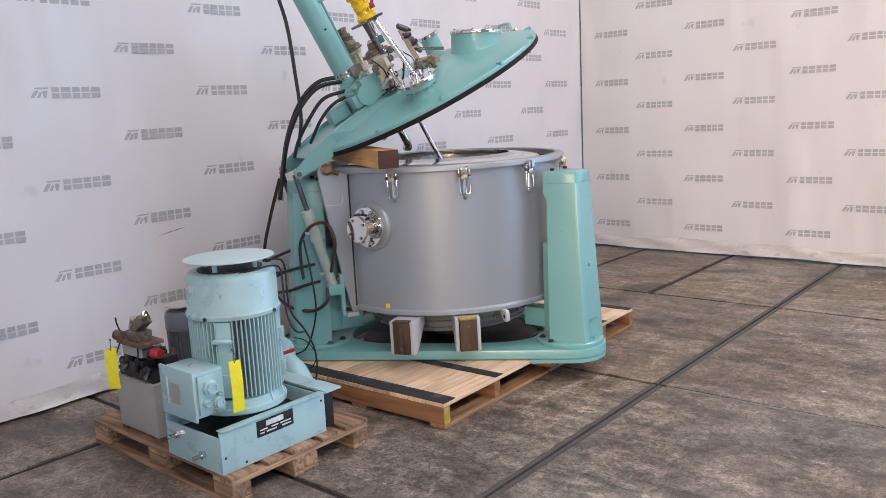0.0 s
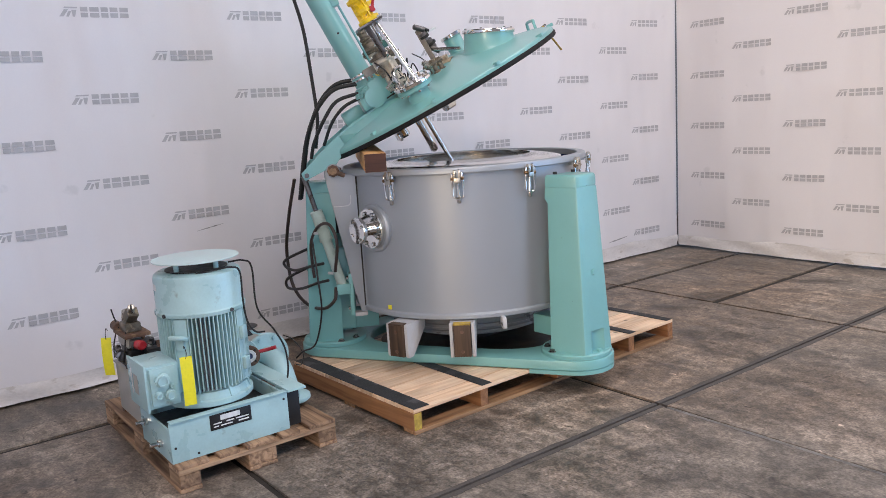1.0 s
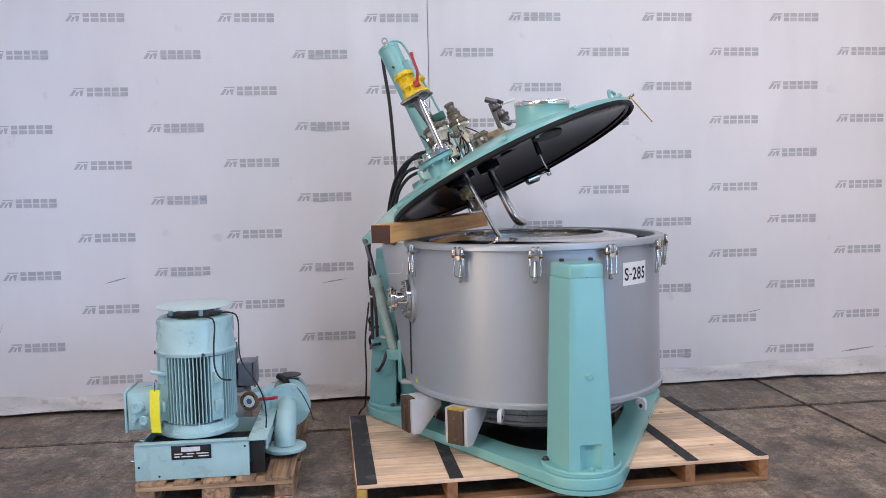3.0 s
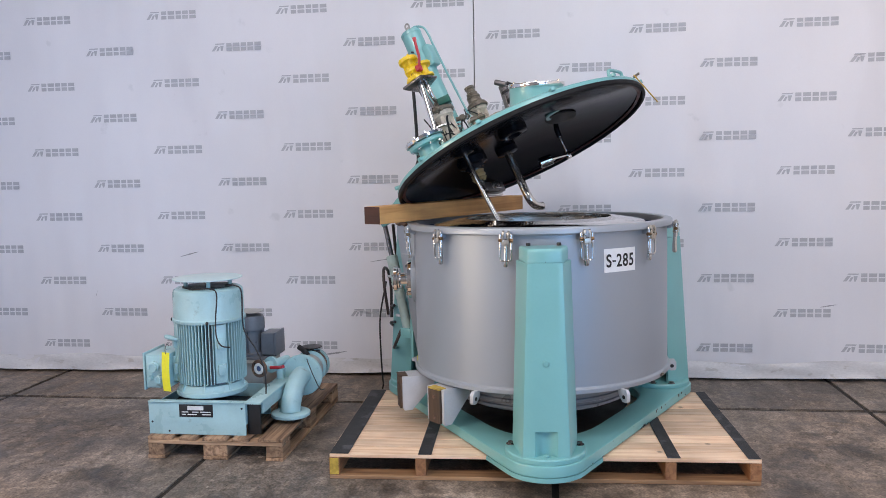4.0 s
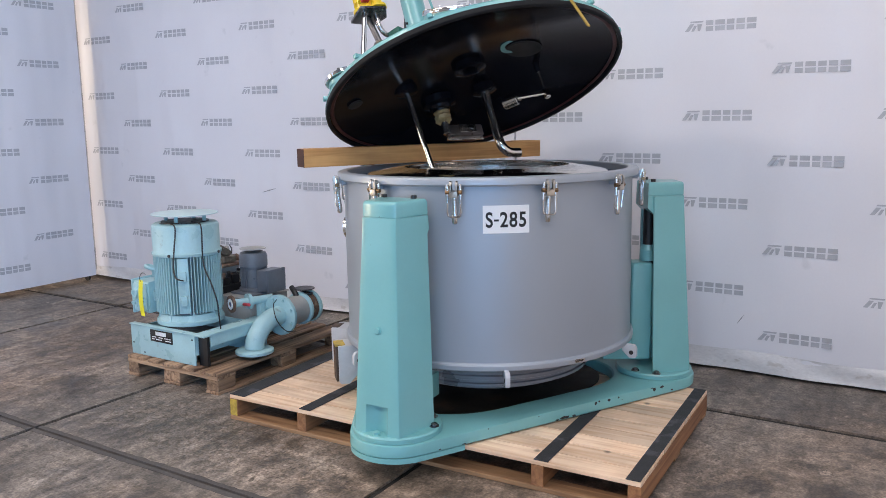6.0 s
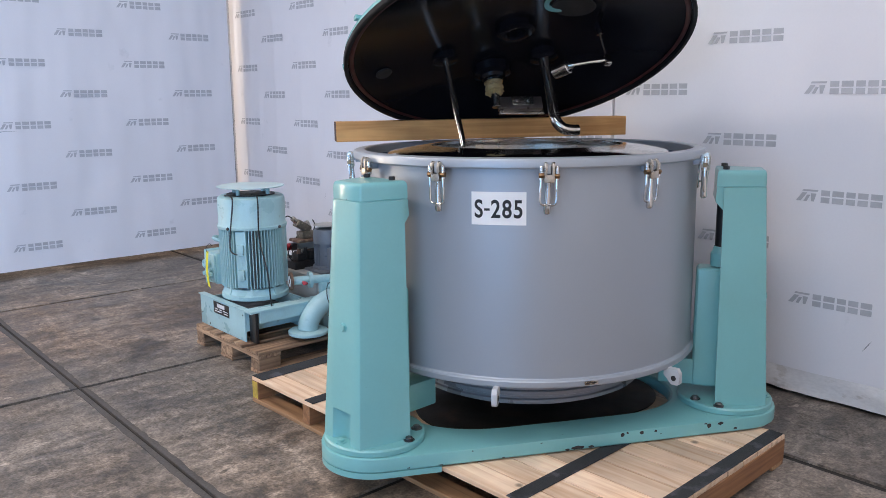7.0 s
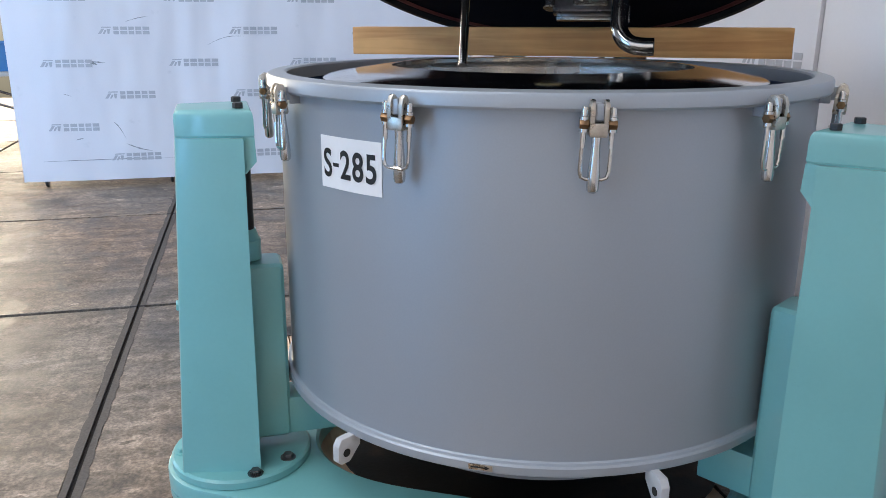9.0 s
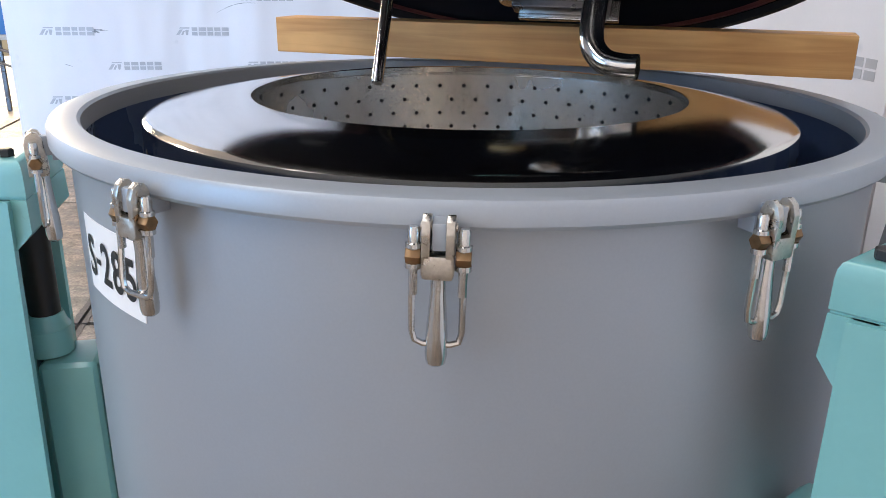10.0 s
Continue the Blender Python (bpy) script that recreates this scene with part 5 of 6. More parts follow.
part("valve_head", box(bmesh.new(), -0.49, -0.42, -0.22, -0.12, 0.14, 0.22, LM, bevel=0.01), TEAL, gb)
for u, v, n in ((-0.46, -0.17, 0.225), (-0.43, -0.20, 0.225), (-0.33, -0.14, 0.28), (-0.37, -0.20, 0.28), (-0.48, -0.13, 0.225)):
    part("plug", lathe(bmesh.new(), [(0, 0), (0.016, 0), (0.016, 0.014), (0.009, 0.016), (0.009, 0.03), (0, 0.03)], at_lid(u, v, n), 8), TEAL, gb)
for k in range(6):
    a = radians(60 * k)
    part("bolt", hexbolt(bmesh.new(), at_lid(-0.40, -0.14, 0.19) @ RX(90) @ T(0.066 * math.cos(a), 0.066 * math.sin(a), 0), 0.009, 0.01), TEAL, gb)
part("rear_box", box(bmesh.new(), -0.62, -0.49, -0.06, 0.06, 0.11, 0.20, LM, bevel=0.012), TEAL, gb)
tube = part("lift_cylinder", lathe(bmesh.new(), [(0, 0.25), (0.080, 0.25), (0.082, 0.255), (0.082, 0.275), (0.068, 0.28), (0.066, 1.03), (0.068, 1.032), (0.068, 1.05), (0.062, 1.056), (0, 1.058)], at_lid(-0.385, 0.015, 0), 40), TEAL, lid, "tall teal drive cylinder")
part("side_block", box(bmesh.new(), -0.335, -0.282, -0.030, 0.048, 0.765, 0.910, LM, bevel=0.014, seg=3), TEAL, tube)
part("oil_line", sweep(bmesh.new(), [lp(-0.375, 0.01, 1.070), lp(-0.345, 0.040, 1.080), lp(-0.305, 0.060, 1.050), lp(-0.292, 0.060, 0.98), lp(-0.290, 0.060, 0.90), lp(-0.288, 0.075, 0.70), lp(-0.286, 0.105, 0.45), lp(-0.285, 0.140, 0.22), lp(-0.285, 0.150, 0.13)], 0.0075, seg=8, n=5), TEAL, tube, "thin teal oil line")
bm = box(bmesh.new(), -0.392, -0.368, -0.016, 0.016, 1.056, 1.085, LM, bevel=0.004)
part("end_lug", bm, TANKGREY, tube)
part("lug_eye", sweep(bmesh.new(), [lp(-0.380 + 0.016 * math.cos(a), 0.0, 1.094 + 0.020 * math.sin(a)) for a in [2 * math.pi * i / 12 for i in range(13)]], 0.006, seg=6, n=2), TANKGREY, tube)
for n, w in ((0.34, 0.074), (0.315, 0.073)):
    part("pipe_clip", lathe(bmesh.new(), [(0.066, n), (w, n), (w, n + 0.012), (0.066, n + 0.012)], at_lid(-0.385, 0.015, 0), 28, close=True), STEEL, tube)
part("clip_block", box(bmesh.new(), -0.375, -0.30, -0.085, -0.055, 0.29, 0.36, LM, bevel=0.004), PLATEGREY, tube)
part("yellow_sleeve", rod(bmesh.new(), lp(-0.30, -0.10, 0.27), lp(-0.33, -0.08, 0.30), 0.014, seg=10), YELLOW, tube)
for n in (0.62, 0.90):
    part("tube_screw", rod(bmesh.new(), lp(-0.385, -0.050, n), lp(-0.385, -0.066, n), 0.007, seg=8), RUBBER, tube)
random.seed(12)
for k in range(14):  # thin cables round the valves
    u, v = random.uniform(-0.34, -0.05), random.uniform(-0.42, -0.12)
    u2, v2 = u + random.uniform(-0.10, 0.06), v + random.uniform(-0.03, 0.14)
    pts = [lp(u, v, 0.29 + random.uniform(-0.08, 0.08)), lp((u + u2) / 2 + 0.02, (v + v2) / 2 - 0.02, 0.23 + random.uniform(-0.05, 0.06)), lp(u2, v2, 0.17), lp(u2 - 0.06, v2 + 0.03, 0.150)]
    part("signal_cable", sweep(bmesh.new(), pts, random.choice((0.0035, 0.0045, 0.006)), seg=6, n=6), RUBBER, lid)
# underside: probe rod, feed pipe, scraper, sensor arm, ports
part("probe_rod", rod(bmesh.new(), lp(-0.205, -0.285, 0.09), lp(-0.19, -0.253, -0.372), 0.014, seg=16, bevel=0.002), STEEL, lid)
part("probe_gland", lathe(bmesh.new(), [(0, 0.10), (0.062, 0.10), (0.060, 0.070), (0.035, 0.064), (0, 0.064)], at_lid(-0.205, -0.285), 28), BLACK, lid)
bm = sweep(bmesh.new(), [lp(-0.19, 0.205, 0.10), lp(-0.19, 0.205, 0.0), lp(-0.188, 0.208, -0.15), lp(-0.186, 0.21, -0.235), lp(-0.184, 0.222, -0.272), lp(-0.182, 0.248, -0.297), lp(-0.18, 0.285, -0.305), lp(-0.178, 0.315, -0.306)], 0.026, seg=20, n=6, caps=False)
part("feed_pipe", bm, STEEL, lid, "bent stainless steel feed pipe")
part("feed_gland", lathe(bmesh.new(), [(0, 0.11), (0.070, 0.11), (0.068, 0.074), (0.045, 0.066), (0, 0.066)], at_lid(-0.19, 0.205), 28), BLACK, lid)
part("centre_port", lathe(bmesh.new(), [(0.040, 0.14), (0.090, 0.14), (0.088, 0.100), (0.080, 0.094), (0.048, 0.092), (0.040, 0.098)], at_lid(0.0, 0.005), 36, close=True), BLACK, lid)
for u, v, r in ((0.235, 0.195, 0.092), (-0.245, -0.575, 0.036)):
    n = 0.1635 - 0.2095 * math.hypot(u, v) - 0.012
    part("port_hole", lathe(bmesh.new(), [(0, 0.0), (r, 0.0), (r + 0.004, 0.005), (r, 0.01), (0, 0.01)], at_lid(u, v, n, 12 * u / math.hypot(u, v), -12 * v / math.hypot(u, v)), 28), INK, lid)
sg = part("scraper", lathe(bmesh.new(), [(0, 0.10), (0.095, 0.10), (0.092, 0.06), (0.062, 0.05), (0.055, 0.035), (0, 0.035)], at_lid(-0.325, -0.02), 32), BLACK, lid, "scraper with a cloth-wrapped shaft and blade holder")
part("shaft_collar", lathe(bmesh.new(), [(0, 0.036), (0.046, 0.036), (0.048, 0.032), (0.048, 0.018), (0, 0.018)], at_lid(-0.325, -0.02), 28), STEEL, sg)
random.seed(5)
bm = bmesh.new()
prof = [(0.036, 0.02), (0.044, 0.012), (0.038, 0.002), (0.047, -0.010), (0.040, -0.022), (0.045, -0.034), (0.030, -0.046)]
lathe(bm, [(0, 0.02)] + prof + [(0, -0.05)], at_lid(-0.325, -0.02), 24)
for v in bm.verts:
    v.co += Vector((random.uniform(-1, 1), random.uniform(-1, 1), random.uniform(-1, 1))) * 0.005
part("cloth_wrap", bm, material("waxy_cloth", (0.36, 0.27, 0.12), 0.55, vary=0.3, scale=30, grain=0.1, bump=0.3), sg, "crumpled waxed cloth wrap")
part("shaft_end", rod(bmesh.new(), lp(-0.325, -0.02, -0.03), lp(-0.325, -0.02, -0.115), 0.022, seg=14, bevel=0.004), STEEL, sg)
part("blade_holder", box(bmesh.new(), -0.355, -0.315, -0.01, 0.215, -0.125, -0.062, LM, bevel=0.004), DARKSTEEL, sg)
part("blade_plate", box(bmesh.new(), -0.312, -0.304, 0.055, 0.165, -0.112, -0.064, LM, bevel=0.002), STEEL, sg)
for v in (0.08, 0.14):
    part("blade_screw", lathe(bmesh.new(), [(0, 0), (0.009, 0), (0.008, 0.006), (0, 0.006)], at_lid(-0.304, v, -0.088) @ RY(90), 12), STEEL, sg)
part("blade", box(bmesh.new(), -0.372, -0.357, 0.0, 0.235, -0.135, -0.085, LM, bevel=0.002), STEEL, sg)
bm = rod(bmesh.new(), (-3.331, 4.222, 1.613), (-3.342, 4.296, 1.640), 0.033, seg=28, bevel=0.003)
sn = part("level_sensor", bm, STEEL, lid, "sensor head on a jointed arm")
part("sensor_boss", rod(bmesh.new(), (-3.341, 4.295, 1.640), (-3.352, 4.312, 1.643), 0.014, seg=16), STEEL, sn)
part("sensor_arm", sweep(bmesh.new(), [(-3.345, 4.300, 1.641), (-3.41, 4.35, 1.654), (-3.478, 4.400, 1.665)], 0.008, seg=8, n=3), STEEL, sn)
part("elbow", box(bmesh.new(), 0.086, 0.116, 0.364, 0.394, -0.115, -0.068, LM, bevel=0.006), STEEL, sn)
part("hanger", rod(bmesh.new(), lp(0.101, 0.379, -0.09), lp(0.106, 0.363, 0.047), 0.006, seg=10), STEEL, sn)
part("hanger_head", rod(bmesh.new(), lp(0.106, 0.363, 0.035), lp(0.112, 0.355, 0.09), 0.016, seg=12), BLACK, sn)

# casing brackets that carry the lid's hinge, one each side of the rear pillar
HM = T(CX, CY, 0) @ RZ(LAZ)


def hp(u, v, z):
    return HM @ Vector((u, v, z))


for s in (-1, 1):
    v = s * 0.225
    bm = prism(bmesh.new(), [(-0.66, 0.42), (-0.735, 0.42), (-0.775, 0.60), (-0.885, 1.22), (-0.885, 1.29), (-0.868, 1.325), (-0.835, 1.335), (-0.80, 1.31), (-0.79, 1.262), (-0.66, 1.262)], -0.011, 0.011, HM @ T(0, v, 0) @ RX(90), bevel=0.003)
    bk = part("hinge_bracket", bm, GREY, centrifuge, "grey side plate carrying the hinge")
    part("foot_ledge", box(bmesh.new(), -0.775, -0.70, v - 0.03, v + 0.03, 0.395, 0.418, HM, bevel=0.004), GREY_LT, bk)
    hub = part("hinge_hub", rod(bmesh.new(), hp(-0.841, v + s * 0.0115, 1.292), hp(-0.841, v + s * 0.03, 1.292), 0.040, seg=24, bevel=0.003), GREY, bk)
    part("hinge_nut", lathe(bmesh.new(), [(0, 0), (0.036, 0), (0.036, 0.016), (0.022, 0.019), (0.022, 0.034), (0, 0.036)], align(hp(-0.841, v + s * 0.03, 1.292), hp(-0.841, v + s * 0.1, 1.292))[0], 8), RUST, bk)
    part("lock_stub", rod(bmesh.new(), hp(-0.83, v + s * 0.045, 1.285), hp(-0.775, v + s * 0.055, 1.262), 0.014, seg=10, bevel=0.003), RUST, bk)
    part("seam", box(bmesh.new(), -0.713, -0.704, min(v, v + s * 0.0135), max(v, v + s * 0.0135), 0.455, 1.25, HM), INK, bk, "dark open seam")
    ev = v + s * 0.0115
    part("weld_bead", sweep(bmesh.new(), [hp(-0.85, ev, 1.076), hp(-0.79, ev, 1.076), hp(-0.765, ev, 1.080), hp(-0.751, ev, 1.097), hp(-0.749, ev, 1.14)], 0.0028, seg=6, n=4), GREY_LT, bk)
    # lid ram
    a, b = hp(-1.015, s * 0.20, 1.27), hp(-0.835, s * 0.205, 0.57)
    d = (b - a).normalized()
    ram = part("lid_ram", rod(bmesh.new(), a + d * 0.30, b, 0.030, seg=20, bevel=0.003), RAMGREY, centrifuge, "hydraulic lid cylinder")
    part("ram_head", rod(bmesh.new(), a + d * 0.22, a + d * 0.40, 0.037, seg=20, bevel=0.004), RAMGREY, ram)
    part("head_band", rod(bmesh.new(), a + d * 0.395, a + d * 0.41, 0.041, seg=20), RAMGREY, ram)
    for k in (0.36, 0.62):
        part("hose_fitting", rod(bmesh.new(), a + d * k + HM.to_3x3() @ Vector((-0.03, s * 0.01, 0)), a + d * k + HM.to_3x3() @ Vector((-0.060, s * 0.015, 0.005)), 0.009, seg=8, bevel=0.002), GREY_LT, ram)
    part("ram_rod", rod(bmesh.new(), a, a + d * 0.29, 0.015, seg=14), DARKSTEEL, ram, "dark steel piston rod")
    part("clevis", box(bmesh.new(), -0.875, -0.79, s * 0.205 - 0.035, s * 0.205 + 0.035, 0.535, 0.60, HM, bevel=0.008), TEAL, ram)
    part("clevis_plate", box(bmesh.new(), -0.80, -0.775, s * 0.205 - 0.03, s * 0.205 + 0.03, 0.40, 0.66, HM, bevel=0.004), TEAL, ram)
    for z in (0.44, 0.63):
        part("clevis_bolt", hexbolt(bmesh.new(), HM @ T(-0.80, s * 0.205, z) @ RY(-90), 0.012, 0.012), STEEL, ram)

# hoses and cables of the lid drive
HOSES = (
    (HOSE, 0.0105, [(-3.611, 3.235, 1.244), (-3.733, 3.235, 0.999), (-3.846, 3.256, 0.764), (-3.805, 3.256, 0.550), (-3.642, 3.256, 0.449), (-3.428, 3.256, 0.449), (-3.336, 3.287, 0.509), (-3.356, 3.317, 0.581)]),
    (HOSE, 0.0095, [(-3.244, 3.256, 0.704), (-3.183, 3.246, 0.887), (-3.234, 3.235, 0.989), (-3.366, 3.235, 0.968), (-3.468, 3.235, 0.867), (-3.479, 3.235, 0.745), (-3.468, 3.235, 0.642)]),
    (RUBBER, 0.009, [(-3.570, 3.338, 0.826), (-3.805, 3.235, 0.724), (-3.846, 3.235, 0.672), (-3.692, 3.226, 0.663), (-3.488, 3.235, 0.713), (-3.397, 3.267, 0.734)]),
    (RUBBER, 0.009, [(-3.591, 3.338, 0.704), (-3.805, 3.235, 0.601), (-3.836, 3.235, 0.530), (-3.642, 3.226, 0.550), (-3.438, 3.235, 0.612), (-3.366, 3.276, 0.632)]),
    (RUBBER, 0.0055, [(-3.417, 3.215, 0.887), (-3.336, 3.185, 0.672), (-3.325, 3.185, 0.459), (-3.417, 3.175, 0.245), (-3.550, 3.154, 0.173), (-3.611, 3.134, 0.122)]),
    (RUBBER, 0.013, [(-3.450, 3.660, 1.830), (-3.550, 3.540, 1.800), (-3.640, 3.460, 1.680), (-3.720, 3.420, 1.500), (-3.760, 3.400, 1.340), (-3.780, 3.360, 1.100)]),
    (RUBBER, 0.013, [(-3.420, 3.630, 1.800), (-3.500, 3.500, 1.770), (-3.580, 3.420, 1.660), (-3.660, 3.380, 1.500), (-3.710, 3.360, 1.330), (-3.740, 3.330, 1.100)]),
    (RUBBER, 0.011, [(-3.380, 3.600, 1.740), (-3.440, 3.480, 1.700), (-3.500, 3.420, 1.600), (-3.580, 3.380, 1.460), (-3.620, 3.370, 1.360)]),
    (RUBBER, 0.010, [(-3.340, 3.580, 1.710), (-3.370, 3.480, 1.660), (-3.420, 3.420, 1.570), (-3.500, 3.400, 1.440)]),
    (RUBBER, 0.011, [(-3.620, 3.390, 2.490), (-3.670, 3.360, 2.480), (-3.680, 3.360, 2.400), (-3.620, 3.390, 2.150), (-3.600, 3.410, 1.850), (-3.590, 3.420, 1.600), (-3.620, 3.410, 1.420)]),
)
for mat, r, pts in HOSES:
    part("hose", sweep(bmesh.new(), pts, r, seg=10, n=8), mat, centrifuge, "hydraulic hose")

settle(lid, 0.027, -0.013, 0.015)
settle(centrifuge, -0.029, -0.025, 0, 1.1)

# ---- timber that props the lid ----
ba, bb = Vector((-2.786, 3.200, 0)), Vector((-4.124, 3.954, 0))
d = (bb - ba).normalized()
bx = math.degrees(math.atan2(d.y, d.x))
bm = B(0, (bb - ba).length, -0.115, 0, 0, 0.098, bevel=0.003)
# ends face away from the light: shade painted into the dark end grain
for f in bm.faces:
    f.material_index = int(abs(f.normal.x) > 0.9)
single("timber_beam", bm, (BEAM, SHADED_ENDGRAIN), "squared pine timber laid across the rim under the lid", "timber", smooth=0, m=T(ba.x, ba.y, 1.3045) @ RZ(bx) @ RY(-0.42))

# ---- euro pallet with the drive ----
EX0, EX1, EY0, EY1, EZ = -3.775, -2.580, 2.000, 2.795, 0.128
euro_pallet = thing("pallet", (-3.18, 2.4, 0), "old weathered euro pallet carrying the drive motor", "pallet")
random.seed(9)
for y, w in ((EY0, 0.145), (EY0 + 0.19, 0.10), (EY0 + 0.325, 0.145), (EY0 + 0.50, 0.10), (EY1 - 0.145, 0.145)):
    part("deck_board", B(EX0 + random.uniform(0, .006), EX1 - random.uniform(0, 0.006), y, y + w, EZ - 0.02, EZ - random.uniform(0, 0.002), bevel=0.003, seg=1), OLDWOOD_X, euro_pallet, smooth=0)
for x in (EX0, (EX0 + EX1) / 2 - 0.07, EX1 - 0.143):
    part("cross_board", B(x, x + 0.143, EY0 + 0.002, EY1 - 0.002, EZ - 0.042, EZ - 0.0205, bevel=0.002, seg=1), OLDWOOD, euro_pallet, smooth=0)
    for y in (EY0, (EY0 + EY1) / 2 - 0.07, EY1 - 0.10):
        part("block", B(x + 0.002, x + 0.140, y + 0.001, y + (0.143 if 2.2 < y < 2.6 else 0.099), 0.0205, EZ - 0.0425, bevel=0.004, seg=1), OLDWOOD_X, euro_pallet, smooth=0)
for y, w in ((EY0, 0.10), ((EY0 + EY1) / 2 - 0.07, 0.143), (EY1 - 0.10, 0.10)):
    part("bottom_board", B(EX0, EX1, y, y + w, 0.001, 0.0202, bevel=0.002, seg=1), OLDWOOD_X, euro_pallet, smooth=0)

settle(euro_pallet, 0.050, -0.037)

MXC, MYC = -2.845, 2.287
drive = thing("drive_motor", (MXC, MYC, EZ), "large pale blue electric motor on a welded steel frame", "motor")
fz0, fz1 = EZ + 0.001, 0.318
frame_ = part("motor_frame", B(-2.622, -2.612, 2.000, 2.575, fz0, fz1, bevel=0.002), BLUE, drive, "welded pale blue frame")
part("side_plate", B(-3.02, -2.623, 2.000, 2.010, fz0, fz1 - 0.03, bevel=0.002), BLUE, frame_)
part("side_plate", B(-3.02, -2.623, 2.565, 2.575, fz0 + 0.06, fz1 - 0.01, bevel=0.002), BLUE, frame_)
part("back_plate", B(-3.03, -3.02, 2.000, 2.575, fz0, fz1, bevel=0.002), BLUE, frame_)
part("top_rail", B(-3.22, -2.600, 2.576, 2.672, fz1 - 0.004, fz1 + 0.008, bevel=0.002), BLUE, frame_)
part("rail_web", B(-3.22, -2.66, 2.655, 2.665, fz1 - 0.07, fz1 - 0.0045, bevel=0.002), BLUE, frame_)
part("tray", B(-3.018, -2.624, 2.012, 2.563, fz0 + 0.10, fz0 + 0.11), RUBBER, frame_)
# black panel painted as the shade in the frame's open end
part("end_plate", B(-2.66, -2.64, 2.577, 2.65, fz0, fz1 - 0.006, bevel=0.002), RUBBER, frame_, "black panel standing for the shaded gap at the frame's end")
part("top_flange", B(-2.640, -2.598, 2.004, 2.57, fz1 + 0.0005, fz1 + 0.006, bevel=0.002), BLUE, frame_)
for x, z in ((-2.74, 0.195), (-2.93, 0.245)):
    part("jack_bolt", rod(bmesh.new(), (x, 1.945, z), (x, 2.0, z), 0.010, seg=10, bevel=0.002), STEEL, frame_)
    part("jack_nut", rod(bmesh.new(), (x, 1.982, z), (x, 1.9995, z), 0.018, seg=6), STEEL, frame_)
for y, z in ((2.02, 0.20), (2.555, 0.285), (2.12, 0.148)):
    part("screw_hole", lathe(bmesh.new(), [(0, 0), (0.006, 0), (0.006, 0.0012), (0, 0.0012)], T(-2.612, y, z) @ RY(90), 10), INK, frame_)
npl = part("nameplate", B(-2.6115, -2.6090, 2.185, 2.385, 0.232, 0.305, bevel=0.001), PLATE, frame_, "black nameplate with white bars")
for y0, y1, z0, z1 in ((2.235, 2.330, 0.272, 0.296), (2.20, 2.24, 0.258, 0.264), (2.262, 2.30, 0.258, 0.264), (2.31, 2.372, 0.258, 0.264), (2.20, 2.225, 0.244, 0.250), (2.235, 2.29, 0.244, 0.250), (2.32, 2.372, 0.244, 0.250)):
    part("printed_bar", B(-2.6090, -2.6084, y0, y1, z0, z1), PLATEWHITE, npl)
# motor body
mm = T(MXC, MYC, 0.018) @ Matrix.Diagonal((0.955, 0.955, 1, 1))
part("foot_flange", lathe(bmesh.new(), [(0.10, 0.308), (0.208, 0.308), (0.212, 0.312), (0.212, 0.334), (0.200, 0.340), (0.188, 0.372), (0.10, 0.372)], mm, 48, close=True), BLUE, drive)
for k in range(8):
    part("gusset", prism(bmesh.new(), [(0.17, 0.338), (0.207, 0.338), (0.19, 0.384), (0.17, 0.384)], -0.006, 0.006, mm @ RZ(45 * k + 10) @ RX(90)), BLUE, drive)
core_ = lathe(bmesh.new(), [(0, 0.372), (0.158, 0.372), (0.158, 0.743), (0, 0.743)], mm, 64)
bm = bmesh.new()
for c in (40, 130, 220, 310):
    box(bm, 0.150, 0.206, -0.034, 0.034, 0.39, 0.73, mm @ RZ(c), bevel=0.006)
body_ = part("motor_housing", bm, BLUE, drive, "cast motor housing with cooling fins")
# the dark grey core stands in for shade deep between the fins
part("core", core_, MOTORGREY, body_, "core between the fins, dark for the shade there")
FIN = finish(B(0.156, 0.211, -0.0026, 0.0026, 0.385, 0.735), "fin", BLUE, 0)
for k in range(66):
    a = 360 / 66 * k
    if min(abs((a - c + 180) % 360 - 180) for c in (40, 130, 220, 310)) > 9:
        piece("fin", FIN, body_, mm @ RZ(a))
for c in (40, 310):
    for z in (0.47, 0.62):
        part("pad", box(bmesh.new(), 0.205, 0.226, -0.022, 0.022, z - 0.03, z + 0.03, mm @ RZ(c), bevel=0.005), BLUE, body_)
eye_ = sweep(bmesh.new(), [mm @ RZ(310) @ Vector(p) for p in ((0.205, -0.03, 0.64), (0.25, -0.03, 0.655), (0.265, 0.0, 0.66), (0.25, 0.03, 0.655), (0.205, 0.03, 0.64))], 0.011, seg=10, n=6)
part("lifting_eye", eye_, BLUE, body_)
part("fan_hood", lathe(bmesh.new(), [(0.19, 0.735), (0.216, 0.735), (0.218, 0.739), (0.218, 0.752), (0.212, 0.757), (0.210, 0.76), (0.210, 0.900), (0.205, 0.918), (0.190, 0.928), (0.09, 0.930), (0, 0.930)], mm, 64), BLUE, drive, "smooth fan hood")
part("fan_grille", lathe(bmesh.new(), [(0, 0.931), (0.15, 0.931), (0.15, 0.936), (0, 0.936)], mm, 40), RUBBER, drive)
for k in range(4):
    part("spacer", rod(bmesh.new(), mm @ RZ(90 * k + 25) @ Vector((0.13, 0, 0.93)), mm @ RZ(90 * k + 25) @ Vector((0.13, 0, 0.980)), 0.012, seg=10), BLUE, drive)
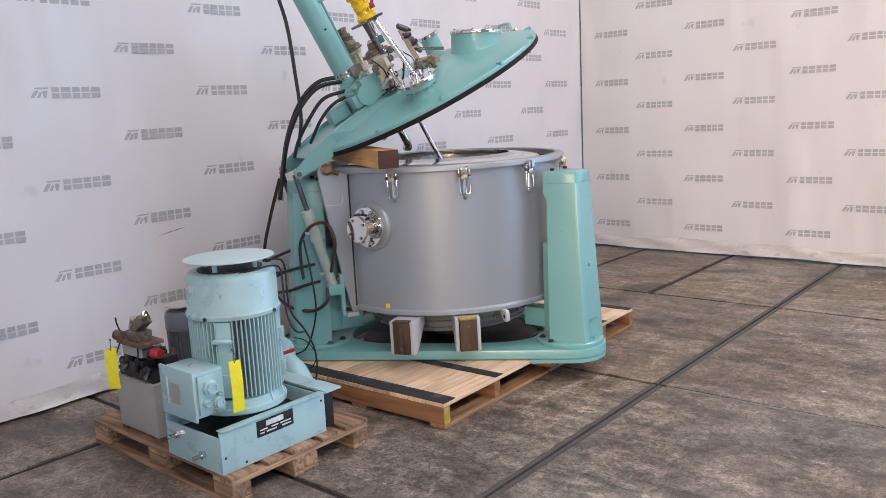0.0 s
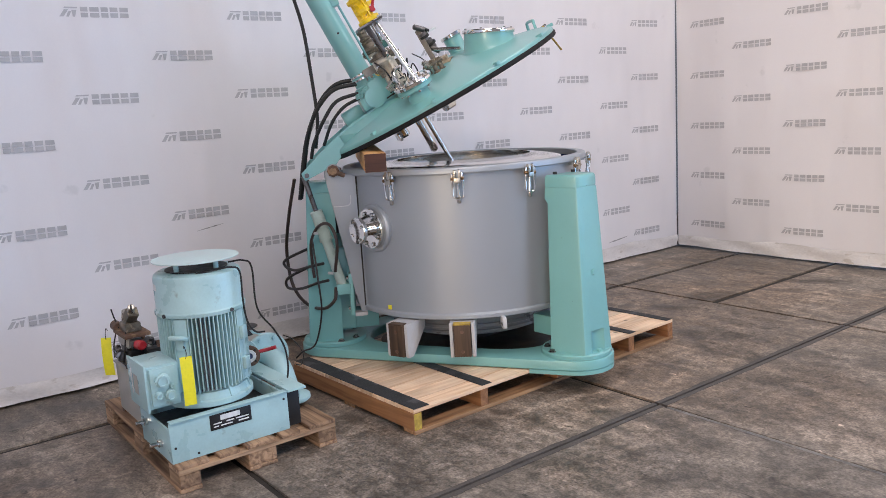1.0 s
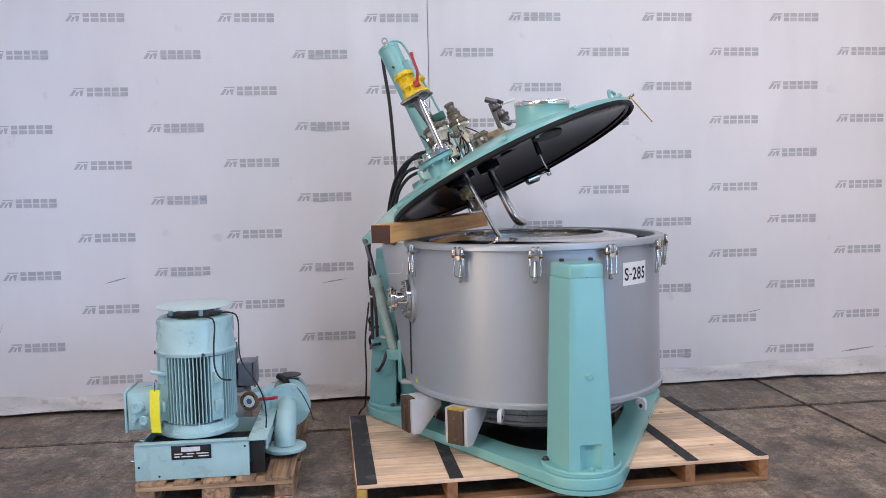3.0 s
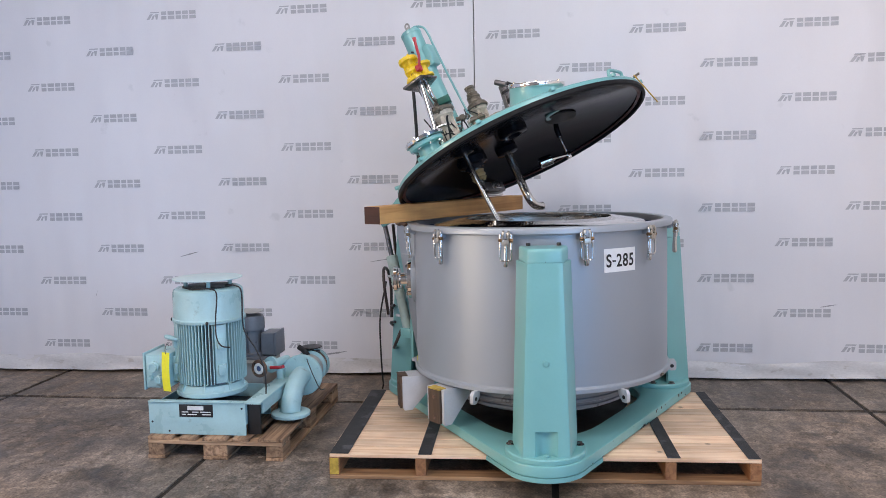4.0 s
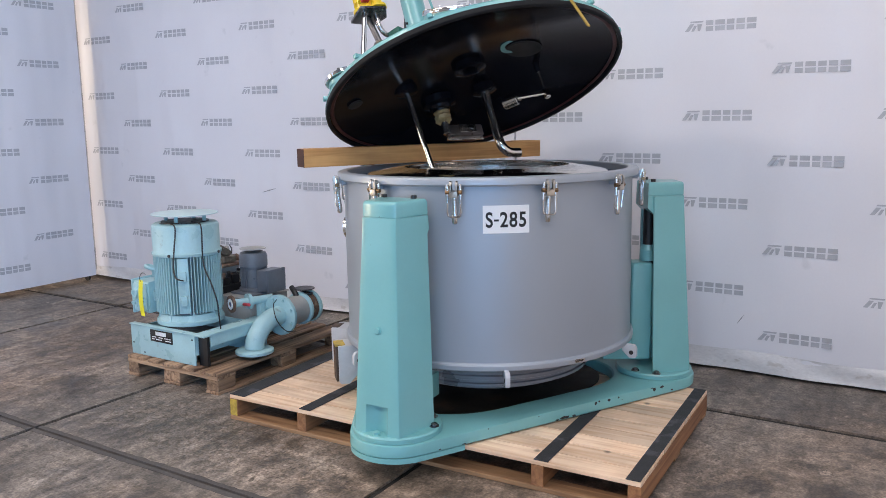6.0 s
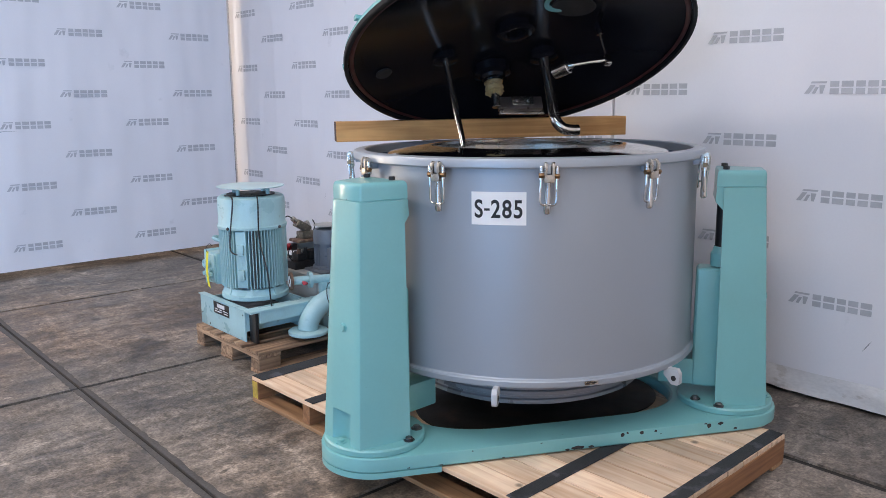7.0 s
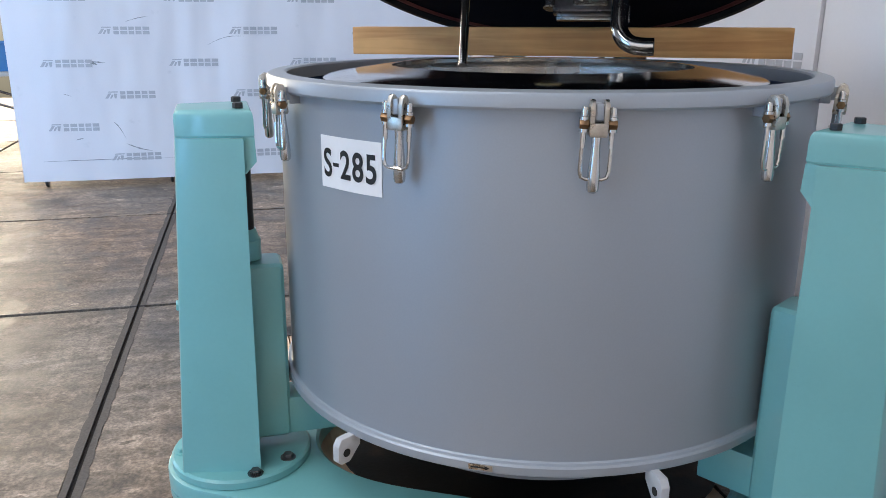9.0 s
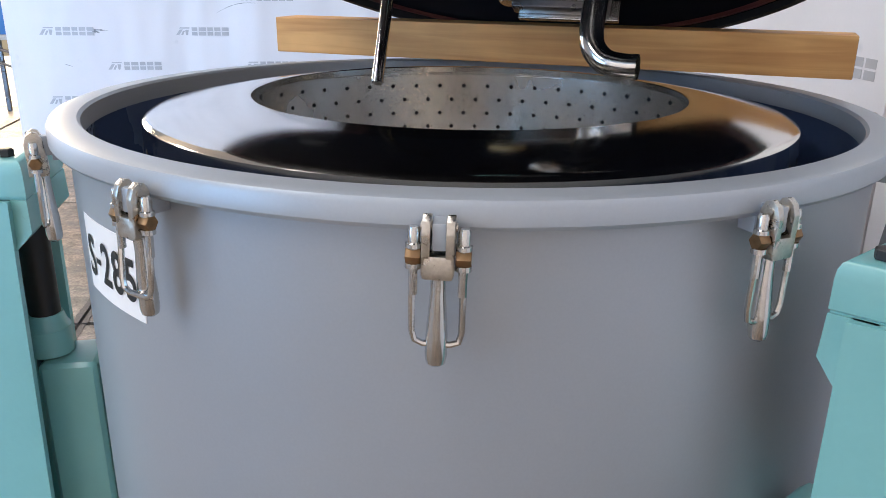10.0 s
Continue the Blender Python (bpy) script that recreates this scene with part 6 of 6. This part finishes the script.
part("rain_cap", lathe(bmesh.new(), [(0, 0.980), (0.20, 0.978), (0.207, 0.978), (0.209, 0.981), (0.207, 0.984), (0.16, 0.988), (0, 0.990)], mm, 64), CAPBLUE, drive, "round flat rain cap")
for a in (20, 110, 200, 290):
    part("hood_screw", hexbolt(bmesh.new(), mm @ RZ(a) @ T(0.217, 0, 0.746) @ RY(90), 0.010, 0.008), DARKSTEEL, drive)
part("small_plate", B(0.2105, 0.2115, -0.02, 0.02, 0.855, 0.885, mm @ RZ(268)), PLATEWHITE, drive)
# terminal box
tb = part("terminal_box", B(-2.925, -2.690, 1.955, 2.095, 0.375, 0.572, bevel=0.006), BLUE, drive)
part("box_lid", B(-2.935, -2.680, 1.943, 1.954, 0.365, 0.582, bevel=0.003), BLUE, tb)
part("front_plate", B(-2.6895, -2.676, 1.965, 2.085, 0.39, 0.56, bevel=0.003), BLUE, tb)
for y, z, r, l in ((2.015, 0.505, 0.034, 0.035), (1.992, 0.440, 0.018, 0.03), (2.045, 0.432, 0.026, 0.035), (2.055, 0.47, 0.012, 0.02)):
    g = part("cable_gland", lathe(bmesh.new(), [(0, 0), (r, 0), (r, l * 0.5), (r * 0.8, l * 0.6), (r * 0.8, l), (r * 0.5, l), (r * 0.5, l * 0.8), (0, l * 0.8)], T(-2.676, y, z) @ RY(90), 8), BLUE, tb)
part("box_label", B(-2.85, -2.79, 1.9415, 1.9428, 0.425, 0.515), TANKGREY, tb, "worn grey label")
part("label_bars", B(-2.885, -2.872, 1.9415, 1.9428, 0.415, 0.535), PLATEWHITE, tb)
part("box_neck", B(-2.89, -2.74, 2.096, 2.12, 0.40, 0.55, bevel=0.005), BLUE, drive)


def tag(at, h, parent, rz, tilt=0):
    m = T(*at) @ RZ(rz) @ RX(tilt)
    bm = bmesh.new()
    rows = [[bm.verts.new(m @ Vector((0.010 * math.sin(3.0 * t) + dx, w, -h * t))) for w, dx in ((-0.026, 0), (0.026, 0), (0.026, 0.0012), (-0.026, 0.0012))] for t in (i / 8 for i in range(9))]
    for a, b in zip(rows, rows[1:]):
        for i in range(4):
            bm.faces.new((a[i], a[(i + 1) % 4], b[(i + 1) % 4], b[i]))
    bm.faces.new(rows[0])
    bm.faces.new(rows[-1][::-1])
    tg = part("hang_tag", bm, TAGYELLOW, parent, "yellow plastic tag")
    part("tie", sweep(bmesh.new(), [m @ Vector(p) for p in ((0.002, 0, -0.01), (0.01, 0.004, 0.02), (-0.012, 0.0, 0.045), (-0.03, 0.0, 0.03))], 0.0018, seg=5, n=5), RUBBER, tg)
    return tg


tag((-2.625, 2.115, 0.600), 0.225, drive, -12)
# cables on the hood
for r, pts in ((0.0045, [(-2.70, 2.23, 0.945), (-2.67, 2.30, 0.955), (-2.66, 2.38, 0.958), (-2.655, 2.42, 0.93), (-2.640, 2.415, 0.80), (-2.625, 2.42, 0.70), (-2.615, 2.45, 0.645), (-2.625, 2.50, 0.632)]),
               (0.0045, [(-2.78, 2.42, 0.962), (-2.77, 2.49, 0.960), (-2.76, 2.525, 0.92), (-2.755, 2.53, 0.72), (-2.745, 2.60, 0.60), (-2.74, 2.645, 0.50), (-2.74, 2.655, 0.40), (-2.75, 2.65, 0.335)])):
    part("cable", sweep(bmesh.new(), pts, r, seg=6, n=8), RUBBER, drive)

settle(drive, 0.037, -0.043)

# ---- hydraulic unit on the pallet ----
hyd = thing("hydraulic_unit", (-3.45, 2.27, EZ), "grey hydraulic power unit with a small motor and valves", "hydraulic unit")
tank = part("oil_tank", B(-3.500, -3.150, 2.035, 2.480, 0.148, 0.400, bevel=0.008), TANKGREY, hyd, "grey sheet-metal oil tank")
part("tank_cover", B(-3.508, -3.142, 2.027, 2.488, 0.401, 0.412, bevel=0.003), TANKGREY, hyd)
for x in (-3.48, -3.17):
    for y in (2.06, 2.47):
        part("foot", B(x - 0.02, x + 0.02, y - 0.02, y + 0.02, EZ + 0.0005, 0.1475), RUST, tank)
part("pump_base", B(-3.45, -3.21, 2.24, 2.47, 0.4125, 0.428, bevel=0.006), MOTORGREY, hyd)
gm = T(-3.335, 2.340, -0.040)
bm = lathe(bmesh.new(), [(0, 0.469), (0.10, 0.469), (0.10, 0.485), (0.078, 0.49), (0.078, 0.635), (0, 0.64)], gm, 36)
sm = part("small_motor", bm, MOTORGREY, hyd, "dark grey finned electric motor")
FIN2 = finish(B(0.077, 0.090, -0.002, 0.002, 0.49, 0.632), "fin", MOTORGREY, 0)
for k in range(30):
    if not 20 < 12 * k < 110:
        piece("fin", FIN2, sm, gm @ RZ(12 * k))
part("hood", lathe(bmesh.new(), [(0.07, 0.633), (0.094, 0.633), (0.094, 0.70), (0.085, 0.722), (0.06, 0.73), (0, 0.732)], gm, 36), MOTORGREY, sm)
part("rain_cap", lathe(bmesh.new(), [(0, 0.738), (0.03, 0.738), (0.03, 0.748), (0.088, 0.748), (0.088, 0.752), (0, 0.757)], gm, 36), TANKGREY, sm)
part("terminal_box", B(-3.42, -3.26, 2.435, 2.525, 0.435, 0.58, bevel=0.012, seg=3), MOTORGREY, sm)
part("box_cover", B(-3.425, -3.255, 2.526, 2.540, 0.430, 0.585, bevel=0.005), MOTORGREY, sm)
mf = part("manifold", B(-3.46, -3.16, 2.04, 2.215, 0.4125, 0.462, bevel=0.006), RUBBER, hyd, "black oily valve manifold")
random.seed(21)
for x, y, w, d, h in ((-3.40, 2.06, 0.09, 0.08, 0.055), (-3.29, 2.05, 0.08, 0.09, 0.045), (-3.35, 2.14, 0.14, 0.06, 0.06), (-3.22, 2.12, 0.06, 0.08, 0.05)):
    part("black_block", B(x - w / 2, x + w / 2, y, y + d, 0.4625, 0.4625 + h, bevel=0.006), RUBBER, mf)
for k in range(9):
    x, y = random.uniform(-3.44, -3.18), random.uniform(2.03, 2.06)
    part("cap_nut", rod(bmesh.new(), (x, 2.045, random.uniform(0.435, 0.50)), (x, 2.045 - random.uniform(0.015, 0.04), random.uniform(0.435, 0.50)), random.uniform(0.012, 0.02), seg=8, bevel=0.003), RUBBER if k % 3 else DARKSTEEL, mf)
part("valve_block", B(-3.42, -3.25, 2.045, 2.115, 0.520, 0.572, bevel=0.005), TANKGREY, mf)
part("valve_block", B(-3.245, -3.205, 2.05, 2.11, 0.520, 0.565, bevel=0.005), DARKSTEEL, mf)
part("solenoid", rod(bmesh.new(), (-3.205, 2.08, 0.545), (-3.150, 2.09, 0.548), 0.024, seg=16, bevel=0.006), RED, mf, "red solenoid cap")
part("base_block", B(-3.44, -3.23, 2.03, 2.16, 0.573, 0.592, bevel=0.004), RUST, mf)
part("coil", rod(bmesh.new(), (-3.47, 2.05, 0.605), (-3.40, 2.05, 0.605), 0.026, seg=14, bevel=0.004), RUST, mf)
part("valve_body", B(-3.385, -3.275, 2.05, 2.13, 0.593, 0.640, bevel=0.008), OLIVE, mf, "grimy brown pilot valve")
part("valve_body", box(bmesh.new(), -0.055, 0.055, -0.028, 0.028, -0.025, 0.025, T(-3.30, 2.09, 0.675) @ RY(-32), bevel=0.006), OLIVE, mf)
part("pilot_arm", rod(bmesh.new(), (-3.31, 2.09, 0.66), (-3.23, 2.08, 0.735), 0.018, seg=10, bevel=0.003), NICKEL, mf)
part("pilot_cap", rod(bmesh.new(), (-3.36, 2.08, 0.64), (-3.335, 2.08, 0.70), 0.022, seg=12, bevel=0.004), NICKEL, mf)
for k in range(8):
    x, y = -3.44 + 0.034 * k, 2.16 + random.uniform(-0.02, 0.03)
    part("fitting", rod(bmesh.new(), (x, y, 0.465), (x + random.uniform(-.02, .02), y, 0.49 + random.uniform(0.03, 0.07)), 0.013, seg=8, bevel=0.002), (NICKEL, RUST, RUBBER)[k % 3], mf)
for pts in (((-3.23, 2.08, 0.735), (-3.20, 2.07, 0.75), (-3.165, 2.065, 0.72)), ((-3.40, 2.05, 0.60), (-3.43, 2.04, 0.66), (-3.42, 2.03, 0.70)), ((-3.43, 2.04, 0.57), (-3.46, 2.03, 0.50), (-3.44, 2.02, 0.44)), ((-3.28, 2.05, 0.60), (-3.25, 2.03, 0.53), (-3.27, 2.02, 0.46)), ((-3.20, 2.10, 0.56), (-3.17, 2.12, 0.50), (-3.19, 2.16, 0.44))):
    part("thin_cable", sweep(bmesh.new(), pts, 0.004, seg=5, n=6), RUBBER, mf)
tag((-3.415, 1.985, 0.560), 0.20, hyd, -38)

settle(hyd, 0.02, -0.045)

# ---- pipe elbow with butterfly valve ----
pipe_ = thing("pipe_elbow", (-2.9, 2.74, EZ), "pale blue flanged pipe elbow with a butterfly valve", "pipe")
el = smooth_path([(-3.13, 2.737, 0.338), (-3.05, 2.740, 0.333), (-2.980, 2.738, 0.305), (-2.930, 2.735, 0.255), (-2.905, 2.733, 0.210), (-2.900, 2.733, 0.175)], 6)
part("elbow", sweep(bmesh.new(), el, 0.060, seg=24, curved=False), BLUE, pipe_)
part("foot_flange", lathe(bmesh.new(), [(0, 0.0), (0.113, 0.0), (0.116, 0.003), (0.116, 0.018), (0.110, 0.022), (0.078, 0.024), (0, 0.024)], T(-2.900, 2.733, EZ + 0.0245), 40), BLUE, pipe_)
part("packing", B(-2.97, -2.85, 2.69, 2.77, EZ + 0.0012, EZ + 0.0242, bevel=0.002, seg=1), OLDWOOD_X, pipe_, "dark wooden packing piece")
fm = align((-3.12, 2.737, 0.338), (-3.52, 2.722, 0.340))[0]
for k, (z0, z1, r, mat, nm) in enumerate(((0.0, 0.024, 0.130, BLUE, "flange"), (0.024, 0.20, 0.090, TANKGREY, "pipe_stub"), (0.20, 0.222, 0.108, BLUE, "flange"), (0.226, 0.285, 0.098, RUST, "valve_body"), (0.289, 0.312, 0.108, BLUE, "flange"))):
    f = part(nm, lathe(bmesh.new(), [(0, z0), (r - 0.003, z0), (r, z0 + 0.003), (r, z1 - 0.003), (r - 0.003, z1), (0, z1)], fm, 44), mat, pipe_)
    if k == 0:
        for j in range(8):
            a = radians(45 * j + 22)
            part("bolt", rod(bmesh.new(), fm @ Vector((0.108 * math.cos(a), 0.108 * math.sin(a), -0.012)), fm @ Vector((0.108 * math.cos(a), 0.108 * math.sin(a), 0.034)), 0.010, seg=6), BLUE, f)
up_ = Vector((-3.375, 2.73, 0.400))
stem = part("valve_stem", rod(bmesh.new(), up_, up_ + Vector((0.0, 0.0, 0.06)), 0.014, seg=12), RUBBER, pipe_)
part("hand_wheel", lathe(bmesh.new(), [(0, 0.060), (0.066, 0.060), (0.070, 0.063), (0.066, 0.067), (0, 0.067)], T(*up_), 28), RUBBER, stem, "black hand wheel")
part("wheel_disc", lathe(bmesh.new(), [(0, 0.024), (0.055, 0.024), (0.055, 0.034), (0, 0.034)], T(*up_), 28), RUBBER, stem)
part("rear_lever", sweep(bmesh.new(), [(-3.30, 2.74, 0.40), (-3.31, 2.70, 0.45), (-3.33, 2.66, 0.47)], 0.018, seg=8, n=4), RUBBER, pipe_)
part("earth_wire", sweep(bmesh.new(), [(-3.04, 2.80, 0.462), (-2.98, 2.83, 0.44), (-2.96, 2.87, 0.36), (-3.02, 2.885, 0.28), (-3.10, 2.89, 0.26)], 0.003, seg=5, n=6), RUBBER, pipe_)
settle(pipe_, 0.0, -0.045)
# small side branch with a rusty open flange
sb = thing("branch_pipe", (-2.9, 2.6, EZ), "short pale blue branch pipe with a rusty flange and red tap", "pipe")
part("branch", rod(bmesh.new(), (-2.90, 2.552, 0.432), (-3.16, 2.64, 0.43), 0.026, seg=16), BLUE, sb)
bf = align((-2.905, 2.554, 0.432), (-2.80, 2.52, 0.433))[0]
part("open_flange", lathe(bmesh.new(), [(0.018, 0), (0.054, 0), (0.054, 0.014), (0.018, 0.014)], bf, 28, close=True), RUST, sb, "rusty open flange")
part("inner_ring", lathe(bmesh.new(), [(0.0165, 0.0142), (0.034, 0.0142), (0.033, 0.017), (0.018, 0.017)], bf, 24, close=True), PLATEWHITE, sb, "pale gasket ring")
part("bore", lathe(bmesh.new(), [(0, 0.004), (0.018, 0.004), (0.018, 0.008), (0, 0.008)], bf, 20), material("blue_plug", (0.10, 0.16, 0.34), 0.5), sb, "blue plug")
for j in range(4):
    a = radians(90 * j + 45)
    part("bolt_hole", lathe(bmesh.new(), [(0, 0), (0.006, 0), (0.006, 0.001), (0, 0.001)], bf @ T(0.04 * math.cos(a), 0.04 * math.sin(a), 0.0145), 10), INK, sb)
part("flange", rod(bmesh.new(), (-3.0, 2.585, 0.431), (-3.02, 2.592, 0.431), 0.05, seg=24), BLUE, sb)
part("red_tap", sweep(bmesh.new(), [(-2.955, 2.60, 0.425), (-2.94, 2.66, 0.43), (-2.90, 2.70, 0.445)], 0.010, seg=8, n=5), RED, sb, "red tap lever")
part("stand", B(-3.10, -3.06, 2.60, 2.64, EZ + 0.001, 0.41, bevel=0.002), BLUE, sb)

settle(sb, -0.01, -0.052)

# ---- rolling frame of the left screen, and the hall beyond it ----
for x in (-0.60, -1.62, -4.25):
    cs = thing("caster", (x, WALL_L - 0.05, 0), "black rubber caster under the screen frame", "caster")
    part("wheel", rod(bmesh.new(), (x - 0.012, WALL_L - 0.05, 0.0405), (x + 0.012, WALL_L - 0.05, 0.0405), 0.04, seg=24, bevel=0.006), RUBBER, cs)
    part("fork", B(x - 0.02, x + 0.02, WALL_L - 0.07, WALL_L - 0.035, 0.05, 0.098, bevel=0.004), STEEL, cs)
sf = thing("screen_frame", (-2.5, WALL_L - 0.06, 0), "galvanised tube frame behind the tarpaulin screen", "frame")
part("bottom_tube", rod(bmesh.new(), (-4.35, WALL_L - 0.055, 0.12), (-0.56, WALL_L - 0.055, 0.12), 0.021, seg=12), STEEL, sf)
for x in (-0.575, -4.34):
    part("upright_tube", rod(bmesh.new(), (x, WALL_L - 0.055, 0.10), (x, WALL_L - 0.055, 4.5), 0.021, seg=12), STEEL, sf)
part("curved_tube", sweep(bmesh.new(), [(-0.545, WALL_L - 0.02, 0.10), (-0.535, WALL_L - 0.02, 0.18), (-0.545, WALL_L - 0.02, 0.30)], 0.014, seg=10), STEEL, sf)
STEELBLUE = material("blue_plastic_crate", (0.03, 0.14, 0.36), 0.45, vary=0.1, scale=9, bump=0.05)
bench = thing("work_bench", (0.2, -3.2, 0), "grey work bench with folding legs at the back of the hall", "bench")
part("bench_top", B(-0.75, 1.9, -3.5, -2.8, 0.80, 0.84, bevel=0.004), TANKGREY, bench)
for x in (-0.68, 0.6, 1.82):
    for y in (-3.45, -2.85):
        part("leg", B(x - 0.02, x + 0.02, y - 0.02, y + 0.02, 0.001, 0.80), DARKSTEEL, bench)
part("brace", rod(bmesh.new(), (-0.66, -2.85, 0.35), (0.58, -2.85, 0.78), 0.014, seg=8), DARKSTEEL, bench)
part("brace", rod(bmesh.new(), (-0.66, -2.85, 0.22), (0.58, -2.85, 0.64), 0.014, seg=8), DARKSTEEL, bench)
for x, w, h in ((-0.45, 0.42, 0.26), (0.25, 0.50, 0.30)):
    cr = thing("crate", (x, -3.15, 0.84), "blue plastic storage crate on the bench", "crate", group="crates on the bench")
    bm = bmesh.new()
    for a in ((x - w / 2, x + w / 2, -3.33, -3.315, 0.841, 0.84 + h), (x - w / 2, x + w / 2, -2.965, -2.95, 0.841, 0.84 + h), (x - w / 2, x - w / 2 + 0.015, -3.314, -2.966, 0.841, 0.84 + h), (x + w / 2 - 0.015, x + w / 2, -3.314, -2.966, 0.841, 0.84 + h), (x - w / 2 + 0.016, x + w / 2 - 0.016, -3.314, -2.966, 0.841, 0.86)):
        box(bm, *a, bevel=0.003)
    part("crate_body", bm, STEELBLUE, cr)
    part("crate_rim", sweep(bmesh.new(), [(x - w / 2 - 0.01, -2.94, 0.83 + h), (x + w / 2 + 0.01, -2.94, 0.83 + h)], 0.012, curved=False, seg=6), STEELBLUE, cr)
for i, (x, h, mat, lab) in enumerate(((-0.50, 0.20, RED, "red spray can on the bench"), (-0.60, 0.24, RUBBER, "black bottle on the bench"), (-0.40, 0.16, RED, "red spray can on the bench"))):
    c = lathe(bmesh.new(), [(0, 0), (0.033, 0), (0.034, 0.004), (0.034, h * 0.75), (0.026, h * 0.85), (0.014, h * 0.88), (0.014, h), (0, h)], T(x - 0.15, -2.87, 0.8405), 20)
    single("spray_can", c, mat, lab, "can")
mach = thing("machine_cabinet", (0.3, -6.4, 0), "grey-green machine cabinet at the back of the hall", "cabinet")
part("cabinet_body", B(-0.9, 0.5, -6.9, -6.1, 0.001, 1.9, bevel=0.01), MOTORGREY, mach)
part("cabinet_door", B(-0.85, -0.2, -6.099, -6.085, 0.1, 1.85, bevel=0.004), MOTORGREY, mach)
part("cabinet_door", B(-0.18, 0.45, -6.099, -6.085, 0.1, 1.85, bevel=0.004), MOTORGREY, mach)
